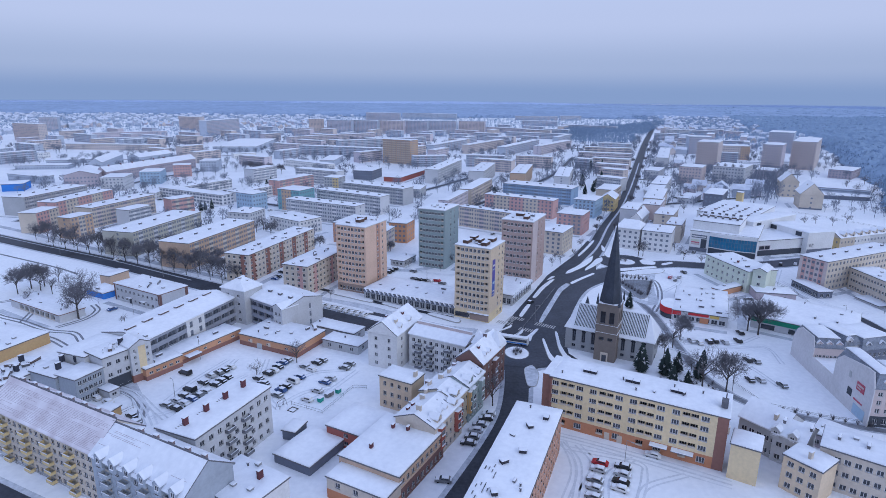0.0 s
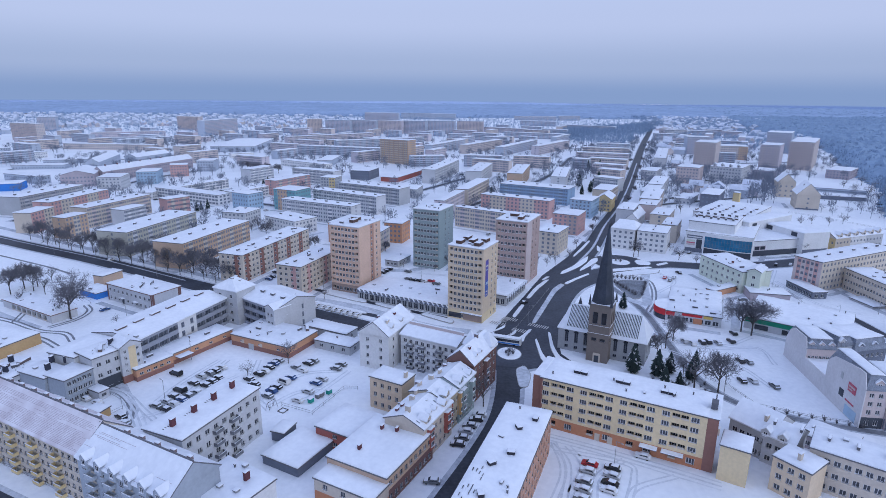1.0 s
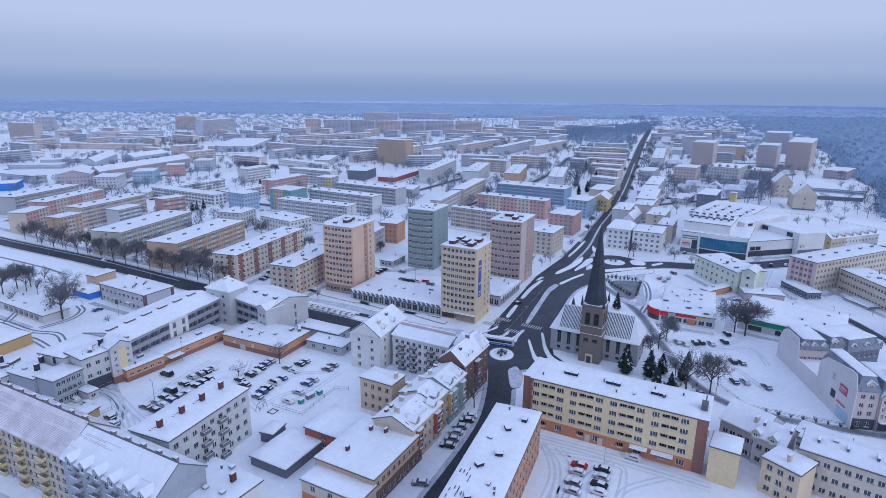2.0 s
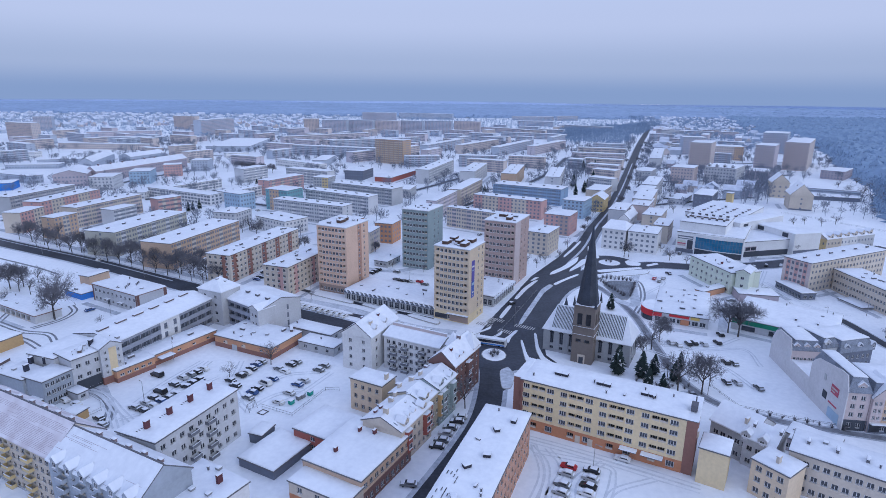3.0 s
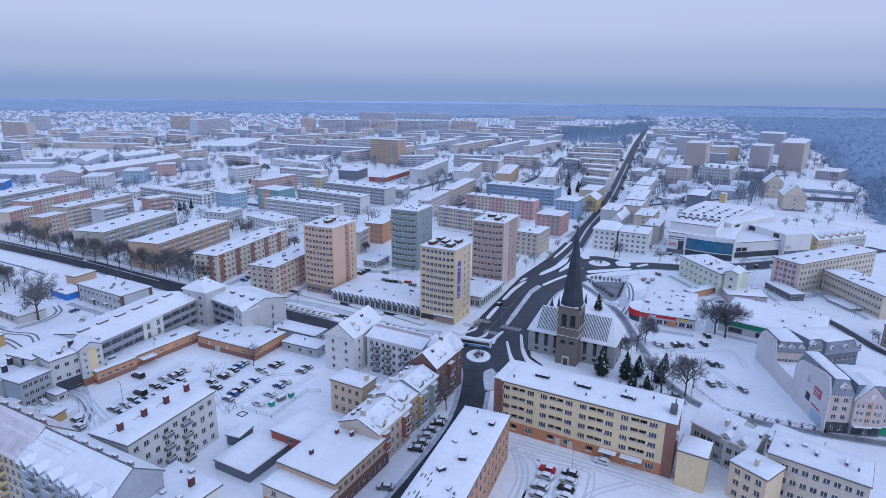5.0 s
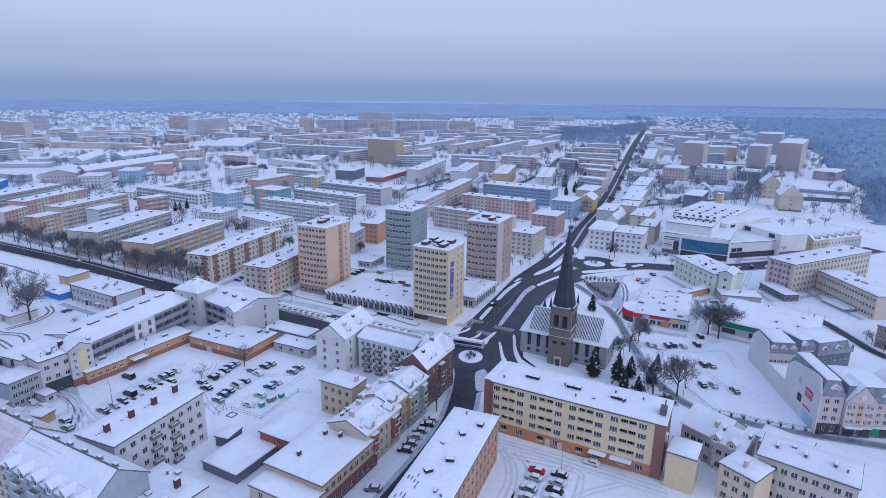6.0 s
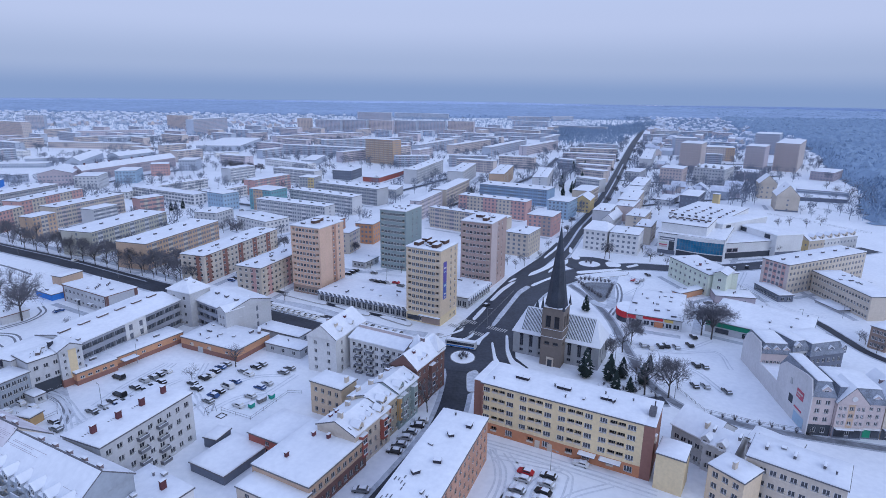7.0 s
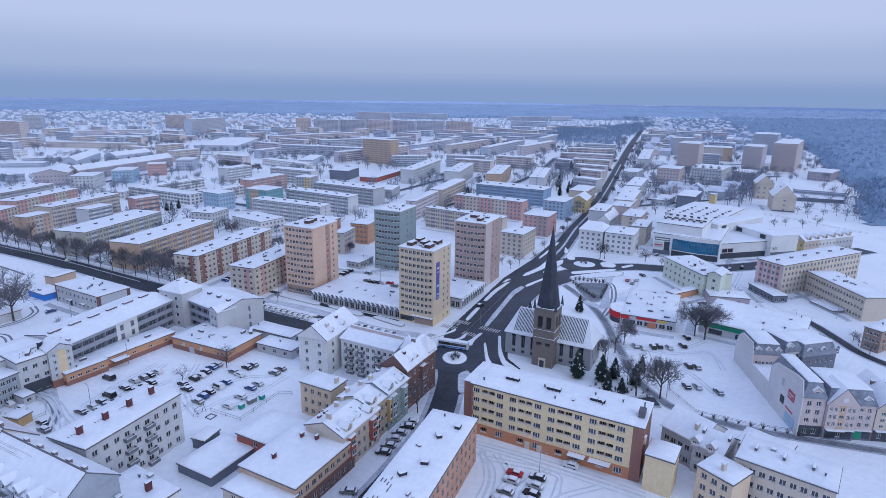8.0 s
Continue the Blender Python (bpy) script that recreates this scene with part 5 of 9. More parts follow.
canopy_roof("left", LAST[2] - 15.5, LAST[2] - 11.0, 2.9, 2.0), canopy_roof("left", LAST[2] - 10.0, LAST[2] - 4.5, 2.9, 2.0), panel("left", 16.5, 17.9, 0.05, 2.3, "beige", 0.05, "door"), panel("left", 20.0, 21.4, 0.05, 2.3, "beige", 0.05, "door")
block("beige and pink five-storey block end-on to the street", "apartment block", -61.9, 258.3, 70.0, 35.2, 13.8, 14.5, 5, "beige", front=11, left=4, stacks=row_of("vent", 3, 35.2, 13.8, "x"), stripes=[("left", 8.2, 11.0, "pink"), ("front", 5.0, 8.2, "pink"), ("front", 20.0, 23.0, "pink")])
block("beige and red-brown five-storey block", "apartment block", -95.9, 277.2, 72.0, 63.1, 14.1, 14.5, 5, "beige", front=19, left=4, stacks=row_of("vent", 5, 63.1, 14.1, "x"), stripes=[("front", 1.5 + 12.6 * k, 5.5 + 12.6 * k, "brick") for k in range(5)] + [("left", 9.0, 12.0, "brick")])
block("tan five-storey block with a snowy roof", "apartment block", -135.2, 298.9, 74.3, 60.6, 19.6, 14.5, 5, "tan", front=18, left=6, stacks=row_of("vent", 5, 60.6, 19.6, "x"), far=True)
block("grey-olive five-storey block among bare trees", "apartment block", -178.0, 322.6, 76.5, 62.5, 21.1, 14.5, 5, "olive", front=19, left=6, stacks=row_of("vent", 5, 62.5, 21.1, "x"), far=True)
block("pale two-storey office house with brown corner trims", "apartment block", -121.8, 235.8, 61.0, 14.6, 32.5, 8.0, 2, "palegrey", front=0, left=10, trim=wall("darkbrick"), stacks=[("pipe", 3 + 1.3 * i, 12 + (i * 5 % 4), 0) for i in range(7)])
panel("left", 0.05, 0.9, 0.05, 7.6, "darkbrick", 0.08, "corner_trim"), panel("left", LAST[2] - 0.9, LAST[2] - 0.05, 0.05, 7.6, "darkbrick", 0.08, "corner_trim"), panel("front", 0.05, 1.2, 0.05, 7.6, "darkbrick", 0.08, "corner_trim"), panel("front", LAST[1] - 1.6, LAST[1] - 0.05, 0.05, 7.6, "darkbrick", 0.08, "corner_trim"), canopy_roof("left", 10, 13, 2.7, 1.4), canopy_roof("left", 20, 23, 2.7, 1.4), panel("left", 10.6, 12.4, 0.05, 2.6, "dark", 0.05, "door")
block("pink and grey five-storey block", "apartment block", -270.9, 376.3, 87.0, 21.7, 12.5, 14.0, 5, "beige", front=7, left=4, stripes=[("front", 0, 12, "pink")], far=True)
block("peach and grey five-storey block", "apartment block", -239.0, 361.9, 74.1, 17.0, 10.5, 14.0, 5, "tan", front=5, left=3, far=True)
block("pale grey five-storey block under snow", "apartment block", -215.7, 388.8, 72.1, 19.8, 11.2, 14.0, 5, "palegrey", front=6, left=3, far=True)
block("long beige five-storey block", "apartment block", -243.6, 392.8, 73.4, 58.4, 14.3, 14.5, 5, "beige", front=18, left=4, stacks=row_of("vent", 5, 58.4, 14.3, "x"), far=True)
block("long pink five-storey block", "apartment block", -281.5, 411.8, 81.0, 59.3, 14.6, 14.5, 5, "pink", front=18, left=4, stacks=row_of("vent", 5, 59.3, 14.6, "x"), stripes=[("front", 10, 22, "beige"), ("front", 36, 48, "beige")], far=True)
block("long grey five-storey block", "apartment block", -317.3, 430.6, 79.7, 62.5, 19.9, 14.5, 5, "grey", front=19, left=6, stacks=row_of("vent", 5, 62.5, 19.9, "x"), far=True)
block("rose-red block of flats with balconies", "apartment block", -205.3, 430.5, 55.4, 18.7, 10.8, 14.0, 4, "pink", front=6, left=3, far=True)
block("long pale grey five-storey block", "apartment block", -61.8, 407.0, 63.8, 12.0, 64.1, 14.5, 5, "palegrey", front=4, left=19, stacks=row_of("vent", 6, 12.0, 64.1, "y"), far=True)
block("pale grey five-storey slab block", "apartment block", -48.5, 447.0, 59.0, 12.4, 66.7, 14.5, 5, "palegrey", front=4, left=20, stacks=row_of("vent", 6, 12.4, 66.7, "y"), far=True)
block("grey five-storey block with roof vents", "apartment block", -33.5, 486.2, 59.5, 16.2, 67.0, 14.5, 5, "grey", front=5, left=20, stacks=row_of("vent", 6, 16.2, 67.0, "y"), far=True)
block("tall orange slab block with loggias", "apartment block", -44.0, 774.4, 59.4, 18.3, 45.7, 32.0, 11, "tan", front=6, left=14, far=True)
block("beige five-storey block behind the towers", "apartment block", 64.7, 376.9, 56.4, 7.0, 62.2, 14.5, 5, "beige", front=2, left=19, stacks=row_of("vent", 6, 7.0, 62.2, "y"), far=True)
block("pink and grey five-storey block", "apartment block", 85.3, 435.6, 59.5, 11.9, 58.4, 14.5, 5, "pink", front=4, left=18, stacks=row_of("vent", 5, 11.9, 58.4, "y"), stripes=[("left", 8, 22, "beige"), ("left", 34, 46, "beige")], far=True)
block("sky-blue five-storey block with a snowy roof", "apartment block", 111.3, 492.8, 60.9, 20.9, 63.8, 14.5, 5, "blue", front=6, left=19, stacks=row_of("vent", 5, 20.9, 63.8, "y"), far=True)
block("pale grey five-storey block seen end-on", "apartment block", 42.8, 600.3, 76.6, 77.9, 16.4, 15.0, 5, "palegrey", front=24, left=5, stacks=row_of("vent", 4, 77.9, 16.4, "x"), far=True)
block("tan five-storey block standing end-on", "apartment block", 84.0, 586.4, 76.4, 79.4, 15.6, 15.0, 5, "tan", front=24, left=5, stacks=row_of("vent", 4, 79.4, 15.6, "x"), far=True)
block("pale grey block seen end-on", "apartment block", 124.1, 565.2, 75.2, 78.9, 14.6, 15.0, 5, "palegrey", front=24, left=4, stacks=row_of("vent", 4, 78.9, 14.6, "x"), far=True)
block("rose-grey five-storey school wing", "school wing", 190.3, 270.9, 25.7, 62.9, 14.1, 15.5, 5, "rose", front=22, left=4, stacks=row_of("vent", 6, 62.9, 14.1, "x"), name='school_wing', frontpaint='beige', ww=1.4, deep={}, stripes=[("left", 1.6, 3.6, "pink"), ("left", 6.0, 8.0, "pink"), ("left", 10.4, 12.4, "pink")], cols={"left": [(2.6, 1.4), (4.8, 1.3), (7.0, 1.4), (9.2, 1.3), (11.4, 1.4)], "front": [(2.0 + 2.8 * i, 1.35) for i in range(22)]}, far=True)
# white block in the yard
block("white four-storey block with metal balconies", "apartment block", -56.2, 118.9, 67.9, 27.4, 12.6, 14.5, 4, "palegrey", front=9, left=0, stacks=row_of("tall_chimney", 4, 27.4, 12.6, "x"), clutter=False, balc=[("front", i) for i in (3, 5)])
[seams(6, 1.0 + LAST[1] * q, 5.0 + LAST[1] * q, 7.2, 8.0, 14.5 + 0.37, 5, 90, 0.3) for q in (0.0, 0.25, 0.5)]
# school complex
block("long white school wing with open galleries under a snowy roof", "school wing", -99.9, 181.9, 70.7, 46.7, 19.8, 11.0, 3, "palegrey", front=10, left=0, stacks=[("long_vent", 3.0 + 7.6 * i, 9.9, 0) for i in range(6)], wh=2.25, sill=0.75, name='school_wing', bars=2, glass=GALLERYGLASS, parapet="gallery", cols={"front": [(2.45 + 4.64 * i, 4.4 if i not in (4, 5) else 1.6) for i in range(10)]}, deep={"front": [0, 1, 2, 3, 6, 7, 8, 9]}, stripes=[("front", 0.0, 18.5, "gallery"), ("front", 18.6, 27.9, "white"), ("front", 28.0, 46.7, "gallery")], roof="gable", rise=1.6)
block("white school stair block with a yellow bay over a gateway", "school wing", -105.7, 165.7, 57.9, 15.4, 10.0, 12.0, 3, "palegrey", front=5, left=0, name='school_wing', ww=1.5, stacks=[("dark_stack", 9, 5, 20), ("long_vent", 14, 6, 30), ("hatch", 17, 4, 10), ("hatch", 11, 7, 40), ("long_vent", 5, 4, 60)])
# no opening is cut: a flat dark panel paints the passage's shade
panel("front", 0.8, 11.0, 0.05, 4.2, "dark", 0.02, "gateway", "flat dark panel for the shaded gateway opening"), panel("front", 11.3, LAST[1] - 0.1, 0.05, 2.6, "brick", 0.06, "brick_base", "brown brick base")
seams(14, 2, LAST[1] - 2, 3, 8, 12.0 + 0.37, 4, 60)
block("white projecting stair tower with a yellow strip and snowy gable", "school tower", -100.2, 172.1, 53.4, 6.9, 8.0, 12.5, 4, "palegrey", front=0, left=0, name='school_tower', roof='gable', rise=2.0, along='y', ground=2.6, base='brick', gwin=False, cols={"front": [(1.5, 0.9), (5.6, 0.9)]}, stripes=[("front", 2.6, 5.0, "butter")])
block("white school stair tower with a hipped snowy roof", "school tower", -79.6, 222.5, 64.0, 10.3, 13.0, 14.5, 4, "palegrey", front=0, left=2, stacks=[("hatch", 4, 6, 0), ("hatch", 6, 4, 30), ("hatch", 8, 8, 0), ("low_vent", 6, 9, 10)], roof='gable', rise=4, hip=4.5, name='school_tower')
block("white school cross wing with open galleries", "school wing", -60.5, 212.2, 53.6, 19.6, 22.3, 11.0, 3, "palegrey", front=1, left=5, stacks=[("roof_unit", 6.5, 4.0 + 6.5 * i, 90) for i in range(3)] + [("low_vent", 12, 4, 0)], wh=2.25, sill=0.75, name='school_wing', bars=2, glass=GALLERYGLASS, parapet="gallery", cols={"left": [(2.3 + 4.4 * i, 4.15) for i in range(4)] + [(20.2, 2.4)], "front": [(5.0, 1.1), (13.0, 1.0)]}, deep={"left": [0, 1, 2, 3]}, stripes=[("left", 0.0, 17.9, "gallery")], roof="gable", rise=2.6, along="y")
block("white gabled bay at the corner of the school cross wing", "school wing", -61.3, 211.1, 53.6, 8.0, 5.4, 11.2, 3, "palegrey", front=0, left=2, ww=1.2, name="school_wing", roof="gable", rise=1.7, along="x")
block("plain white school wing behind the stair block", "school wing", -113.0, 168.4, 70.7, 16.0, 11.5, 11.2, 3, "palegrey", front=0, left=0, name="school_wing", clutter=False)
block("low orange and brick-red school hall with a snowy flat roof", "school hall", -50.9, 192.0, 65.0, 17.0, 27.6, 4.5, 1, "orange", front=0, left=3, base='brick', ground=1.8, gwin=False, sill=0.4, wh=0.7, name='school_hall', stacks=[("hatch", 8, 9, 20), ("vent", 14, 6, 0), ("pipe", 5, 14, 0), ("long_vent", 16, 4, 40)])
panel("left", 8.5, 11.0, 0.05, 2.3, "grey", 0.05, "door"), panel("left", 5.2, 6.4, 1.9, 3.3, "beige", 0.15, "vent_box"), panel("left", 14.0, 15.2, 1.9, 3.3, "beige", 0.15, "vent_box")
block("low orange school corridor with a snowy flat roof", "school hall", -90.5, 186.1, 59.6, 26.2, 9.0, 4.2, 1, "orange", front=4, left=0, base='brick', ground=1.6, gwin=False, name='school_hall', sill=0.4, wh=0.8)
canopy_roof("front", 1.0, 6.5, 2.7, 3.0)
block("low orange school annex with a snowy flat roof", "school hall", -96.6, 173.5, 58.0, 13.3, 9.0, 4.4, 1, "orange", front=5, left=0, base='brick', ground=1.6, gwin=False, name='school_hall', sill=0.4, wh=0.9, stacks=[("vent", 8, 5, 0)])
block("low grey garage with a snowy flat roof", "garage", -29.1, 194.9, 65.5, 7.2, 15.9, 3.5, 1, "grey", front=1, left=3, name='garage')
block("low grey outbuilding beside the street", "garage", -32.4, 206.4, 63.9, 7.6, 20.3, 3.5, 1, "grey", front=1, left=3, name='garage')
block("grey-blue three-storey house with a snowy lean-to roof", "house", -109.4, 157.2, 67.3, 9.4, 9.0, 9.0, 3, "bluegrey", front=5, left=0, name='house')
block("grey-blue house with dark roof chimneys under snow", "house", -117.0, 159.4, 67.3, 7.9, 12.0, 8.5, 3, "bluegrey", front=4, left=0, name='house', stacks=[("dark_stack", 4, 4, 0), ("dark_stack", 8, 8, 20), ("dark_stack", 10, 4, 0)])
block("pale workshop with roof machinery under snow", "workshop", -131.9, 155.3, 66.2, 17.0, 13.0, 7.5, 2, "palegrey", front=8, left=0, name='workshop', stacks=[(("vent", "dark_stack", "long_vent")[i % 3], 1.5 + 1.7 * i, 2.5 + (i * 5 % 9), 25 * i) for i in range(9)])
seams(24, 4, LAST[1] - 3, 3, 9, 7.5 + 0.37, 6, 60)
block("low ochre hall with a blank wall", "hall", -156.9, 181.4, 69.0, 23.2, 30.0, 4.5, 1, "ochre", front=0, left=0, name='hall')
block("small ochre utility house with a snowy roof", "utility house", -163.4, 270.5, 68.5, 11.2, 6.6, 5.0, 1, "tan", front=0, left=0, name='utility_house')
block("bright blue storage shed with a snowy roof", "shed", -155.5, 250.9, 60.4, 8.9, 13.6, 3.0, 1, "bluepaint", front=0, left=0, name='shed')
block("long low garages with wide dark bays", "garage", -157.2, 222.2, 61.0, 10.5, 39.0, 3.6, 1, "palegrey", front=0, left=7, cols={"left": [(9.0 + 4.1 * i, 3.1) for i in range(7)]}, deep={"left": [0, 1, 2, 3, 4, 5, 6]}, wh=2.6, sill=0.2, name='garage', trim=wall("darkbrick"))
# podiums between the towers
block("low shop podium with a snowy roof and arcade front", "shop", 7.7, 234.6, 64.0, 20.8, 47.8, 5.0, 1, "grey", front=4, left=16, ww=2.2, wh=2.8, sill=0.5, name='shop')
pleats("left", 20, 4.0)
block("low shop pavilion with pleated eaves", "shop", 33.7, 247.5, 63.0, 26.3, 15.5, 5.0, 1, "grey", front=10, left=6, ww=2.4, wh=2.8, sill=0.5, name='shop')
pleats("front", 11, 4.0)
block("small grey pavilion under snow", "shop", -20.3, 306.4, 64.3, 14.2, 8.2, 3.5, 1, "grey", front=3, left=3, name='shop')
# street of old houses
block("white gabled town house with a steep snowy roof", "town house", -13.6, 182.5, 66.8, 19.5, 11.6, 13.0, 4, "white", front=3, left=2, roof='gable', rise=4.5, along='x', ww=1.2, name='town_house', stacks=[("pale_chimney", 5, 3, 0), ("chimney", 9, 9, 0), ("chimney", 12, 4, 0)], dormers=[(5.0, 0.9, 13.6, 0, 2.0), (12.0, 0.9, 13.6, 0, 2.0)])
block("white town house with balconies and a long snowy roof", "town house", 9.7, 177.1, 62.0, 10.1, 22.0, 12.0, 4, "white", front=0, left=9, roof='gable', rise=1.8, along='y', ww=1.3, name='town_house', balc=[("left", i) for i in (1, 3, 6)])
bm = bmesh.new()
box(bm, 5.6, 0.2, 13.2, 5.9, 21.8, 15.0), box(bm, 5.5, 0.1, 15.0, 6.0, 21.9, 15.2, 1)
part("party_wall", bm, [wall("rose"), ROOFSNOW], LAST[0], "pinkish raised party wall")
block("dark brick corner house with snowy gables", "town house", 14.6, 161.5, 62.0, 17.9, 9.2, 13.0, 4, "darkbrick", front=6, left=3, roof='gable', rise=4.2, along='x', ww=1.2, name='town_house', stacks=[("dull_chimney", 11.5, 4.6, 90), ("chimney", 4, 3.4, 0)], dormers=[(4.2, 0.9, 13.5, 0, 1.7), (7.2, 0.9, 13.5, 0, 1.7)])
pointed_roof(15.6, 2.2, 4.6, 13.0, 5.6, "darkbrick"), pointed_roof(13.2, 7.4, 3.6, 13.0, 5.4, "darkbrick")
bay(9.0, 2.8, 3.4, 11.5, "darkbrick")
block("grey-green town house with dormers and a snowy roof", "town house", 9.9, 150.3, 62.0, 10.7, 10.3, 11.5, 4, "sage", front=5, left=0, roof='gable', rise=2.4, along='x', ww=1.1, name='town_house', dormers=[(2.2, 0.3, 11.4, 0, 2.4), (8.3, 0.3, 11.1, 0, 2.1)], stacks=[("pale_chimney", 3, 8, 0), ("dull_chimney", 9, 9.5, 90), ("pipe", 6, 10, 0), ("hatch", 11, 9, 0)])
bay(2.2, 2.6, 3.2, 10.5, "sage"), bay(8.2, 2.6, 3.2, 10.5, "sage"), bare_slates(11.5, 2.4, 5, 1)
block("pale yellow three-storey rear house with a snowy roof", "town house", -7.0, 154.1, 62.0, 7.4, 11.5, 10.5, 3, "cream", front=0, left=4, ww=1.2, name='town_house', stacks=[("pale_chimney", 4, 1, 0)])
block("ochre and red town house with gabled dormers", "town house", 5.9, 143.6, 62.0, 10.9, 11.5, 11.0, 3, "khaki", front=5, left=0, roof='gable', rise=2.2, along='x', ww=1.1, name='town_house', stripes=[("front", 0, 3.2, "red"), ("front", 9, 12, "red")], dormers=[(2.0, 0.3, 10.8, 0, 2.3), (5.4, 1.0, 11.2, 0, 1.2), (9.0, 0.3, 10.7, 0, 1.9)], stacks=[("pale_chimney", 3, 10, 0), ("pale_chimney", 7, 8.5, 90), ("pipe", 9, 10, 0), ("dull_chimney", 5, 12, 0)])
bay(2.0, 2.6, 3.0, 10.0, "red"), bay(9.0, 2.6, 3.0, 10.0, "ochre"), bare_slates(11.0, 2.2, 5, 2)
block("grey and beige town house with bay windows and dormers", "town house", 0.4, 131.1, 62.0, 15.8, 12.1, 10.0, 3, "beige", front=6, left=0, roof='gable', rise=2.6, along='x', ww=1.1, name='town_house', dormers=[(3.0, 0.3, 9.8, 0, 2.4), (6.4, 1.6, 10.5, 0, 1.2), (8.8, 1.3, 10.4, 0, 1.3), (12.5, 0.3, 9.9, 0, 2.1)], stacks=[("chimney", 3, 10, 0), ("chimney", 5.5, 10, 0), ("pale_chimney", 9, 9, 90), ("pale_chimney", 13, 10, 0), ("pipe", 7, 12, 0), ("pale_chimney", 2, 6, 90), ("low_vent", 10, 5, 30), ("hatch", 13.5, 6, 0)])
bay(3.0, 2.6, 3.0, 9.2, "red"), bay(12.5, 2.6, 3.0, 9.2, "red"), bare_slates(10.0, 2.6, 9, 3)
block("flat-roofed shop house with arched street front", "shop house", -7.6, 114.5, 62.0, 21.8, 17.5, 8.0, 1, "tan", front=9, left=0, clutter=False, ground=4.0, base='darkbrick', basefaces=('front',), ww=1.5, name='shop_house', stacks=[("chimney", 6, 12, 0), ("chimney", 16, 12, 0), ("chimney", 17, 8, 0)])
block("beige yard house with a snowy flat roof", "shop house", -10.3, 109.4, 62.0, 6.5, 16.8, 6.0, 1, "beige", front=0, left=3, ground=2.6, base="terracotta", gwin=False, clutter=False, name='shop_house')
block("dark grey metal hall with a snowy flat roof", "hall", -31.1, 125.0, 62.0, 14.9, 12.0, 2.7, 1, "slate", front=0, left=0, name='hall', clutter=False)
block("red brick yard building with a snowy roof", "yard building", -18.2, 133.8, 62.0, 13.4, 13.0, 5.5, 2, "red", front=0, left=1, clutter=False, name='yard_building')
block("small dark shed with a snowy roof", "shed", -38.5, 139.8, 71.2, 5.9, 4.1, 3.0, 1, "slate", front=0, left=0, name='shed')
block("salmon four-storey block with a long snowy flat roof", "apartment block", 6.4, 66.6, 68.3, 75.3, 12.3, 12.5, 4, "salmon", front=24, left=0, ww=1.3, stacks=[(("dark_vent", "dark_vent", "low_vent")[i % 3], 75.3 - 6 - 5.5 * i, 3.0 + (i * 3 % 7), 35 * i) for i in range(11)])
bm = bmesh.new()
rnd = random.Random(9)
for i in range(60):
    u, v = rnd.uniform(2, LAST[1] * 0.62), LAST[2] - 1.0 - 0.9 * rnd.randint(0, 3)
    bare_strip(bm, pose(u, v, 12.5 + 0.37, 0, 0, rnd.uniform(-3, 3)), 0.55)
tagged(part("bare_seams", bm, TRIM, LAST[0]), kind="stuff")
# shops and halls
block("low grey-brown annex with two small windows", "annex", 167.5, 255.2, 78.8, 10.2, 17.4, 4.0, 1, "mauve", front=0, left=2, name='annex')
block("low brick-orange outbuilding under snow", "outbuilding", 135.8, 263.3, 29.0, 20.2, 4.7, 3.0, 1, "orange", front=0, left=0, name='outbuilding')
block("pale green three-storey house with snowy roof", "house", 150.6, 268.2, 11.9, 16.2, 32.6, 11.0, 3, "palegreen", front=0, left=8, ww=1.3, name='house', ground=0, stacks=[("vent", 4, 6, 0), ("chimney", 5, 14, 0)])
block("beige three-storey school wing with rows of windows", "school wing", 208.2, 238.9, 2.6, 14.0, 38.3, 11.0, 3, "beige", front=0, left=20, ww=1.2, name='school_wing')
block("row of small gabled town houses, beige and white", "town house", 248.0, 347.6, 21.7, 44.7, 9.4, 8.5, 2, "beige", front=14, left=3, roof='gable', rise=3, along='x', ww=1.1, name='town_house', stripes=[("front", 14, 28, "white"), ("front", 28, 60, "palegrey"), ("left", 0, 10, "yellow")], far=True, dormers=[(4.5 + 7.2 * i, 0.2, 8.2, 0, 3.4) for i in range(6)])
block("pale town house with a mansard roof", "town house", 144.2, 187.7, 13.2, 7.0, 14.0, 8.6, 3, "palegrey", front=3, left=0, ww=1.2, name='town_house', roof='mansard', rise=3.4, dormers=[(2.2, 0.3, 8.9, 0, 2.4)])
block("slate-grey town house with a dark mansard front", "town house", 150.7, 187.8, 14.6, 14.7, 14.0, 6.8, 2, "slate", front=6, left=0, ww=1.2, name='town_house', roof='mansard', rise=4.2, dormers=[(3.0 + 6.0 * i, 0.3, 7.1, 0, 2.2) for i in range(3)])
block("old grey house with a steep snowy roof", "house", 91.3, 133.0, 36.1, 12.1, 11.0, 8.0, 2, "grey", front=0, left=5, roof='gable', rise=4, along='y', name='house', stacks=[("pale_chimney", 3, 3, 0)])
block("cream house with a blank side wall and snowy roof", "house", 80.4, 122.7, 57.7, 7.6, 6.7, 10.0, 3, "butter", front=0, left=0, name='house', stacks=[("pale_chimney", 4, 8, 0)], clutter=False)
# church
church(77.1, 188.6, 62.0, 13.5, 31.9, 8.5, 7.6)
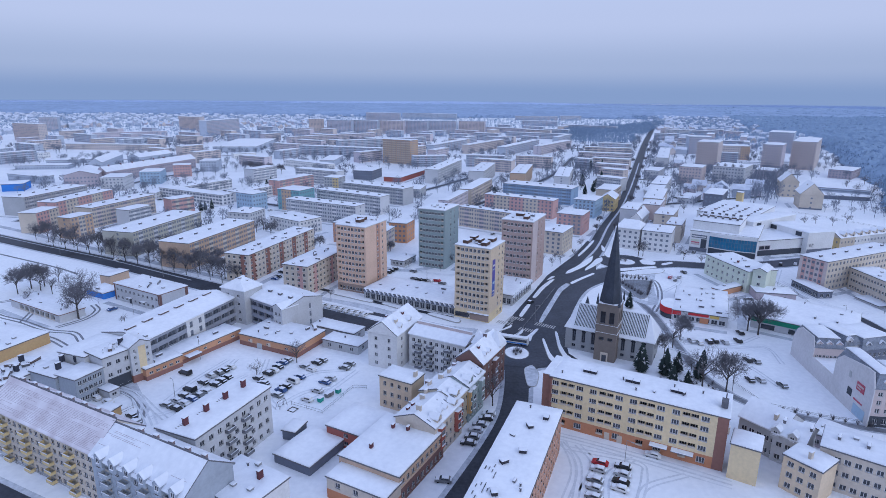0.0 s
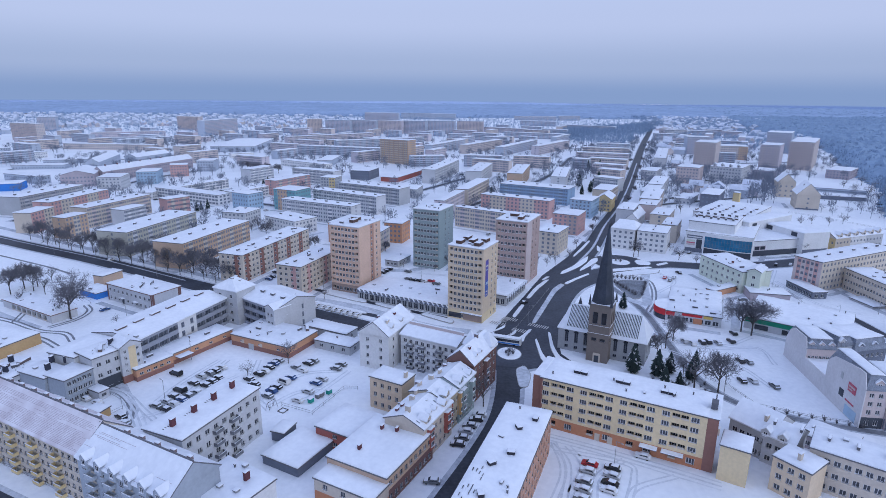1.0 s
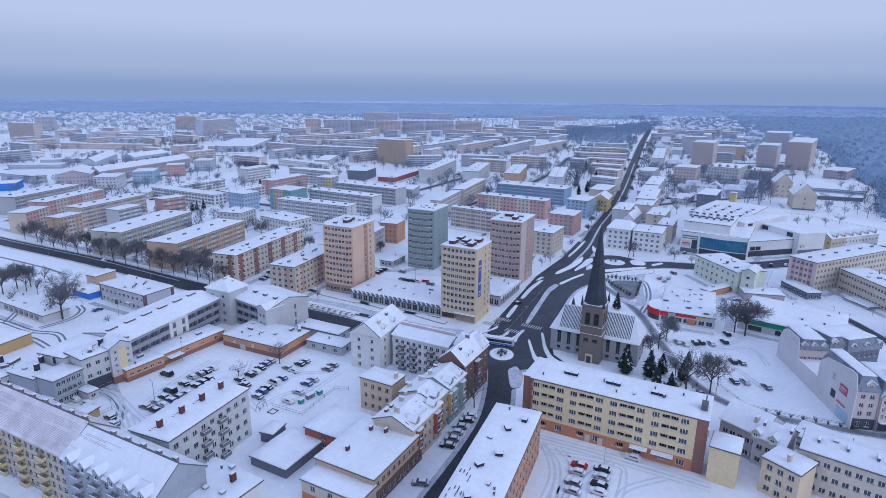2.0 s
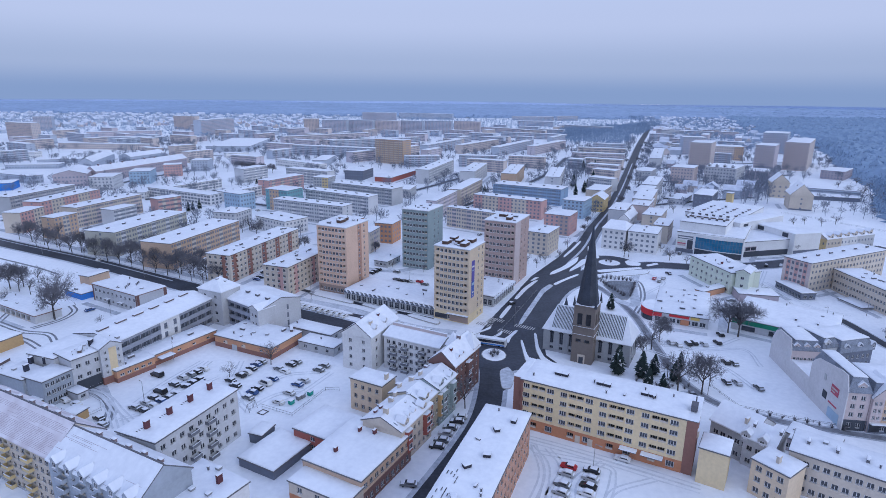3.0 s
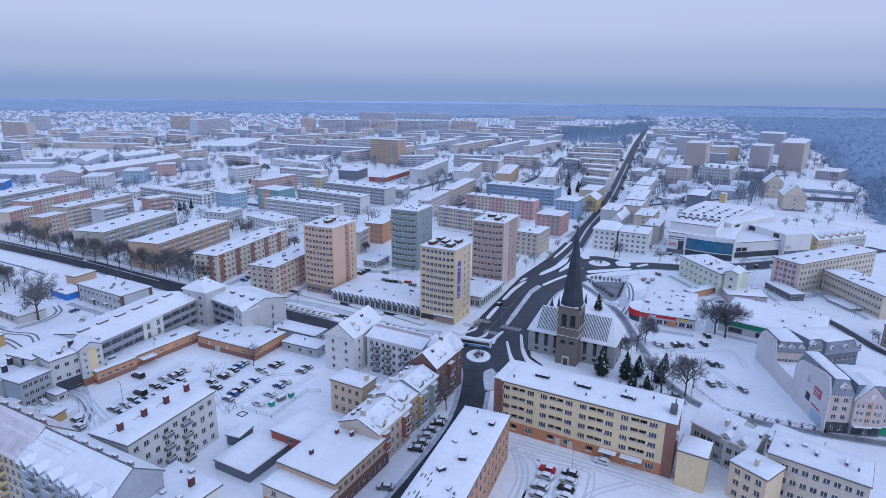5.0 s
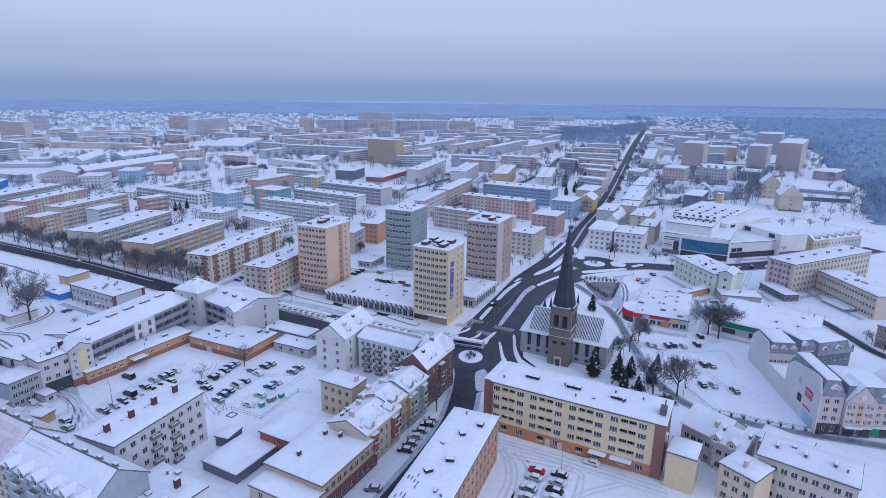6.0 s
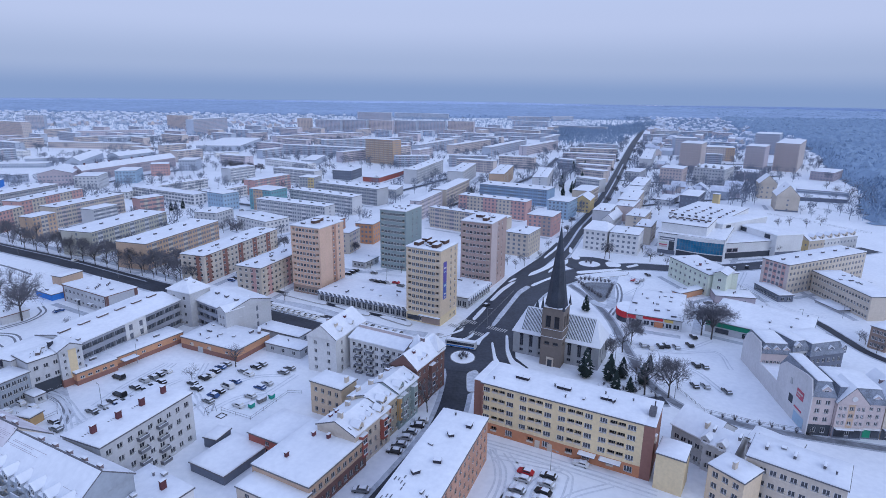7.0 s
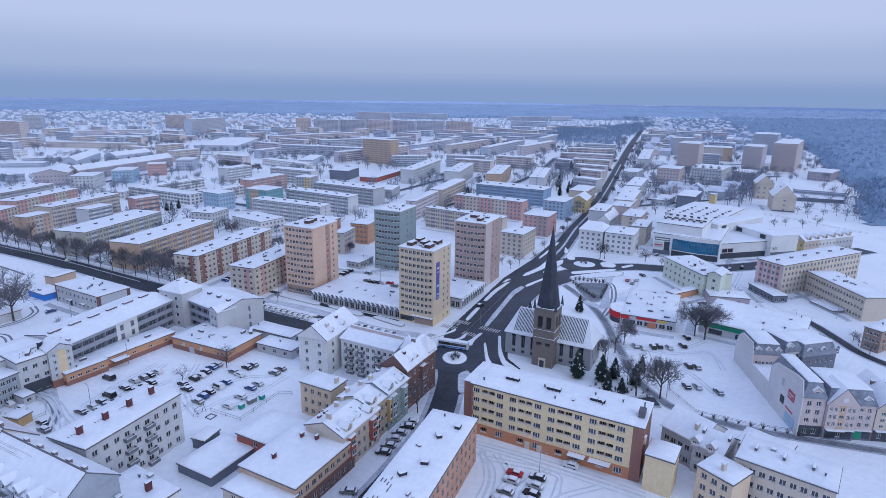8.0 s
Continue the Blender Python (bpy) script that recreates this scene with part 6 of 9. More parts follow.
# traffic islands
island("low kerbed median under trodden snow", [(42.5, 227.6), (44.1, 227.1), (48.8, 238.6), (54.0, 251.9), (60.5, 268.3), (67.0, 278.6), (65.1, 281.2), (59.4, 272.4), (52.1, 253.3), (46.3, 238.5)], 0.2, material=SLUSH)
island("kerbed traffic island under snow", [(66.8, 281.3), (75.3, 290.8), (83.6, 298.9), (84.1, 296.9), (74.6, 287.0), (67.5, 278.7)], 0.2)
island("kerbed traffic island under snow", [(35.0, 234.9), (36.1, 233.0), (39.5, 240.9), (42.6, 249.3), (41.5, 250.7), (38.2, 243.6)], 0.2)
island("kerbed traffic island under snow", [(44.1, 258.2), (45.9, 257.5), (52.0, 271.3), (57.3, 280.9), (60.6, 287.4), (58.2, 286.4), (50.9, 274.6)], 0.2)
island("kerbed traffic island under snow", [(55.7, 285.4), (57.9, 286.4), (61.8, 292.1), (59.4, 292.1)], 0.2)
island("kerbed traffic island under snow", [(33.2, 209.9), (36.6, 208.0), (37.8, 212.7), (42.0, 221.1), (40.6, 221.1), (36.8, 214.8)], 0.2)
island("kerbed traffic island under snow", [(25.3, 210.8), (31.9, 215.2), (35.7, 221.0), (34.4, 215.9), (28.8, 210.9), (25.7, 209.7)], 0.2)
island("kerbed traffic island under snow", [(19.5, 215.4), (26.3, 219.5), (31.5, 225.5), (30.5, 221.9), (24.0, 216.7), (20.0, 214.3)], 0.2)
island("kerbed traffic island under snow", [(67.6, 296.2), (71.0, 298.4), (81.5, 310.3), (88.4, 321.7), (92.1, 333.9), (86.9, 326.4), (76.7, 310.1), (69.5, 301.4)], 0.2)
island("kerbed traffic island under snow", [(79.5, 301.7), (88.4, 312.7), (94.7, 321.9), (96.6, 330.4), (91.9, 326.6), (85.7, 314.8), (80.5, 305.9)], 0.2)
island("kerbed traffic island under snow", [(82.3, 329.9), (92.0, 348.2), (102.0, 369.9), (100.9, 371.4), (91.2, 350.9), (82.5, 333.6)], 0.2)
island("kerbed traffic island under snow", [(98.9, 336.7), (104.8, 336.9), (103.3, 329.4), (99.3, 329.2)], 0.2)
island("kerbed traffic island under snow", [(103.5, 359.7), (103.8, 350.0), (101.0, 341.9), (99.9, 345.8)], 0.2)
island("kerbed traffic island under snow", [(41.3, 210.9), (42.3, 212.0), (42.2, 197.8), (44.0, 189.6), (46.6, 186.6), (43.3, 187.4), (40.8, 193.1)], 0.2)
island("kerbed traffic island under snow", [(47.8, 218.8), (48.8, 218.2), (47.6, 205.3), (48.2, 195.6), (52.8, 188.0), (51.9, 186.3), (46.8, 191.9), (46.0, 201.8)], 0.2)
island("kerbed traffic island under snow", [(115.9, 323.3), (119.6, 327.0), (125.1, 320.2), (122.3, 314.6), (115.5, 315.4)], 0.2)
island("kerbed traffic island under snow", [(126.2, 316.9), (134.4, 321.7), (134.5, 318.3), (126.4, 313.6)], 0.2)
island("kerbed traffic island under snow", [(92.5, 297.8), (117.6, 307.9), (125.2, 306.1), (121.8, 299.8), (93.5, 292.0)], 0.2)
island("kerbed traffic island under snow", [(95.2, 306.1), (110.3, 309.8), (122.2, 312.4), (122.1, 309.1), (95.4, 300.9)], 0.2)
island("kerbed traffic island under snow", [(30.7, 185.4), (34.4, 188.5), (36.0, 181.3), (33.5, 172.3), (30.3, 172.2)], 0.2, material=SLUSH)
island("round snowy island in the middle of a roundabout", [(29.9 + 4.7 * math.cos(k * math.tau / 14), 197.9 + 5.6 * math.sin(k * math.tau / 14)) for k in range(14)], 0.2)
island("round snowy island in the middle of a roundabout", [(113.0, 320.7), (112.1, 323.9), (109.8, 326.2), (106.6, 327.1), (103.4, 326.2), (101.1, 323.9), (100.2, 320.7), (101.1, 317.5), (103.4, 315.2), (106.6, 314.3), (109.8, 315.2), (112.1, 317.5)], 0.3)
# trees
tree(-152.9, 227.6, 21, 100, 1.0)
tree(130.1, 217.0, 16.5, 101, 1.05)
tree(127.8, 220.9, 15, 100, 1.05)
tree(-199.0, 265.2, 14, 101, 1.1)
tree(-194.9, 268.7, 13, 100, 1.0)
tree(-199.9, 257.1, 14, 101, 1.0)
tree(90.5, 203.9, 15, 0, 0.9)
tree(96.1, 211.2, 12, 101, 0.9)
tree(88.2, 172.0, 17, 2, 0.85)
tree(95.3, 170.3, 15, 103, 0.9)
tree(88.6, 182.1, 10, 4, 0.9)
tree(85.1, 197.9, 9, 105, 0.9)
tree(100.4, 176.0, 9, 6, 0.9)
tree(-185.3, 244.0, 9, 0)
tree(-192.5, 275.7, 9, 1)
tree(-192.4, 262.1, 11, 2)
tree(-183.8, 257.6, 9, 3)
tree(-130.5, 222.7, 5, 4)
tree(-50.2, 188.2, 9, 5)
tree(-61.6, 178.7, 6, 6)
tree(17.9, 160.0, 11, 7)
tree(17.5, 170.5, 9, 8)
tree(224.6, 342.1, 9, 9)
tree(143.4, 326.7, 9, 10)
tree(118.7, 333.0, 12, 11)
tree(121.5, 333.1, 12, 12)
tree(-50.9, 255.5, 5, 13)
tree(-262.0, 360.2, 12, 100, 0.8)
tree(-249.6, 353.9, 15, 101, 0.8)
tree(-237.6, 347.8, 14, 102, 0.8)
tree(-226.0, 341.9, 13, 103, 0.8)
tree(-214.8, 336.1, 12, 104, 0.8)
tree(-203.9, 330.5, 15, 105, 0.8)
tree(-193.3, 325.2, 14, 106, 0.8)
tree(-183.1, 319.9, 13, 107, 0.8)
tree(-173.1, 314.8, 12, 108, 0.8)
tree(-163.5, 309.9, 15, 109, 0.8)
tree(-154.1, 305.1, 14, 110, 0.8)
tree(-145.0, 300.5, 13, 111, 0.8)
tree(-136.1, 295.9, 12, 112, 0.8)
tree(-127.5, 291.5, 15, 113, 0.8)
tree(-119.1, 287.2, 14, 114, 0.8)
tree(-111.0, 283.1, 13, 115, 0.8)
tree(-103.0, 279.0, 12, 116, 0.8)
tree(-284.4, 386.0, 9, 0)
tree(-268.6, 378.5, 10, 1)
tree(-252.4, 369.7, 11, 2)
tree(-236.9, 361.3, 12, 3)
tree(-222.1, 353.3, 9, 4)
tree(-207.8, 345.6, 10, 5)
tree(-194.2, 338.1, 11, 6)
tree(-181.0, 331.0, 12, 7)
tree(-168.4, 324.2, 9, 8)
tree(-156.2, 317.6, 10, 9)
tree(-144.5, 311.2, 11, 10)
tree(-133.3, 305.1, 12, 11)
tree(-122.4, 299.2, 9, 12)
tree(-180.4, 333.6, 11, 0)
tree(-178.7, 341.4, 12, 1)
tree(-174.7, 344.2, 12, 2)
tree(-163.2, 333.0, 11, 3)
tree(-126.9, 385.0, 10, 4)
tree(-124.2, 391.8, 11, 5)
tree(-120.9, 398.9, 10, 6)
tree(-130.2, 307.4, 9, 7)
tree(-122.9, 301.3, 9, 8)
tree(-71.2, 309.6, 5, 9)
tree(-118.7, 721.5, 10, 10)
tree(-239.2, 342.9, 9, 0)
tree(-228.7, 338.0, 10, 1)
tree(-217.6, 332.1, 11, 2)
tree(-207.7, 327.5, 12, 3)
tree(-197.3, 321.9, 9, 4)
tree(-187.2, 316.4, 10, 5)
tree(-178.1, 312.2, 11, 6)
tree(-168.6, 307.1, 12, 7)
tree(-159.3, 302.1, 9, 8)
tree(-150.9, 298.2, 10, 9)
tree(-142.2, 293.5, 11, 10)
tree(-133.7, 288.9, 12, 11)
tree(-125.9, 285.3, 9, 12)
tree(-117.9, 281.0, 10, 13)
tree(-110.1, 276.7, 11, 14)
tree(-158.6, 327.0, 9, 0)
tree(-145.0, 310.1, 10, 1)
tree(-144.8, 321.5, 11, 2)
tree(-132.0, 305.2, 9, 3)
tree(-131.4, 316.2, 10, 4)
tree(-223.1, 368.0, 9, 5)
tree(-213.3, 363.9, 10, 6)
tree(-203.6, 359.8, 11, 7)
tree(-201.3, 368.9, 9, 8)
tree(-191.7, 364.8, 10, 9)
fir(71.8, 184.2, 11, 0)
fir(79.5, 181.9, 10, 1)
fir(84.4, 183.7, 8, 2)
fir(89.9, 179.3, 8, 3)
fir(83.7, 173.4, 6, 4)
fir(78.5, 194.0, 6, 5)
fir(95.0, 187.7, 7, 6)
fir(79.8, 175.6, 7, 7)
fir(86.8, 246.5, 8, 8)
# cars
car(-82.9, 157.8, 155, "grey", 1, group="cars in the yard", where="parked in the school yard")
car(-80.8, 160.5, 149, "silver", 2, group="cars in the yard", where="parked in the school yard")
car(-79.9, 163.6, 151, "black", 1, group="cars in the yard", where="parked in the school yard")
car(-79.7, 167.5, 155, "black", 1, van=True, group="cars in the yard", where="parked in the school yard")
car(-77.4, 172.3, 150, "black", 1, group="cars in the yard", where="parked in the school yard")
car(-76.7, 177.0, 152, "silver", 0, group="cars in the yard", where="parked in the school yard")
car(-74.7, 179.1, 148, "grey", 0, group="cars in the yard", where="parked in the school yard")
car(-73.7, 181.2, 152, "black", 1, group="cars in the yard", where="parked in the school yard")
car(-72.4, 183.7, 154, "white", 2, group="cars in the yard", where="parked in the school yard")
car(-79.0, 155.9, 151, "black", 0, group="cars in the yard", where="parked in the school yard")
car(-77.8, 158.9, 149, "white", 2, group="cars in the yard", where="parked in the school yard")
car(-76.6, 161.6, 151, "blue", 1, group="cars in the yard", where="parked in the school yard")
car(-75.5, 164.0, 153, "grey", 0, group="cars in the yard", where="parked in the school yard")
car(-73.8, 166.2, 151, "silver", 1, group="cars in the yard", where="parked in the school yard")
car(-72.7, 170.9, 154, "black", 2, group="cars in the yard", where="parked in the school yard")
car(-71.8, 173.6, 150, "black", 2, group="cars in the yard", where="parked in the school yard")
car(-70.7, 176.0, 150, "black", 2, group="cars in the yard", where="parked in the school yard")
car(-86.1, 178.8, 155, "black", 0, van=True, group="cars in the yard", where="parked in the school yard")
car(-50.6, 164.5, 149, "grey", 2, group="cars in the car park", where="parked in the snowy car park")
car(-50.2, 167.7, 153, "blue", 0, group="cars in the car park", where="parked in the snowy car park")
car(-49.4, 170.3, 154, "black", 2, group="cars in the car park", where="parked in the snowy car park")
car(-47.9, 173.8, 149, "white", 2, van=True, group="cars in the car park", where="parked in the snowy car park")
car(-46.4, 176.9, 154, "blue", 1, group="cars in the car park", where="parked in the snowy car park")
car(-57.2, 172.0, 155, "black", 1, group="cars in the car park", where="parked in the snowy car park")
car(-60.0, 175.4, 148, "black", 1, group="cars in the car park", where="parked in the snowy car park")
car(-57.8, 179.1, 149, "black", 0, group="cars in the car park", where="parked in the snowy car park")
car(-56.6, 181.2, 155, "white", 1, group="cars in the car park", where="parked in the snowy car park")
car(-55.8, 184.1, 149, "black", 1, group="cars in the car park", where="parked in the snowy car park")
car(-46.3, 184.3, 149, "grey", 1, group="cars in the car park", where="parked in the snowy car park")
car(-43.7, 182.3, 148, "white", 1, group="cars in the car park", where="parked in the snowy car park")
car(-38.4, 167.6, 153, "silver", 1, group="cars in the car park", where="parked in the snowy car park")
car(-37.1, 173.2, 153, "blue", 1, group="cars in the car park", where="parked in the snowy car park")
car(-35.6, 176.0, 150, "silver", 1, group="cars in the car park", where="parked in the snowy car park")
car(-40.3, 162.0, 151, "white", 2, group="cars in the car park", where="parked in the snowy car park")
car(-32.3, 183.8, 154, "grey", 1, group="cars in the car park", where="parked in the snowy car park")
car(-31.0, 186.9, 155, "grey", 2, group="cars in the car park", where="parked in the snowy car park")
car(-55.1, 187.2, 156, "blue", 1, group="cars in the car park", where="parked in the snowy car park")
car(-54.0, 189.4, 152, "grey", 1, group="cars in the car park", where="parked in the snowy car park")
car(-42.9, 187.5, 148, "black", 1, group="cars in the car park", where="parked in the snowy car park")
car(-41.5, 189.7, 149, "grey", 2, group="cars in the car park", where="parked in the snowy car park")
car(16.3, 154.4, 171, "silver", 1, group="cars along the street", where="parked along the street")
car(15.2, 151.9, 174, "black", 1, group="cars along the street", where="parked along the street")
car(13.2, 148.6, 168, "grey", 1, group="cars along the street", where="parked along the street")
car(11.9, 145.7, 169, "silver", 2, group="cars along the street", where="parked along the street")
car(10.7, 142.4, 169, "grey", 1, group="cars along the street", where="parked along the street")
car(9.5, 139.4, 169, "black", 1, group="cars along the street", where="parked along the street")
car(2.7, 123.5, 173, "grey", 1, group="cars along the street", where="parked along the street")
car(-57.7, 248.2, 66, "white", 2, group="snowed-in cars by the street", where="parked in a row beside the street")
car(-54.7, 246.5, 65, "white", 2, group="snowed-in cars by the street", where="parked in a row beside the street")
car(-51.8, 244.9, 63, "white", 2, group="snowed-in cars by the street", where="parked in a row beside the street")
car(-48.8, 243.2, 63, "white", 2, group="snowed-in cars by the street", where="parked in a row beside the street")
car(-46.0, 241.6, 67, "white", 2, group="snowed-in cars by the street", where="parked in a row beside the street")
car(-43.1, 240.0, 66, "white", 2, group="snowed-in cars by the street", where="parked in a row beside the street")
car(-40.3, 238.4, 62, "white", 2, group="snowed-in cars by the street", where="parked in a row beside the street")
car(-37.5, 236.8, 69, "white", 2, group="snowed-in cars by the street", where="parked in a row beside the street")
car(-34.8, 235.3, 70, "white", 2, group="snowed-in cars by the street", where="parked in a row beside the street")
car(-32.0, 233.8, 64, "white", 2, group="snowed-in cars by the street", where="parked in a row beside the street")
car(-27.7, 295.3, 150, "black", 0, group="cars behind the towers", where="parked behind the towers")
car(-26.3, 298.4, 152, "black", 0, group="cars behind the towers", where="parked behind the towers")
car(-24.8, 301.6, 154, "black", 0, group="cars behind the towers", where="parked behind the towers")
car(-14.3, 297.8, 146, "grey", 0, group="cars behind the towers", where="parked behind the towers")
car(-13.3, 285.2, 147, "grey", 0, group="cars behind the towers", where="parked behind the towers")
car(-10.8, 283.4, 150, "black", 1, group="cars behind the towers", where="parked behind the towers")
car(-8.1, 282.6, 152, "black", 2, group="cars behind the towers", where="parked behind the towers")
car(-5.4, 281.8, 149, "white", 2, group="cars behind the towers", where="parked behind the towers")
car(-1.4, 281.9, 150, "red", 0, group="cars behind the towers", where="parked behind the towers")
car(1.4, 277.5, 153, "grey", 0, group="cars behind the towers", where="parked behind the towers")
car(-84.4, 286.5, 149, "black", 1, group="cars behind the towers", where="parked behind the towers")
car(-85.2, 282.7, 149, "blue", 2, group="cars behind the towers", where="parked behind the towers")
car(-84.7, 294.3, 150, "black", 2, group="cars behind the towers", where="parked behind the towers")
car(100.2, 209.8, 92, "silver", 1, group="cars by the supermarket", where="parked on the open snow")
car(102.5, 207.8, 90, "white", 1, group="cars by the supermarket", where="parked on the open snow")
car(106.7, 208.9, 90, "black", 0, group="cars by the supermarket", where="parked on the open snow")
car(109.3, 209.5, 90, "black", 0, group="cars by the supermarket", where="parked on the open snow")
car(112.7, 208.5, 93, "silver", 1, group="cars by the supermarket", where="parked on the open snow")
car(118.7, 210.3, 95, "black", 0, group="cars by the supermarket", where="parked on the open snow")
car(123.4, 218.1, 92, "black", 0, group="cars by the supermarket", where="parked on the open snow")
car(113.8, 193.0, 94, "black", 0, group="cars by the supermarket", where="parked on the open snow")
car(116.5, 192.1, 91, "grey", 1, group="cars by the supermarket", where="parked on the open snow")
car(107.0, 178.0, 91, "black", 1, group="cars by the supermarket", where="parked on the open snow")
car(110.5, 177.7, 94, "silver", 1, group="cars by the supermarket", where="parked on the open snow")
car(116.0, 174.3, 95, "grey", 1, group="cars by the supermarket", where="parked on the open snow")
car(43.9, 131.1, 153, "red", 0, group="cars behind the block", where="parked behind the long block")
car(42.7, 128.3, 153, "silver", 2, group="cars behind the block", where="parked behind the long block")
car(40.8, 124.1, 149, "grey", 2, group="cars behind the block", where="parked behind the long block")
car(39.9, 121.0, 147, "silver", 2, group="cars behind the block", where="parked behind the long block")
car(38.9, 117.7, 148, "grey", 2, group="cars behind the block", where="parked behind the long block")
car(49.5, 129.6, 154, "black", 1, group="cars behind the block", where="parked behind the long block")
car(48.4, 126.4, 147, "silver", 2, group="cars behind the block", where="parked behind the long block")
car(47.1, 123.4, 147, "black", 0, group="cars behind the block", where="parked behind the long block")
car(46.1, 120.8, 150, "white", 2, group="cars behind the block", where="parked behind the long block")
car(58.9, 134.7, 152, "white", 2, group="cars behind the block", where="parked behind the long block")
car(42.5, 251.3, 53, "black", 0, group="cars on the road", where="on the wet road")
car(195.3, 317.2, 55, "black", 0, group="cars on the road", where="on the wet road")
car(186.9, 314.6, 56, "grey", 1, group="cars on the road", where="on the wet road")
car(203.8, 317.5, 57, "silver", 1, group="cars on the road", where="on the wet road")
car(122.3, 291.4, 60, "red", 1, group="cars by the supermarket", where="parked by the supermarket wall")
car(123.2, 286.8, 62, "grey", 1, group="cars by the supermarket", where="parked by the supermarket wall")
car(127.1, 291.5, 58, "silver", 1, group="cars by the supermarket", where="parked by the supermarket wall")
car(133.1, 300.5, 100, "black", 1, group="cars by the supermarket", where="parked by the supermarket wall")
# woods
FOREST = [(345, 440), (385, 503), (455, 600), (505, 720), (560, 829), (640, 960), (690, 1085), (800, 1290), (860, 1440), (790, 1480), (850, 1640), (920, 1877), (1150, 2500), (1595, 4000), (3000, 4100), (2294, 2483), (716, 644), (400, 400)]
canopy("forest", "closed haze-blue canopy at the edge of the town", FOREST, 7.0, 10.0, WOOD, 8, 0.55)
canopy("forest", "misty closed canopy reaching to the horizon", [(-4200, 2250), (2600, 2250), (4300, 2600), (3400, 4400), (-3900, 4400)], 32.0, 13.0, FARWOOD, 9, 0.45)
scatter_trees("forest", "haze-tinted bluish forest at the edge of the town", [p for p in fill(FOREST, 8.5, 3) if p[1] < 640] + [p for p in fill(FOREST, 15.0, 4) if 640 <= p[1] < 1150], 13.0, WOOD, 3, w=0.36, sprays=12, thick=0.04)
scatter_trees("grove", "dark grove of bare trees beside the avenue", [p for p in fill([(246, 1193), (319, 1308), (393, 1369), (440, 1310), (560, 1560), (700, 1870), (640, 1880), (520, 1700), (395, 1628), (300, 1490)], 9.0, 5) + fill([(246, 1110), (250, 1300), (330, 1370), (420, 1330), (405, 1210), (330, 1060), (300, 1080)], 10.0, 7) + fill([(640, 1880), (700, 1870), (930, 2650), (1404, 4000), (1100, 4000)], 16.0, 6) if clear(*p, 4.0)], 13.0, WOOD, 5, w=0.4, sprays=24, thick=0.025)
# backdrop ring; haze towards the sky is painted into its light blue
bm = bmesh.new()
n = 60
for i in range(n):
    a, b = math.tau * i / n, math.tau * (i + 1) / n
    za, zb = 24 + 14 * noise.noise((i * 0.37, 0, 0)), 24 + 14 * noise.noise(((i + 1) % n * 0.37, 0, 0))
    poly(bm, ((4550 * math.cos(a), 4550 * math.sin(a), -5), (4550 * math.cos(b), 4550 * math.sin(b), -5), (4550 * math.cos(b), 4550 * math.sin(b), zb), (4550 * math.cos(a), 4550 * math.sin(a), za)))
tagged(part("backdrop", bm, mat("hazed_horizon", (0.43, 0.54, 0.75), rough=1.0, var=0.1, big=0.002, fine=0.01, bump=0, spec=0.0)), "misty line of far hills and forest", "backdrop", kind="structure")
# shopping centre
block("white shopping centre front with a bowed blue glass wall", "shopping centre", 186.6, 328.6, 58.0, 59.5, 37.3, 13.0, 2, "mallwhite", front=0, left=0, name='shopping_centre', clutter=False, far=True)
mall_front(LAST[0], LAST[2], LAST[2] * 0.3, LAST[2] * 0.99)
panel("left", 1.0, 9.8, 8.6, 10.6, "slate"), panel("left", 6.6, 9.8, 2.6, 8.2, "dark"), panel("left", 1.0, 5.8, 6.4, 7.6, "palegreen"), panel("left", 1.0, 5.8, 4.2, 5.2, "rose"), panel("left", 0.4, 10.4, 0.05, 2.5, "slate", 0.05)
panel("left", 1.0, 5.8, 5.4, 6.1, "adpink"), panel("left", 1.3, 9.4, 9.2, 9.9, "white", 0.16, "lettering_bar")
block("white upper storey of the shopping centre", "shopping centre", 179.0, 336.7, 56.1, 31.9, 26.0, 5.5, 1, "mallwhite", front=0, left=0, stacks=[(("roof_unit", "long_vent", "hatch", "roof_unit")[i % 4], 12.0 + 4.6 * (i % 4), 3 + 4.2 * (i // 4), 90 * (i % 2)) for i in range(24)], name='shopping_centre', clutter=False, far=True, floor=13.3)
block("white shopping centre wing with a dark base", "shopping centre", 191.0, 335.7, 14.7, 39.2, 34.0, 9.5, 1, "mallwhite", front=0, left=0, name='shopping_centre', clutter=False, far=True)
panel("front", 0.3, LAST[1] - 0.3, 0.05, 3.4, "dark", 0.05)
panel("front", 0.8, 9, 3.6, 6.4, "mauve", 0.05), panel("front", 1.2, 4.6, 4.0, 6.0, GLASS, 0.09), panel("front", 5.2, 8.6, 4.0, 6.0, GLASS, 0.09)
block("white corner box of the shopping centre", "shopping centre", 223.3, 340.3, 14.5, 19.5, 31.0, 13.5, 1, "mallwhite", front=0, left=0, name='shopping_centre', clutter=False, far=True, trim=wall("mallwhite"))
panel("left", 1.5, 6.5, 10.2, 12.8, "dark", 0.05), panel("left", 21.5, 26.0, 10.2, 12.8, "dark", 0.05), panel("front", 0.3, 19.0, 0.05, 3.2, "slate", 0.05)
block("white roof box of the shopping centre with a dark window", "shopping centre", 198.4, 357.9, 32.0, 50.0, 12.0, 16.0, 1, "mallwhite", front=0, left=0, name='shopping_centre', clutter=False, far=True, trim=wall("mallwhite"))
panel("front", 4.0, 9.0, 12.6, 15.0, "dark", 0.05)
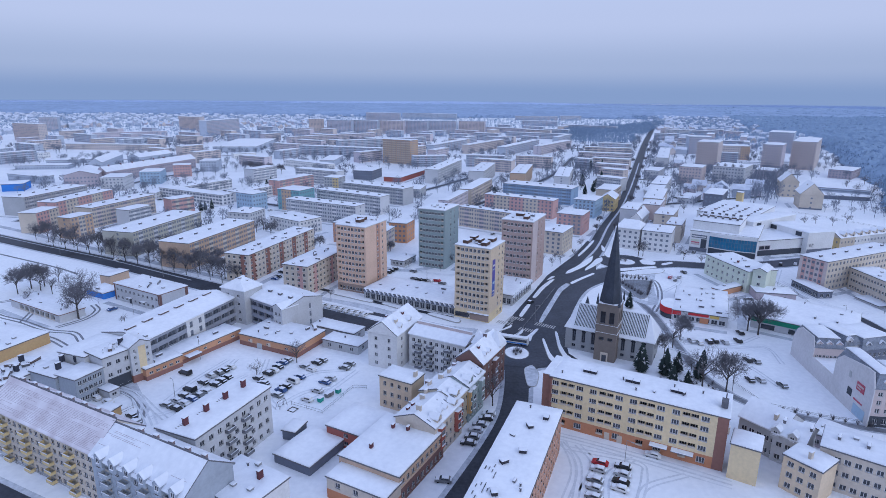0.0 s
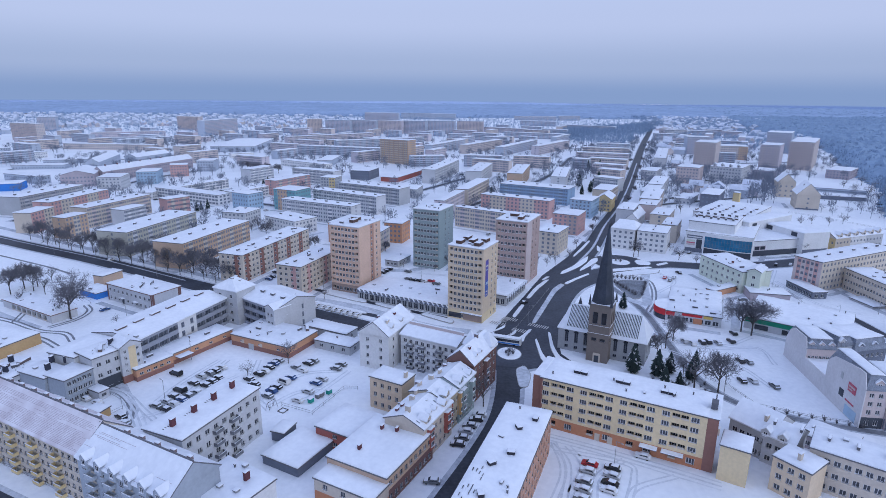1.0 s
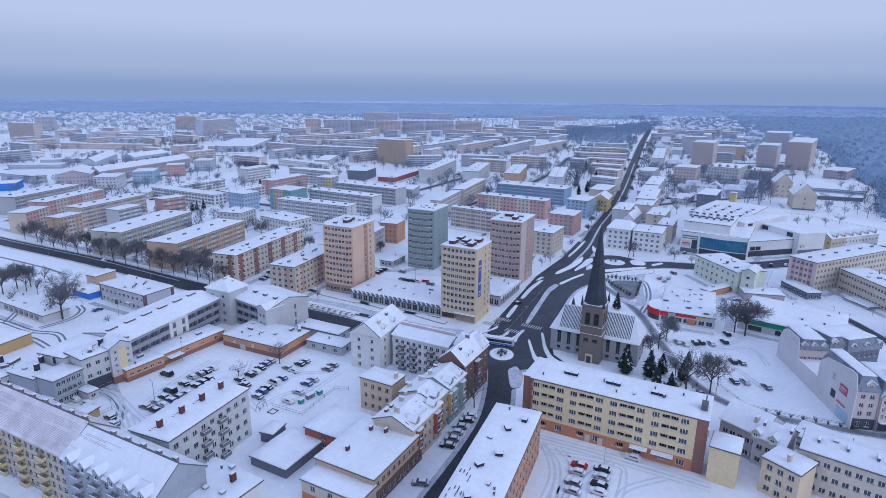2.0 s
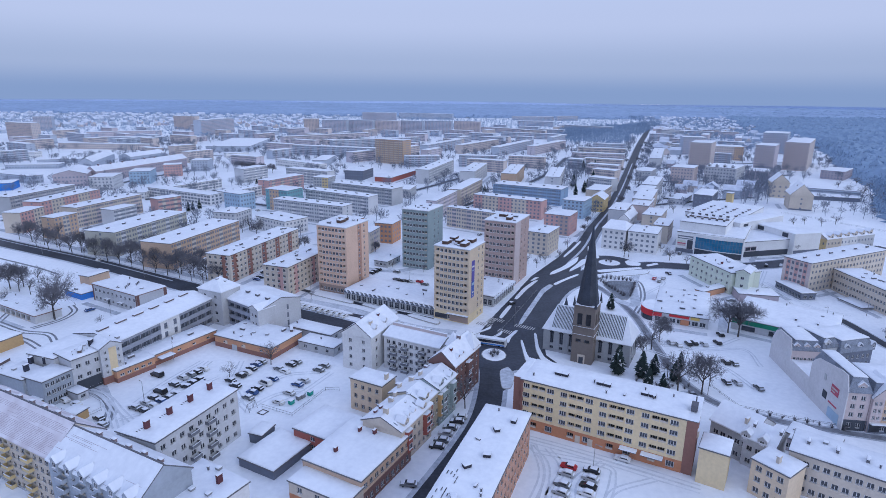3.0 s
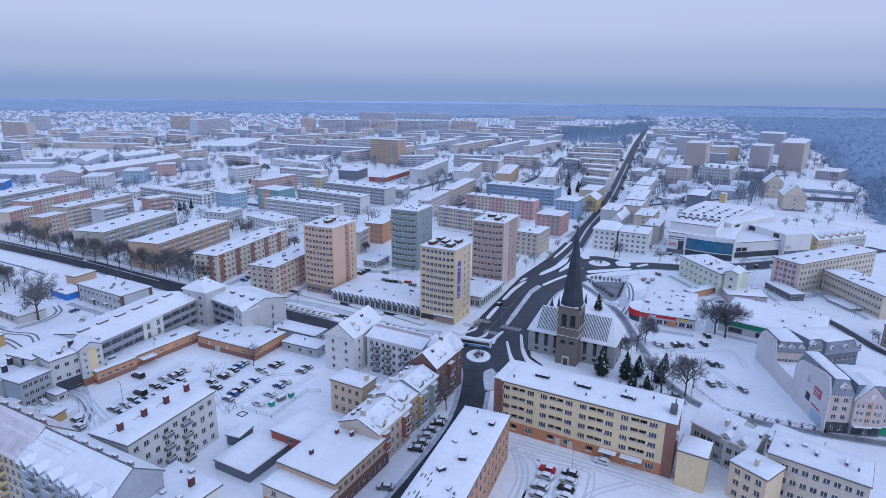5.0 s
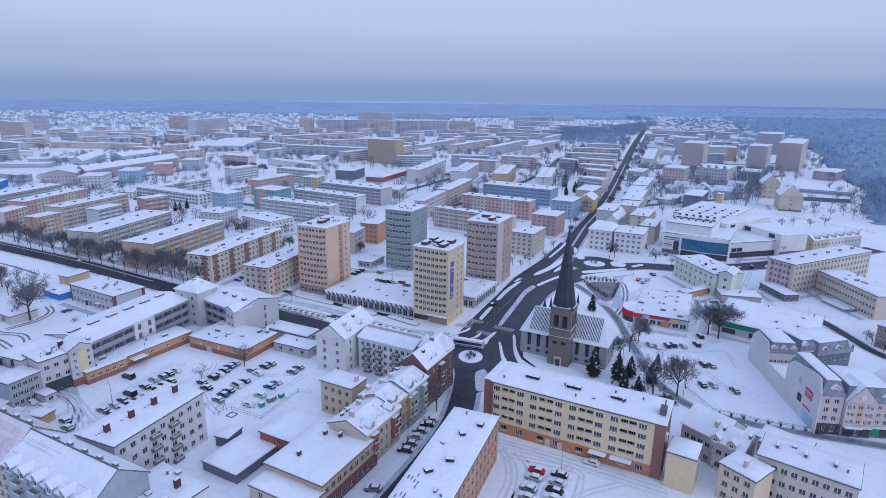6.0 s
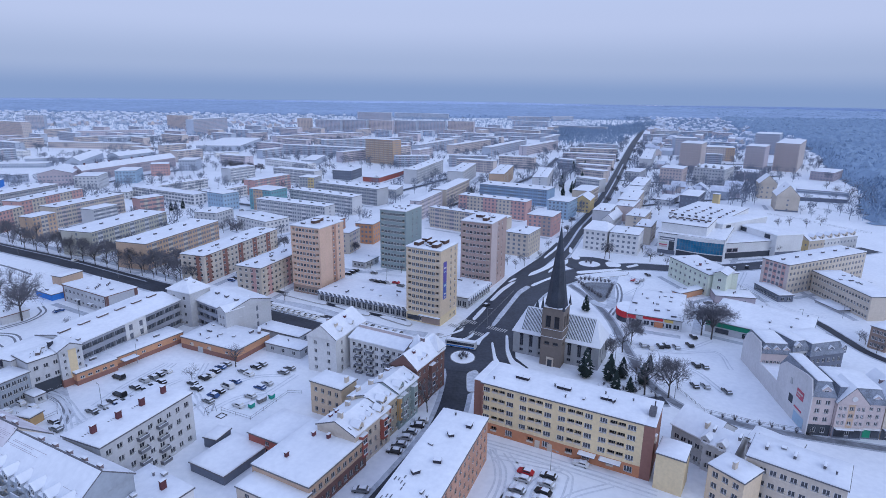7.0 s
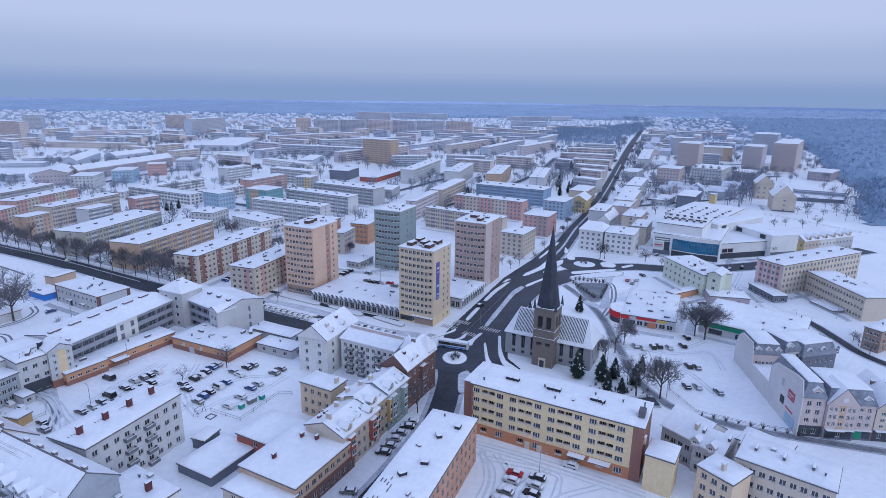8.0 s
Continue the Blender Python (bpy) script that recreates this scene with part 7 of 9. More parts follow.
# supermarkets
block("low supermarket with a red rounded corner and signs", "supermarket", 120.9, 224.1, 65.6, 35.5, 21.9, 4.6, 1, "palegrey", front=0, left=7, ww=2.6, wh=2.0, sill=0.5, name='supermarket', stacks=[("hatch", 10 + 6 * i, 6 + 5 * (i % 3), 0) for i in range(5)])
panel("left", 0.2, 3.6, 2.6, 4.6, "signred", 0.25), panel("left", 6.5, 14.5, 3.2, 4.4, "signred", 0.2), panel("left", 15.0, 18.5, 3.1, 4.3, "signyellow", 0.2), panel("left", 11.2, 14.6, 0.3, 2.6, "terracotta", 0.15)
lu, lv = LAST[1], LAST[2]
bm = bmesh.new()
prism(bm, [(7 + 7 * math.cos(math.pi + i * math.pi / 16), lv + 5.5 * math.sin(i * math.pi / 16)) for i in range(17)][::-1], 2.2, 4.9)
part("rounded_sign", bm, wall("signred"), LAST[0], "red rounded fascia")
bm = bmesh.new()
prism(bm, [(7 + 6.8 * math.cos(math.pi + i * math.pi / 16), lv + 5.3 * math.sin(i * math.pi / 16)) for i in range(17)][::-1], 0, 2.2)
part("rounded_corner", bm, GLASS, LAST[0])
bm = bmesh.new()
prism(bm, [(7 + 6.9 * math.cos(math.pi + i * math.pi / 16), lv + 5.4 * math.sin(i * math.pi / 16)) for i in range(17)][::-1], 4.9, 5.15, 0, 0.97)
part("roof_snow", bm, ROOFSNOW, LAST[0])
block("low supermarket with a green fascia and broad snowy roof", "supermarket", 160.7, 203.9, 53.3, 32.4, 36.7, 5.0, 1, "palegrey", front=0, left=0, name='supermarket')
panel("left", 0.2, LAST[2] - 8, 3.0, 4.9, "green", 0.3), panel("left", 4, 9, 0.4, 2.4, GLASS, 0.05), panel("left", 14, 20, 0.4, 2.4, GLASS, 0.05)
# town house with a blank side wall
block("rose town house with mansard dormers and a blank side wall", "town house", 131.7, 184.8, -6.9, 9.6, 14.4, 9.3, 2, "rose", front=7, left=0, ww=1.2, name="town_house", roof="mansard", rise=3.4, dormers=[(9.6 * (i + 0.5) / 3, 0.3, 9.7, 0, 1.8) for i in range(3)], stacks=[("long_vent", 4, 6, 90), ("vent", 9, 8, 0)])
gable_wall([(-0.3, 0), (-0.3, 9.4), (1.2, 13.0), (9.6, 13.0), (12.4, 11.4), (14.7, 7.6), (14.7, 0)], "firewall")
block("low yard annex behind a blank party wall", "annex", 130.0, 170.7, -6.9, 16.0, 14.1, 5.6, 1, "rose", front=0, left=0, name="annex", clutter=False)
gable_wall([(0.05, 0), (0.05, 6.1), (13.95, 6.1), (13.95, 0)], "firewall")
block("tall rose town house with a blank side wall and dormers", "town house", 127.5, 150.4, -6.9, 6.2, 20.3, 12.2, 3, "rose", front=2, left=0, ww=1.3, ground=3.5, base="dark", basefaces=("front",), name="town_house", roof="mansard", rise=4.4, dormers=[(3.6, 0.3, 12.7, 0, 2.4)], stacks=[("roof_unit", 3, 5, 40), ("long_vent", 3, 10, 20), ("roof_unit", 3, 14, 60)])
gable_wall([(-0.3, 0), (-0.3, 12.5), (1.3, 16.9), (4.5, 16.9), (17.0, 14.8), (19.4, 13.0), (20.5, 11.4), (20.5, 0)], "firewall")
panel("left", 12.6, 16.6, 8.2, 10.9, "adpink", 0.45, label="red advertising board"), panel("left", 8.6, 10.9, 4.6, 7.0, "dark", 0.45, label="dark advertising board"), panel("left", 8.0, 9.2, 10.0, 12.0, "grey", 0.45), panel("left", 12.6, 18.6, 0.3, 3.6, "lightblue", 0.4, label="pale blue painted panel"), panel("left", 12.2, 16.8, 4.6, 5.1, "adpink", 0.42), panel("left", 13.0, 16.2, 9.6, 10.2, "rose", 0.5, "lettering_bar"), panel("left", 13.0, 15.0, 8.8, 9.2, "rose", 0.5, "lettering_bar")
block("lilac-beige town house with a dark mansard roof", "town house", 133.8, 149.6, -6.9, 13.2, 15.0, 11.0, 3, "rose", front=0, left=0, ww=1.2, ground=3.4, base="slate", basefaces=("front",), name="town_house", roof="mansard", rise=4.2, cols={"front": [(9.6, 1.0), (11.6, 1.0)]}, stacks=[("long_vent", 3.5, 9, 90), ("long_vent", 9.5, 11, 90)], dormers=[(10.8, 0.3, 11.4, 0, 1.9)], clutter=False)
panel("front", 8.3, 13.0, 3.2, 3.5, "white", 0.7, "cornice"), panel("front", 8.6, 10.6, 0.5, 2.9, "green", 0.1), panel("front", 10.9, 12.9, 0.5, 2.9, GLASS, 0.1)
block("pointed lilac-beige gable front with a tan middle strip", "town house", 134.0, 148.9, -6.9, 7.8, 8.0, 11.0, 3, "rose", front=0, left=0, ground=3.4, base="slate", basefaces=("front",), name="town_house", roof="gable", rise=5.0, along="y", cols={"front": [(0.9, 0.8), (2.1, 0.8), (3.9, 1.2), (5.7, 0.8), (6.9, 0.8)]}, stripes=[("front", 3.0, 4.8, "tan")], clutter=False)
panel("front", 0.1, 7.7, 3.2, 3.5, "white", 0.7, "cornice"), panel("front", 2.9, 4.9, 11.0, 11.4, "tan", 0.3, "cornice"), panel("front", 0.4, 3.2, 0.5, 2.9, GLASS, 0.1), panel("front", 4.6, 7.4, 0.5, 2.9, GLASS, 0.1)
bm = bmesh.new()
prism(bm, [(3.9 + 0.75 * math.cos(k * math.tau / 16), 0.75 * math.sin(k * math.tau / 16)) for k in range(16)], 0, 0.12)
part("round_window", bm, wall("white"), LAST[0], "white round gable window", pose(0, -0.42, 12.8, 90, 0, 0))
canopy_roof("front", 0.3, 5.0, 3.0, 1.1)
block("beige town house with a steep gabled roof", "town house", 147.3, 148.1, -6.9, 9.0, 15.0, 10.0, 3, "beige", front=3, left=0, ww=1.2, ground=3.4, base="dark", basefaces=("front",), name="town_house", roof="gable", rise=5.0, along="y", stacks=[("dull_chimney", 3, 9, 0), ("chimney", 7, 11, 0)])
canopy_roof("front", 0.3, 8.7, 3.3, 1.1)
block("grey-brown town house with a steep gabled roof", "town house", 156.5, 147.0, -6.9, 11.0, 15.0, 11.0, 3, "mauve", front=3, left=0, ww=1.2, ground=3.4, base="dark", basefaces=("front",), name="town_house", roof="gable", rise=4.5, along="y", stacks=[("dull_chimney", 3, 9, 0), ("chimney", 7, 11, 0)])
canopy_roof("front", 0.3, 10.7, 3.3, 1.1)
block("tan town house with a steep gabled roof", "town house", 167.7, 145.6, -6.9, 10.0, 15.0, 9.0, 3, "tan", front=3, left=0, ww=1.2, ground=3.4, base="dark", basefaces=("front",), name="town_house", roof="gable", rise=5.0, along="y", stacks=[("dull_chimney", 3, 9, 0), ("chimney", 7, 11, 0)])
canopy_roof("front", 0.3, 9.7, 3.3, 1.1)
# old houses by the lane
block("long pale four-storey apartment house with snowy roof", "apartment house", 111.6, 111.6, 52.0, 11.5, 20.3, 11.0, 3, "beige", front=0, left=9, name='apartment_house', stacks=[("vent", 6, 5 + 6 * i, 0) for i in range(5)])
block("pale tan house with a snowy roof", "house", 91.0, 115.6, 34.9, 8.2, 8.7, 9.5, 3, "cream", front=0, left=3, name='house', stacks=[("pale_chimney", 3, 4, 0)])
# apartment house with a seamed roof
block("grey-blue apartment house with gabled dormers over balconies", "apartment house", -50.4, 99.3, 62.8, 13.0, 30.8, 13.5, 5, "bluegrey", front=0, left=9, roof="gable", rise=5.0, along="y", name="apartment_house", balcpaint="bluegrey", deep={"left": [1, 3, 5, 7]}, balc=[("left", i) for i in (1, 3, 5, 7)], dormers=[(-0.6, 30.8 * (i + 0.5) / 6.2, 12.9, -90, 2.5) for i in range(6)], stacks=[("dull_chimney", 7.6, 2 + 5.2 * i, 90) for i in range(5)])
tile_rows(LAST[0], 30.8, 13.5, 5.0, 22, 0.36)
bm = bmesh.new()
box(bm, 6.38, -0.4, 18.75, 6.62, 31.2, 19.1)
part("ridge_cap", bm, TRIM, LAST[0])
block("cream apartment house with yellow balconies and a seamed roof", "apartment house", -77.6, 113.7, 62.8, 13.0, 44.0, 13.5, 5, "beige", front=0, left=18, balcpaint="yellow", roof="gable", rise=5.6, along="y", name="apartment_house", balc=[("left", i) for i in (2, 6, 10, 14)], deep={"left": [2, 6, 10, 14]}, snow=SEAM, stripes=[("left", 4.8 + 9.5 * k, 7.4 + 9.5 * k, "khaki") for k in range(4)], base="palegrey", stacks=[("dull_chimney", 7.6, 3 + 5.4 * i, 90) for i in range(8)])
tile_rows(LAST[0], 44.0, 13.5, 5.6, 21, 0.62)
bm = bmesh.new()
box(bm, 6.38, -0.4, 19.35, 6.62, 44.4, 19.7)
part("ridge_cap", bm, TRIM, LAST[0])
# bus, bins, fences, lamps
bus(29.6, 206.6, 161)
bin_box(-36.1, 161.6, 62, "green")
bin_box(-31.5, 167.2, 62, "green")
bin_box(-34.4, 164.4, 62, "grey")
bin_box(-33.6, 165.4, 62, "grey")
fence("low metal fence round the playground", [(-44.6, 159.4), (-34.1, 154.5), (-27.2, 170.2), (-22.7, 170.0)], 1.2)
fence("low metal railing along the lane", [(100.6, 175.6), (103.6, 162.4), (117.2, 155.3), (139.6, 148.9)], 0.9)
fence("railing beside the avenue", [(31.2, 212.8), (42.2, 237.0), (57.2, 271.0)], 0.9)
street_lamp(-131.6, 232.0, 190)
street_lamp(-107.0, 308.3, 225)
street_lamp(-85.6, 190.1, 300)
street_lamp(-81.0, 160.0, 139)
street_lamp(50.0, 130.1, 320)
street_lamp(84.9, 194.2, 235)
street_lamp(172.5, 283.5, 75)
street_lamp(174.3, 231.2, 195)
street_lamp(199.2, 241.5, 16)
street_lamp(-6.6, 286.6, 0)
street_lamp(-52.7, 263.3, 5)
street_lamp(68.5, 314.8, 240)
street_lamp(97.2, 170.0, 345)
street_lamp(26.1, 236.6, 120)
street_lamp(41.1, 227.5, 5)
street_lamp(-224.8, 326.8, 70)
street_lamp(-143.8, 284.7, 250)
bush(104.1, 159.8, 1.2, 0)
bush(107.3, 158.5, 1.4, 1)
bush(110.4, 157.2, 1.6, 2)
bush(113.5, 156.0, 1.2, 3)
bush(116.5, 154.7, 1.4, 4)
bush(119.5, 153.5, 1.6, 5)
bush(122.4, 152.3, 1.2, 6)
bush(125.3, 151.1, 1.4, 7)
bush(128.2, 149.9, 1.6, 8)
bush(75.2, 173.2, 1.1, 0)
bush(77.0, 174.7, 1.3, 1)
bush(78.9, 176.3, 1.5, 2)
bush(80.7, 177.9, 1.1, 3)
bush(80.5, 173.3, 1.3, 4)
bush(82.3, 174.9, 1.5, 5)
bush(84.2, 176.4, 1.1, 6)
bush(86.1, 178.0, 1.3, 7)
bush(85.8, 173.4, 1.5, 8)
bush(87.7, 175.0, 1.1, 9)
bush(89.6, 176.5, 1.3, 10)
bush(91.5, 178.2, 1.5, 11)
bush(91.0, 173.5, 1.1, 12)
bush(93.0, 175.1, 1.3, 13)
FROSTBED = mat("frosted_heather_bed", (0.30, 0.32, 0.36), rough=0.95, var=0.3, fine=1.6, bump=0.6, tint=(0.10, 0.11, 0.13))
island("low frosted planting bed with dark stalks", [(92, 281), (97, 287), (110, 286), (109, 280), (99, 259), (95, 258)], 0.35, "planting_bed", FROSTBED)
bush(92.4, 285.3, 1.9, 0)
bush(93.1, 282.4, 2.2, 1)
bush(93.8, 279.6, 2.5, 2)
bush(94.5, 276.8, 1.9, 3)
bush(95.1, 274.1, 2.2, 4)
bush(95.8, 271.4, 2.5, 5)
bush(96.4, 268.8, 1.9, 6)
bush(97.1, 266.2, 2.2, 7)
bush(97.7, 263.6, 2.5, 8)
bush(95.0, 291.1, 1.9, 9)
bush(96.9, 290.5, 2.2, 10)
bush(98.9, 289.9, 2.5, 11)
bush(100.8, 289.3, 1.9, 12)
bush(102.7, 288.7, 2.2, 13)
bush(104.6, 288.1, 2.5, 14)
bush(106.5, 287.5, 1.9, 15)
bush(108.3, 286.9, 2.2, 16)
bush(108.4, 280.4, 2.5, 17)
bush(106.8, 276.9, 1.9, 18)
bush(105.3, 273.4, 2.2, 19)
bush(103.9, 270.0, 2.5, 20)
bush(102.4, 266.7, 1.9, 21)
bush(101.0, 263.4, 2.2, 22)
crossing(30.8, 225.4, 150, 7)
crossing(40.0, 217.4, 150, 8)
crossing(18.7, 213.5, 62, 7)
tracks("wheel tracks pressed into the snow", [(-105.3, 169.3), (-97.5, 165.8), (-87.8, 156.0), (-81.5, 147.6)])
tracks("wheel tracks pressed into the snow", [(-104.5, 167.8), (-98.1, 164.8), (-89.5, 155.9), (-83.1, 147.5)])
tracks("wheel tracks pressed into the snow", [(-105.4, 170.0), (-95.7, 165.2), (-86.5, 156.6), (-79.8, 150.6)])
tracks("wheel tracks pressed into the snow", [(-84.4, 151.4), (-77.6, 157.8), (-70.9, 170.0), (-65.0, 178.6)])
tracks("wheel tracks pressed into the snow", [(-79.6, 147.0), (-73.1, 162.9), (-58.1, 170.3), (-50.9, 159.9)])
tracks("wheel tracks pressed into the snow", [(-54.3, 159.9), (-49.0, 170.5), (-42.5, 180.4), (-31.4, 182.7)])
tracks("wheel tracks pressed into the snow", [(-48.6, 158.4), (-42.5, 167.0), (-34.3, 170.8)])
tracks("wheel tracks pressed into the snow", [(32.1, 146.3), (46.1, 139.8), (62.1, 131.4), (75.1, 123.9)])
tracks("wheel tracks pressed into the snow", [(31.9, 144.9), (45.8, 138.2), (61.5, 129.6), (74.5, 122.4)])
tracks("wheel tracks pressed into the snow", [(35.4, 140.9), (38.2, 131.0), (32.9, 112.5)])
tracks("wheel tracks pressed into the snow", [(36.6, 138.3), (53.5, 132.2), (54.2, 126.8), (49.4, 116.4)])
tracks("wheel tracks pressed into the snow", [(36.3, 141.5), (36.6, 128.7), (31.4, 116.2)])

road("cleared service street beside the trees", [(-361.7, 422.8), (-290.6, 384.1), (-202.6, 333.9), (-122.4, 289.3), (-96.2, 274.5)], 4, SLUSH)
road("slushy street behind the blocks", [(-66.4, 346.0), (-39.8, 310.8), (-13.7, 301.1), (10.8, 324.0)], 5, SLUSH)
tracks("dark wheel tracks round the planting bed", [(109.7, 290.9), (112.0, 284.5), (109.3, 270.6), (104.1, 256.3), (96.6, 242.0)], 1.8, 0.9, TRODDEN)
road("trodden path across the square", [(122.0, 316.8), (106.4, 276.9), (99.7, 252.7), (91.8, 260.0)], 4.5, SLUSH)
road("slushy forecourt before the shops", [(-66.4, 258.9), (-34.5, 245.0), (-2.7, 224.4), (16.0, 217.9)], 5, SLUSH)
tracks("wheel tracks pressed into the snow", [(89.2, 203.8), (98.5, 194.5), (111.0, 190.3), (114.9, 174.0)])
tracks("wheel tracks pressed into the snow", [(95.0, 214.4), (108.8, 204.3), (126.3, 204.8), (125.4, 190.6)])
tracks("wheel tracks pressed into the snow", [(95.0, 208.1), (114.3, 207.0), (129.3, 215.3)])
tracks("wheel tracks pressed into the snow", [(190.1, 308.4), (167.1, 270.3), (161.4, 240.4), (171.2, 228.0)])
tracks("wheel tracks pressed into the snow", [(179.4, 288.3), (180.2, 255.1), (192.1, 241.3)])
tracks("wheel tracks pressed into the snow", [(120.1, 305.9), (125.5, 286.5), (110.8, 268.6)])
tracks("wheel tracks pressed into the snow", [(-20.3, 306.1), (-7.2, 296.3), (11.0, 292.0)])
tracks("wheel tracks pressed into the snow", [(-33.6, 290.4), (-17.9, 281.6), (5.5, 273.5)])
tracks("wheel tracks pressed into the snow", [(-92.7, 298.3), (-79.3, 284.1), (-64.9, 262.9)])
block("white house with a stepped snowy flat roof", "house", -39.2, 101.6, 59.4, 12.8, 15.8, 9.0, 3, "white", front=0, left=0, name='house', stacks=[("hatch", 4, 8, 0), ("tall_chimney", 9, 5, 0), ("hatch", 12, 9, 0)])
block("pale old house with dormers and a snowy roof", "house", 94.9, 128.5, 42.7, 9.7, 7.5, 8.0, 2, "palegrey", front=0, left=3, roof='gable', rise=3, along='y', name='house', dormers=[(-0.3, 3.0, 7.6, -90, 2.2), (-0.3, 7.0, 7.6, -90, 2.2)])
block("low terrace building with a snowy roof garden", "house", 113.5, 132.4, 45.8, 9.8, 12.2, 4.0, 1, "mauve", front=0, left=6, name='house')
road("snowy strip between the lanes of the avenue", [(81.9, 317.5), (100.3, 355.6), (122.8, 414.1), (154.6, 488.7), (200.3, 608.9), (275.0, 815.8)], 1.5, SLUSH, lift=0.19)
road("slush line along the street", [(-431.1, 442.5), (-270.5, 356.9), (-192.6, 317.3), (-126.9, 279.7)], 0.8, SLUSH, lift=0.19)
road("dark trodden footpath across the snow", [(-283.1, 337.1), (-239.7, 315.5), (-209.9, 300.2), (-190.8, 288.8)], 1.4, TRODDEN)
for pts in ([(-200.5, 237.5), (-187.8, 229.5), (-173.9, 223.5), (-157.6, 214.9), (-145.7, 212.4), (-138.0, 205.0)], [(-195.0, 229.0), (-182.3, 222.1), (-163.5, 212.0), (-151.0, 206.8), (-141.0, 200.0)], [(-173.9, 223.5), (-178.0, 236.3)], [(-156.0, 217.9), (-150.1, 227.2), (-150.5, 237.0), (-156.3, 243.9)], [(-212.0, 243.0), (-200.5, 246.4), (-190.5, 253.0)]):
    tracks("dark wheel tracks through the park snow", pts, 1.9, 0.8, TRODDEN)
island("raised planting strip under snow", [(-53.9, 262.5), (-53.0, 265.8), (-30.2, 253.2), (-30.5, 248.7)], 0.5)
island("raised planting strip under snow", [(-26.8, 248.1), (-25.1, 250.3), (-8.7, 240.2), (-9.8, 236.2)], 0.5)
island("raised planting strip under snow", [(-5.4, 235.7), (-3.0, 237.7), (10.2, 229.1), (8.6, 225.4)], 0.5)
island("raised planting strip under snow", [(-56.2, 250.1), (-55.7, 252.4), (-28.3, 237.6), (-28.6, 235.0)], 0.5)
road("dark trodden pavement before the shops", [(-63.2, 256.7), (-44.7, 244.7), (-22.7, 233.2), (-2.5, 221.5)], 3.0, lift=0.03)
road("dark trodden pavement before the shops", [(-58.0, 268.1), (-42.3, 258.9), (-24.8, 248.2), (6.5, 232.1)], 2.6, lift=0.03)
tracks("wheel tracks pressed into the snow", [(-61.5, 190.7), (-58.1, 170.3), (-48.0, 156.8)])
tracks("wheel tracks pressed into the snow", [(-27.5, 182.8), (-35.3, 167.2), (-42.2, 160.1)])
tracks("wheel tracks pressed into the snow", [(-75.6, 190.3), (-81.8, 173.5), (-84.5, 160.9)])
tracks("wheel tracks pressed into the snow", [(-72.6, 190.4), (-76.3, 169.9), (-79.4, 157.7)])
tracks("wheel tracks pressed into the snow", [(39.9, 139.7), (42.2, 131.1), (36.7, 120.2)])
tracks("wheel tracks pressed into the snow", [(53.8, 133.7), (44.9, 126.6), (41.4, 116.3)])
tracks("wheel tracks pressed into the snow", [(65.0, 127.0), (53.7, 122.5), (49.4, 116.4)])
bush(28.7, 197.8, 1.7, 0)
bush(30.1, 198.8, 2.0, 1)
bush(31.2, 197.4, 2.3, 2)
bush(29.4, 195.9, 1.7, 3)
bush(105.3, 322.9, 2.0, 4)
bush(107.3, 320.7, 2.3, 5)
bush(107.2, 325.3, 1.7, 6)
bush(77.6, 194.0, 1.0, 0)
bush(82.0, 184.0, 1.3, 1)
bush(86.0, 174.9, 1.6, 2)
bush(99.5, 191.3, 1.0, 3)
bush(79.3, 181.1, 1.3, 4)
bush(83.3, 172.2, 1.6, 5)
bush(96.4, 188.2, 1.0, 6)
bush(76.6, 178.2, 1.3, 7)
bush(80.7, 169.6, 1.6, 8)
bush(93.4, 185.1, 1.0, 9)
bush(74.1, 175.4, 1.3, 10)
bush(86.6, 191.9, 1.6, 11)
bush(90.5, 182.1, 1.0, 12)
bush(71.5, 172.7, 1.3, 13)
bush(83.8, 188.8, 1.6, 14)
bush(87.7, 179.3, 1.0, 15)
bush(91.4, 170.6, 1.3, 16)
bush(80.9, 185.7, 1.6, 17)
tracks("dark slushy wheel tracks from the gateway", [(-106.0, 171.0), (-98.0, 166.0), (-91.5, 159.5), (-88.0, 152.0), (-86.5, 147.5)], 1.7, 0.8, TRODDEN)
area("trampled dirty snow before the gateway", [(-109, 169), (-104, 178), (-97, 169), (-87, 156), (-86, 151), (-95, 162), (-101, 166)], 0.012, SLUSH, "slush_patch", "snow")
tree(413.4, 569.9, 13, 0)
tree(410.3, 547.7, 14, 1)
tree(399.0, 518.2, 14, 2)
tree(387.9, 491.6, 15, 3)
tree(422.8, 601.5, 12, 4)
tree(458.9, 626.6, 12, 5)
tree(446.4, 588.9, 13, 6)
tree(431.7, 549.0, 14, 7)
tree(284.4, 429.4, 8, 8)
tree(292.7, 422.2, 8, 9)
tree(308.7, 430.6, 9, 10)
tree(271.1, 421.1, 8, 11)
tree(442.0, 768.2, 11, 12)
tree(440.7, 745.5, 11, 13)
fence("long fence across the snowy slope", [(291.2, 472.0), (306.1, 450.7), (317.2, 427.1), (329.7, 405.9)], 1.2)
fence("long fence across the snowy slope", [(335.3, 514.6), (352.9, 494.7), (368.6, 462.5)], 1.2)
block("low yard shed with an ochre wall", "shed", -110.8, 156.2, 67.6, 3.7, 5.0, 3.0, 1, "ochre", front=0, left=0, name='shed')
block("low yard shed with an ochre wall", "shed", -95.3, 149.3, 74.2, 4.2, 5.0, 3.0, 1, "ochre", front=0, left=0, name='shed')
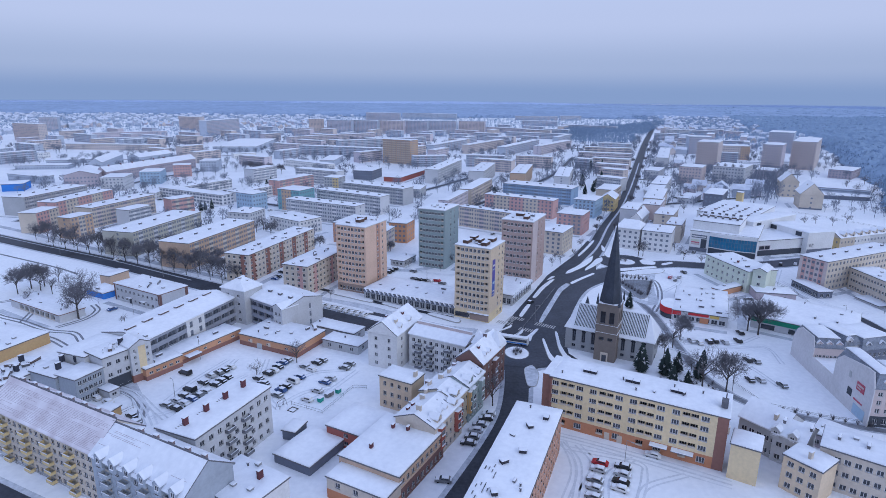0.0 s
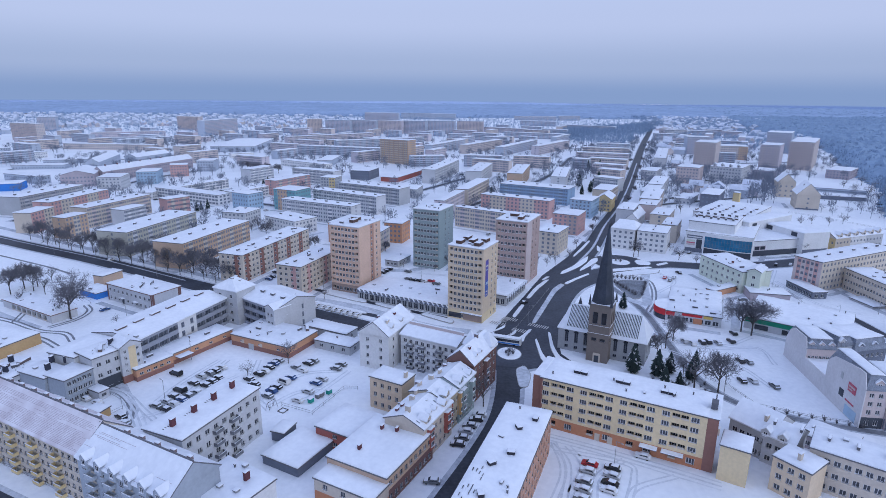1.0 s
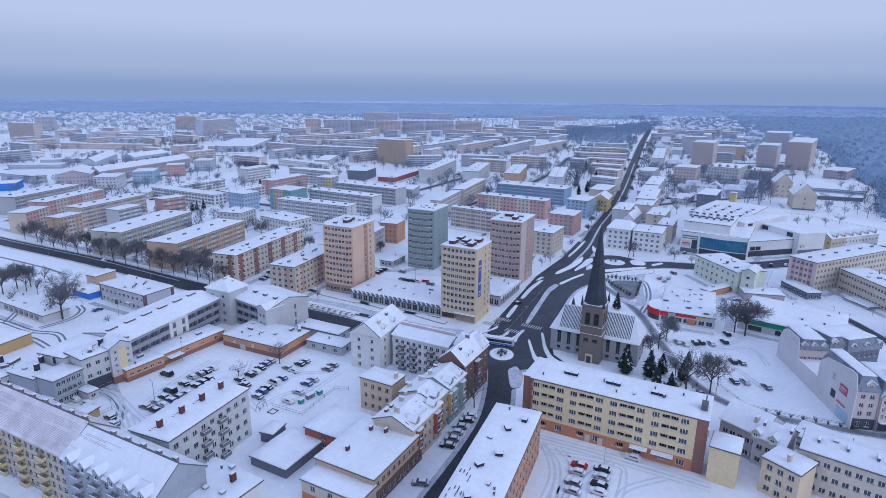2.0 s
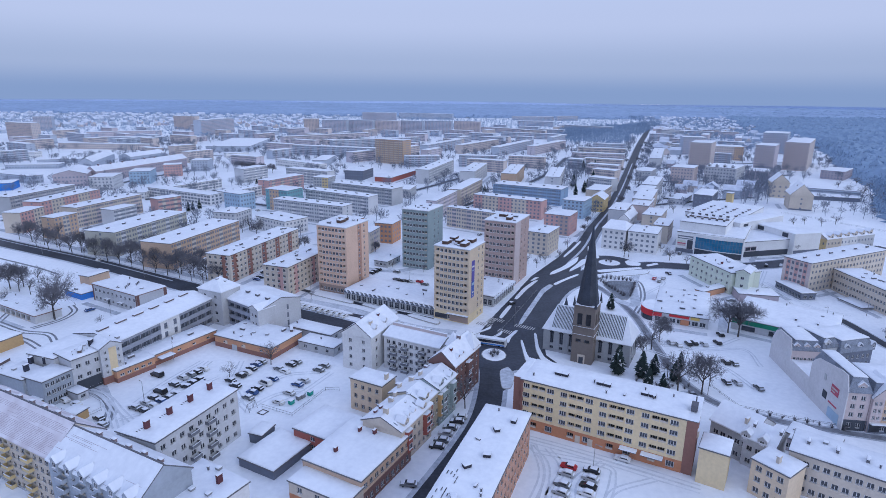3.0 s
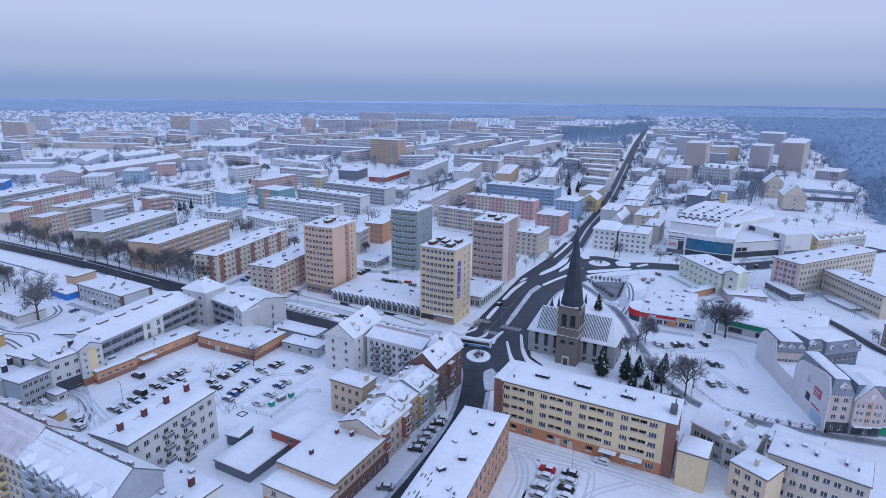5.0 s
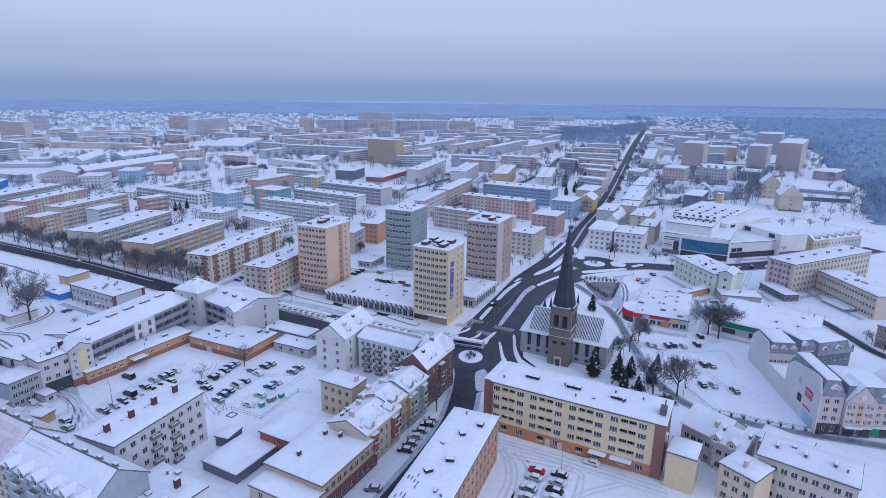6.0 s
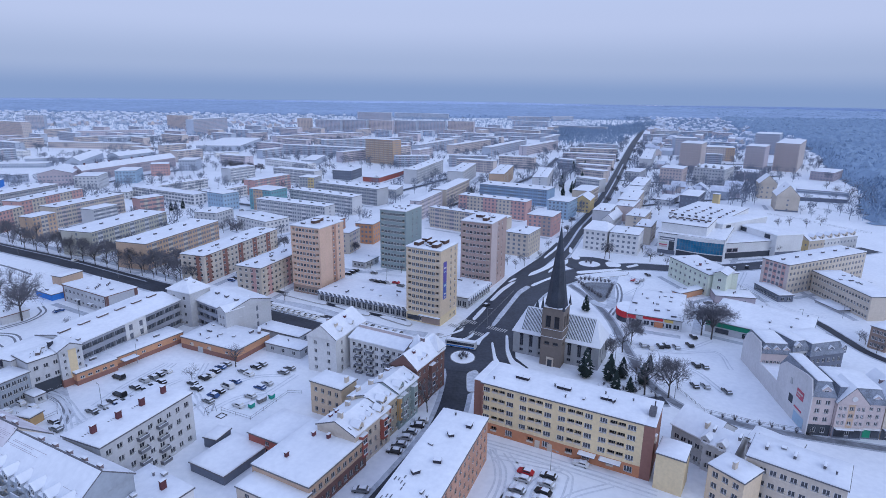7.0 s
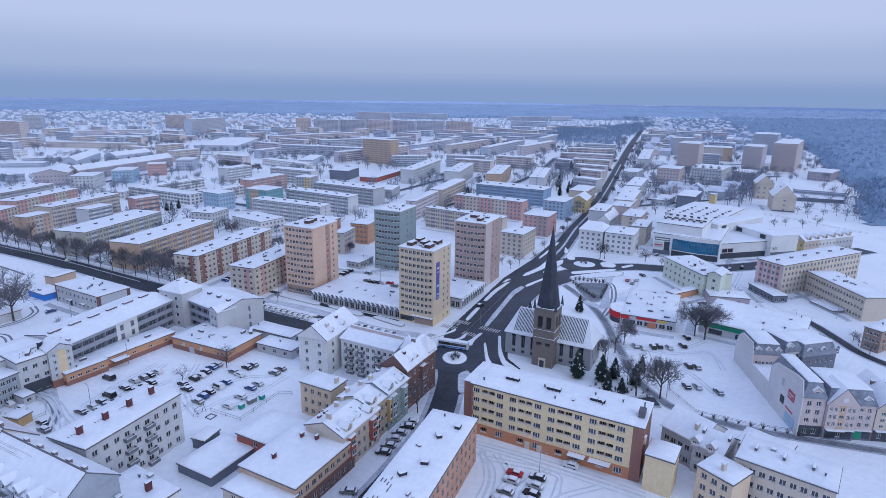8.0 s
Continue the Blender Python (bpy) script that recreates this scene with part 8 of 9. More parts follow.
block("small pale lean-to beside the gateway", "shed", -102.0, 161.1, 63.4, 3.2, 5.0, 3.0, 1, "palegrey", front=1, left=0, name='shed')
car(-108.0, 156.9, 155, "white", 2, group="cars in the back yard", where="snowed in behind the houses")
car(-106.9, 161.6, 152, "white", 2, group="cars in the back yard", where="snowed in behind the houses")
car(-101.8, 159.4, 154, "white", 2, group="cars in the back yard", where="snowed in behind the houses")
car(-90.3, 151.6, 148, "black", 1, group="cars in the back yard", where="snowed in behind the houses")
car(-87.4, 148.1, 155, "grey", 2, group="cars in the back yard", where="snowed in behind the houses")
fence("low wall of the back yard", [(-103.8, 155.6), (-94.8, 152.1), (-92.4, 156.5), (-95.8, 161.7), (-101.0, 165.1)], 1.2)
road("wet dark street along the apartment house", [(-136.3, 130.9), (-112.7, 120.0), (-100.0, 114.1), (-84.6, 107.0)], 7.0, shoulder=3.0)
fence("low fence before the apartment house", [(-117.1, 132.9), (-99.2, 124.5), (-83.0, 116.7)], 0.9)
bush(-108.8, 129.9, 1.0, 0)
bush(-106.3, 128.7, 1.2, 1)
bush(-103.9, 127.5, 1.4, 2)
bush(-101.5, 126.3, 1.0, 3)
bush(-99.1, 125.2, 1.2, 4)
bush(-96.8, 124.1, 1.4, 5)
bush(-94.5, 123.0, 1.0, 6)
bush(-92.2, 121.9, 1.2, 7)
bush(-90.0, 120.8, 1.4, 8)
road("wet dark street behind the town houses", [(180.7, 246.4), (184.4, 236.0), (184.8, 218.3), (185.1, 205.8), (190.0, 192.5)], 4.0, shoulder=2.0)
block("brown town house beside the street", "town house", 191.7, 206.2, 29.0, 18.2, 6.1, 9.0, 3, "umber", front=4, left=4, name='town_house')
tree(189.1, 213.1, 6, 0)
tree(189.9, 217.4, 5, 1)
tree(188.4, 205.9, 6, 2)
crossing(48.3, 222.3, 150, 9)
crossing(36.4, 230.4, 150, 6)
crossing(30.5, 229.0, 62, 6)
swing_set(-47.4, 158.1, 62)
sandbox(-43.5, 156.5, 62)
tree(59.1, 316.7, 7, 0)
tree(63.0, 310.2, 6, 1)
tree(69.2, 319.3, 7, 2)
tree(79.2, 329.0, 6, 3)
tree(88.9, 352.4, 8, 4)
tree(0.2, 299.6, 5, 5)
tree(-17.3, 307.3, 5, 6)
tree(47.1, 281.1, 4, 7)
tree(67.3, 323.8, 6, 8)
tree(54.3, 314.2, 6, 9)
tree(25.8, 239.2, 5, 10)
tree(135.1, 354.3, 9, 11)
tree(145.6, 346.7, 7, 12)
tree(149.8, 317.8, 6, 13)
tree(192.0, 288.7, 5, 14)
block("low glazed shop front under a snowy roof", "shop", 181.7, 261.3, 5.6, 7.4, 18.8, 3.4, 1, "slate", front=2, left=8, ww=1.8, wh=1.8, sill=0.5, name='shop', clutter=False)
block("snowy entrance steps with a low wall", "steps", 201.6, 248.2, 8.8, 7.6, 13.5, 1.2, 1, "grey", front=0, left=0, name='entrance_steps', clutter=False)
block("pale green stair wing with a snowy gable", "house", 156.8, 263.5, 49.1, 11.2, 5.9, 12.0, 3, "palegreen", front=0, left=1, name='house', roof='gable', rise=1.5, along='x')
fence("low dark wall behind the supermarket", [(173.4, 288.1), (176.1, 270.6), (172.7, 251.2), (184.4, 241.1)], 1.1)
tree(-176.0, 349.6, 13, 100, 0.95)
tree(-159.3, 331.9, 13, 101, 0.95)
tree(-114.4, 375.9, 12, 102, 0.95)
tree(-186.5, 354.8, 11, 103, 0.95)
tree(-146.6, 322.6, 11, 104, 0.95)
tree(-203.1, 362.8, 11, 105, 0.95)
tree(-134.0, 316.1, 10, 106, 0.95)
tree(-124.9, 309.8, 10, 107, 0.95)
tree(-241.6, 379.7, 10, 108, 0.95)
tree(-261.3, 392.3, 10, 109, 0.95)
tree(-244.0, 711.1, 12, 110, 0.95)
tree(-236.1, 706.4, 12, 111, 0.95)
tree(-228.4, 701.7, 12, 112, 0.95)
tree(-220.7, 697.1, 12, 113, 0.95)
tree(-213.2, 692.6, 12, 114, 0.95)
tree(-205.7, 688.2, 12, 115, 0.95)
tree(-198.3, 683.7, 12, 116, 0.95)
tree(-191.0, 679.4, 12, 117, 0.95)
tree(-126.3, 625.6, 10, 118, 0.95)
tree(-123.8, 613.6, 10, 119, 0.95)
tree(-121.3, 602.0, 10, 120, 0.95)
tree(4.5, 312.4, 8, 121, 0.95)
tree(-38.5, 347.2, 8, 122, 0.95)
tree(-30.6, 339.6, 7, 123, 0.95)
tree(-78.3, 337.7, 9, 124, 0.95)
tree(-75.0, 345.7, 9, 125, 0.95)
fir(-194.0, 455.3, 8, 0)
fir(-192.4, 460.0, 7, 0)
fir(-188.9, 464.8, 8, 0)
fir(-179.2, 583.0, 8, 0)
fir(-176.9, 590.5, 9, 0)
fir(-169.0, 583.7, 8, 0)
car(-9.9, 226.2, 69, "white", 2, group="snowed-in cars by the street", where="snowed in before the shops")
car(-7.4, 225.1, 63, "grey", 2, group="snowed-in cars by the street", where="snowed in before the shops")
car(-4.5, 223.3, 66, "white", 2, group="snowed-in cars by the street", where="snowed in before the shops")
car(-1.6, 221.6, 63, "silver", 2, group="snowed-in cars by the street", where="snowed in before the shops")
car(1.8, 220.0, 69, "white", 2, group="snowed-in cars by the street", where="snowed in before the shops")
car(5.0, 218.3, 69, "grey", 2, group="snowed-in cars by the street", where="snowed in before the shops")
tree(123.3, 399.9, 7, 100, 0.9)
tree(153.5, 469.3, 7, 101, 0.9)
tree(169.2, 510.4, 8, 102, 0.9)
tree(192.0, 565.8, 8, 103, 0.9)
tree(217.7, 642.1, 9, 104, 0.9)
tree(251.9, 730.2, 9, 105, 0.9)
tree(288.4, 830.5, 9, 106, 0.9)
tree(336.2, 961.5, 9, 107, 0.9)
tree(392.7, 1114.3, 9, 108, 0.9)
tree(183.4, 578.8, 8, 109, 0.9)
tree(231.2, 718.0, 8, 110, 0.9)
tree(266.0, 815.0, 8, 111, 0.9)
tree(142.7, 478.2, 7, 112, 0.9)
tree(117.9, 421.3, 7, 113, 0.9)
tree(109.5, 395.8, 7, 114, 0.9)
block("pale four-storey house with a snowy roof", "house", 143.7, 416.2, 63.7, 30.4, 12.2, 12.0, 4, "palegrey", front=9, left=4, far=True, name='house', stacks=[("dull_chimney", 3, 4, 0), ("low_vent", 6, 8, 0)])
block("rose four-storey house with a snowy roof", "house", 167.1, 434.9, 63.7, 36.0, 13.9, 12.0, 4, "rose", front=11, left=4, far=True, name='house', stacks=[("dull_chimney", 3, 4, 0), ("low_vent", 6, 8, 0)])
block("beige four-storey house with a snowy roof", "house", 162.9, 397.5, 61.4, 28.3, 12.7, 12.0, 4, "beige", front=9, left=4, far=True, name='house', stacks=[("dull_chimney", 3, 4, 0), ("low_vent", 6, 8, 0)])
block("pale four-storey house under snow", "house", 190.4, 497.7, 63.8, 43.2, 14.2, 12.0, 4, "palegrey", front=13, left=4, far=True, name='house', stacks=[("dull_chimney", 3, 4, 0), ("low_vent", 6, 8, 0)])
block("beige corner house beside the shopping centre", "house", 156.3, 365.7, 61.8, 23.9, 9.5, 12.0, 4, "beige", front=7, left=3, far=True, name='house', stacks=[("dull_chimney", 3, 4, 0), ("low_vent", 6, 8, 0)])
block("broad low roof storey of the shopping centre", "shopping centre", 211.6, 384.1, 48.0, 59.1, 36.8, 13.5, 1, "mallwhite", front=0, left=0, name='shopping_centre', clutter=False, stacks=[(("long_vent", "hatch", "roof_unit", "low_vent")[i % 4], 40.0 * (0.12 + 0.19 * (i % 5)), 40.0 * (0.1 + 0.2 * (i // 5)), 90 * (i % 2)) for i in range(22)], far=True)
tree(179.0, 438.1, 8, 0)
tree(198.3, 464.8, 9, 1)
tree(165.9, 467.5, 7, 2)
tree(197.3, 498.5, 8, 3)
tree(215.9, 515.7, 9, 4)
tree(232.6, 539.7, 9, 5)
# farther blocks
block("tall tan slab block far off", "apartment block", -746.1, 1077.2, 67.8, 16.0, 71.9, 32.0, 11, "hazetan", front=5, left=22, far=True)
block("tall grey slab block far off", "apartment block", -886.4, 1347.8, -255.0, 16.0, 38.3, 32.0, 11, "hazegrey", front=5, left=12, far=True)
block("tall tan tower block far off", "apartment block", -592.1, 1426.4, 73.1, 16.0, 62.8, 32.0, 11, "hazetan", front=5, left=19, far=True)
block("tall blue-grey tower block far off", "apartment block", -474.9, 1360.7, -193.6, 18.0, 121.0, 32.0, 11, "hazegrey", front=5, left=37, far=True)
block("long low beige building far off", "apartment block", -459.2, 930.0, 85.4, 13.0, 154.2, 9.0, 3, "hazetan", front=4, left=47, far=True)
block("long low rose building far off", "apartment block", -588.7, 1244.6, -238.1, 13.0, 137.4, 10.0, 3, "hazepink", front=4, left=42, far=True)
block("long low grey building far off", "apartment block", -510.2, 1092.3, -254.8, 13.0, 113.0, 9.0, 3, "hazegrey", front=4, left=34, far=True)
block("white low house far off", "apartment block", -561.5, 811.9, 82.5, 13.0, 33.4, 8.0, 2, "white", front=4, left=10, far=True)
block("long low snowy barracks shed", "apartment block", -466.0, 763.2, -249.5, 20.0, 50.5, 5.0, 1, "hazegrey", front=6, left=15, far=True)
block("long low snowy barracks shed", "apartment block", -457.7, 702.3, -259.4, 20.0, 58.2, 5.0, 1, "hazegrey", front=6, left=18, far=True)
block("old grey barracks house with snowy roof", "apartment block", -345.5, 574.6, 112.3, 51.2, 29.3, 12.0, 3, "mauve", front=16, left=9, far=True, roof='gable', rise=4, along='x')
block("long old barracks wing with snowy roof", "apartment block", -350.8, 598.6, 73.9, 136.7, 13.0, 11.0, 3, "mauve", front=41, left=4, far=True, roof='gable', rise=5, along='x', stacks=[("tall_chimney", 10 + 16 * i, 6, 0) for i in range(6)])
block("old barracks house with dormers", "apartment block", -407.0, 687.4, 105.3, 98.7, 14.1, 10.0, 2, "hazegrey", front=30, left=4, far=True, roof='gable', rise=5, along='x')
block("old barracks house with snowy roof", "apartment block", -391.7, 744.6, 74.0, 61.7, 18.6, 10.0, 2, "hazegrey", front=19, left=6, far=True, roof='gable', rise=4, along='x')
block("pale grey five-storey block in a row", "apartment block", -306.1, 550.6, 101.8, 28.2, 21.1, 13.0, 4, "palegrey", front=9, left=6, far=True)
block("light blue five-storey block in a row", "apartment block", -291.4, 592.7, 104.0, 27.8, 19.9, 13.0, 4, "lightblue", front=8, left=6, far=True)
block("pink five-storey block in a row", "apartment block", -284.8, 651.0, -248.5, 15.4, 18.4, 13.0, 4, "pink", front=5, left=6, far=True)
block("grey five-storey block in a row", "apartment block", -271.0, 691.4, 97.9, 24.3, 19.8, 13.0, 4, "hazegrey", front=7, left=6, far=True)
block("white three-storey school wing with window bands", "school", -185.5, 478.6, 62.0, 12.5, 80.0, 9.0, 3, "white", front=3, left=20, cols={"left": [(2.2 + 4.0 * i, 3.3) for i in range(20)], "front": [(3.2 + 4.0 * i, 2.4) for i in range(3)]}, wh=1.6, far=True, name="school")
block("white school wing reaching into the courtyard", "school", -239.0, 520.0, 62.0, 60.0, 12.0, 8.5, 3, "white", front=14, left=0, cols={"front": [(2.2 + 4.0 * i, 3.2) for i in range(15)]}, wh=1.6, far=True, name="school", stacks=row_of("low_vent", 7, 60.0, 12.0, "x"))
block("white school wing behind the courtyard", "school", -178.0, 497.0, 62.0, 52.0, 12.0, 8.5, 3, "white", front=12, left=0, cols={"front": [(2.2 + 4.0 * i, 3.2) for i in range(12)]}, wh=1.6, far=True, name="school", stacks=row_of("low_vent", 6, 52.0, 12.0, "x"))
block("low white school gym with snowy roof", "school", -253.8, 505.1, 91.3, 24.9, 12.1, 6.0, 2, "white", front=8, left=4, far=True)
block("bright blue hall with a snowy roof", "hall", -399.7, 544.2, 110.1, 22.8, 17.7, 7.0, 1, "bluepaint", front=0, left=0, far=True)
block("low grey house with snowy roof", "apartment block", -407.9, 582.2, 67.0, 13.0, 54.8, 8.0, 2, "hazegrey", front=4, left=17, far=True)
block("broad flat sports hall under snow", "hall", -295.7, 919.6, 95.3, 160.3, 67.6, 9.0, 1, "hazegrey", front=8, left=6, far=True)
block("long rose-grey slab block far off", "apartment block", -279.3, 1057.3, 42.6, 188.2, 13.0, 14.0, 5, "hazepink", front=57, left=4, far=True)
block("long grey slab block far off", "apartment block", -176.7, 982.7, 33.9, 172.1, 13.0, 14.0, 5, "hazegrey", front=52, left=4, far=True)
block("long blue-grey slab block far off", "apartment block", -90.1, 851.5, 73.1, 13.0, 137.3, 14.0, 5, "hazegrey", front=4, left=42, far=True)
block("rose slab block far off", "apartment block", -87.1, 826.3, -217.5, 13.0, 43.7, 14.0, 5, "hazepink", front=4, left=13, far=True)
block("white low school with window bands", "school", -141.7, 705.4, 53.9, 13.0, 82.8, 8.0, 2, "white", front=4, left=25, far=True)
block("grey hall with snowy roof", "hall", -141.2, 747.7, 89.2, 62.2, 18.7, 8.0, 1, "hazegrey", front=19, left=6, far=True)
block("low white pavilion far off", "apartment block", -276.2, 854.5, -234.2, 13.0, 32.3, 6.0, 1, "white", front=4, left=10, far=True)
block("tall tan tower block far off", "apartment block", -282.2, 1378.2, -256.3, 16.0, 34.6, 32.0, 11, "hazetan", front=5, left=10, far=True)
block("tall grey slab block in a long row far off", "apartment block", -213.7, 1353.2, 76.7, 14.0, 61.5, 30.0, 11, "hazegrey", front=4, left=19, far=True)
block("tall grey slab block in a long row far off", "apartment block", -154.1, 1353.1, 75.4, 14.0, 58.6, 30.0, 11, "hazegrey", front=4, left=18, far=True)
block("tall grey slab block in a long row far off", "apartment block", -94.6, 1352.9, 75.2, 14.0, 58.0, 30.0, 11, "hazepink", front=4, left=18, far=True)
block("tall grey slab block in a long row far off", "apartment block", -40.3, 1351.6, 72.4, 14.0, 52.7, 30.0, 11, "hazegrey", front=4, left=16, far=True)
block("tall grey slab block in a long row far off", "apartment block", 26.9, 1353.2, 78.2, 14.0, 63.9, 30.0, 11, "hazegrey", front=4, left=19, far=True)
block("tall grey slab block in a long row far off", "apartment block", 91.7, 1354.1, 77.1, 14.0, 60.9, 30.0, 11, "hazepink", front=4, left=18, far=True)
block("tall grey slab block near the horizon", "apartment block", -146.5, 1920.6, 80.6, 14.0, 113.9, 28.0, 10, "hazegrey", front=4, left=35, far=True)
block("grey slab block near the horizon", "apartment block", 38.8, 2100.1, 74.1, 14.0, 202.2, 20.0, 7, "hazegrey", front=4, left=61, far=True)
block("blue-grey slab block far off", "apartment block", 4.8, 760.4, -255.5, 13.0, 44.9, 14.0, 5, "hazegrey", front=4, left=14, far=True)
block("pale slab block seen along its length", "apartment block", -15.4, 916.5, 64.8, 132.4, 13.0, 14.0, 5, "hazegrey", front=40, left=4, far=True)
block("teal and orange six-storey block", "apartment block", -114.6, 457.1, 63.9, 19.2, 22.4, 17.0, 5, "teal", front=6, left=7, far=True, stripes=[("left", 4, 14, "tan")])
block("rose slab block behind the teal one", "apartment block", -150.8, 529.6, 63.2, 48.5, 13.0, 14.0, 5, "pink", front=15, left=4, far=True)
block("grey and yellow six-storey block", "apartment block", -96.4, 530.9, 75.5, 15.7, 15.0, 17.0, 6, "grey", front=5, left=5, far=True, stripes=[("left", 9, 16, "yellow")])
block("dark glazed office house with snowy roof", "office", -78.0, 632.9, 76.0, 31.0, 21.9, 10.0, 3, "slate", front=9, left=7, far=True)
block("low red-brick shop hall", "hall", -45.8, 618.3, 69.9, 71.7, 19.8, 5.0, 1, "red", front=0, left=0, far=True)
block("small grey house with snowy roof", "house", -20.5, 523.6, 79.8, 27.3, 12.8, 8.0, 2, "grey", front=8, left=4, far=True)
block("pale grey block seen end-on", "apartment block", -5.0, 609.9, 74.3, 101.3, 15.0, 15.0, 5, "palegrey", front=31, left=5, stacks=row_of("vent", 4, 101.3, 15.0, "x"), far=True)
block("red and white five-storey block", "apartment block", 4.8, 430.5, 70.3, 50.6, 7.8, 15.0, 5, "hazepink", front=15, left=2, far=True)
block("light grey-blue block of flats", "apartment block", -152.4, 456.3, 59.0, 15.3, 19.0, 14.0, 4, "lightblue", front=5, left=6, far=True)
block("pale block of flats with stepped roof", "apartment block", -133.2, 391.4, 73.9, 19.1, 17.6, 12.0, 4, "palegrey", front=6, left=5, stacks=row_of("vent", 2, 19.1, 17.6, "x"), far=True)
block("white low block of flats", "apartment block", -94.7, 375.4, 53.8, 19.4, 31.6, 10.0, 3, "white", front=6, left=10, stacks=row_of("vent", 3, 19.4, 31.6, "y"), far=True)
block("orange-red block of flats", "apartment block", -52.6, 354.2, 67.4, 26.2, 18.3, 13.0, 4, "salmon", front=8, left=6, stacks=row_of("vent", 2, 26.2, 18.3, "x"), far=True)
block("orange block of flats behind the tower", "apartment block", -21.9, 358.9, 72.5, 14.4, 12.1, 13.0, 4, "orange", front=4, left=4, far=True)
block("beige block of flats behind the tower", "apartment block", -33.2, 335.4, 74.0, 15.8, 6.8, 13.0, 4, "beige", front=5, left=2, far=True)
block("pale yellow slab block far off", "apartment block", 39.6, 923.2, 60.9, 139.8, 13.0, 14.0, 5, "hazetan", front=42, left=4, far=True)
block("pale slab block far off", "apartment block", 93.8, 890.8, 63.3, 168.2, 13.0, 14.0, 5, "hazegrey", front=51, left=4, far=True)
block("rose slab block far off", "apartment block", 152.8, 916.9, 58.6, 139.6, 13.0, 14.0, 5, "hazepink", front=42, left=4, far=True)
block("tan slab block far off", "apartment block", 138.5, 744.0, 70.0, 13.0, 46.6, 15.0, 5, "hazetan", front=4, left=14, far=True)
block("blue-grey slab block far off", "apartment block", 78.5, 751.5, 79.7, 13.0, 49.5, 15.0, 5, "hazegrey", front=4, left=15, far=True)
block("pale rose slab block far off", "apartment block", 197.8, 1386.6, 52.7, 13.0, 121.5, 12.0, 4, "hazepink", front=4, left=37, far=True)
block("broad grey building far off", "apartment block", 432.8, 1486.4, 56.8, 13.0, 147.0, 14.0, 5, "hazegrey", front=4, left=45, far=True)
block("pale slab block near the horizon", "apartment block", 399.6, 2100.5, 86.2, 13.0, 149.5, 14.0, 4, "hazegrey", front=4, left=45, far=True)
block("pale slab block near the horizon", "apartment block", 327.2, 1721.6, 64.4, 13.0, 108.6, 14.0, 4, "hazegrey", front=4, left=33, far=True)
block("pale block near the horizon", "apartment block", 488.6, 2123.1, -255.0, 13.0, 81.6, 16.0, 5, "hazegrey", front=4, left=25, far=True)
block("pale slab block far off", "apartment block", 251.9, 1225.0, 66.6, 13.0, 129.5, 12.0, 4, "hazegrey", front=4, left=39, far=True)
block("parallel slab block beside the avenue", "apartment block", 314.1, 978.7, 72.9, 13.0, 53.3, 13.0, 4, "hazegrey", front=4, left=16, far=True)
block("parallel slab block beside the avenue", "apartment block", 288.4, 896.3, 73.2, 13.0, 70.4, 13.0, 4, "hazetan", front=4, left=21, far=True)
block("parallel slab block beside the avenue", "apartment block", 261.1, 810.5, 70.6, 13.0, 72.1, 13.0, 4, "hazepink", front=4, left=22, far=True)
block("parallel slab block beside the avenue", "apartment block", 186.3, 740.8, 53.8, 13.0, 19.4, 13.0, 4, "hazegrey", front=4, left=6, far=True)
block("parallel slab block beside the avenue", "apartment block", 236.9, 739.3, 63.0, 13.0, 48.3, 13.0, 4, "hazetan", front=4, left=15, far=True)
block("parallel slab block beside the avenue", "apartment block", 214.6, 679.1, 58.8, 13.0, 37.2, 13.0, 4, "hazepink", front=4, left=11, far=True)
block("parallel slab block beside the avenue", "apartment block", 197.5, 632.6, 49.2, 13.0, 26.9, 13.0, 4, "hazetan", front=4, left=8, far=True)
block("parallel slab block beside the avenue", "apartment block", 175.8, 567.5, 46.2, 13.0, 26.3, 13.0, 4, "palegrey", front=4, left=8, far=True)
block("beige block of flats with balconies", "apartment block", 24.8, 484.0, 70.7, 67.9, 11.4, 15.0, 5, "beige", front=21, left=3, far=True)
block("light blue block of flats beside the avenue", "apartment block", 118.7, 440.2, 60.7, 23.6, 16.9, 14.0, 5, "lightblue", front=7, left=5, far=True)
block("beige house at the avenue", "house", 149.8, 498.4, 62.9, 32.9, 15.8, 13.0, 4, "beige", front=10, left=5, far=True)
block("yellow gabled house at the avenue", "house", 142.1, 468.2, 66.3, 24.0, 12.0, 10.0, 3, "yellow", front=7, left=4, far=True, roof='gable', rise=4, along='x')
block("pink and red block of flats", "apartment block", 96.3, 384.5, 62.5, 20.1, 18.0, 14.0, 5, "pink", front=6, left=5, far=True, stripes=[("left", 10, 17, "brownpink")])
block("beige block of flats behind the tower", "apartment block", 72.7, 333.3, 61.0, 20.9, 14.7, 14.0, 5, "beige", front=6, left=4, stacks=row_of("vent", 2, 20.9, 14.7, "x"), far=True)
block("pale grey block at the avenue", "apartment block", 292.0, 754.9, 68.4, 157.9, 14.9, 14.0, 5, "palegrey", front=48, left=5, stacks=row_of("vent", 3, 157.9, 14.9, "x"), far=True)
block("beige house with a snowy hipped roof", "apartment block", 176.6, 456.4, 65.8, 56.3, 14.8, 13.0, 4, "beige", front=17, left=4, stacks=row_of("vent", 2, 56.3, 14.8, "x"), far=True)
block("pale house with a snowy roof", "apartment block", 208.4, 534.0, 64.8, 59.1, 13.6, 13.0, 4, "palegrey", front=18, left=4, stacks=row_of("vent", 2, 59.1, 13.6, "x"), far=True)
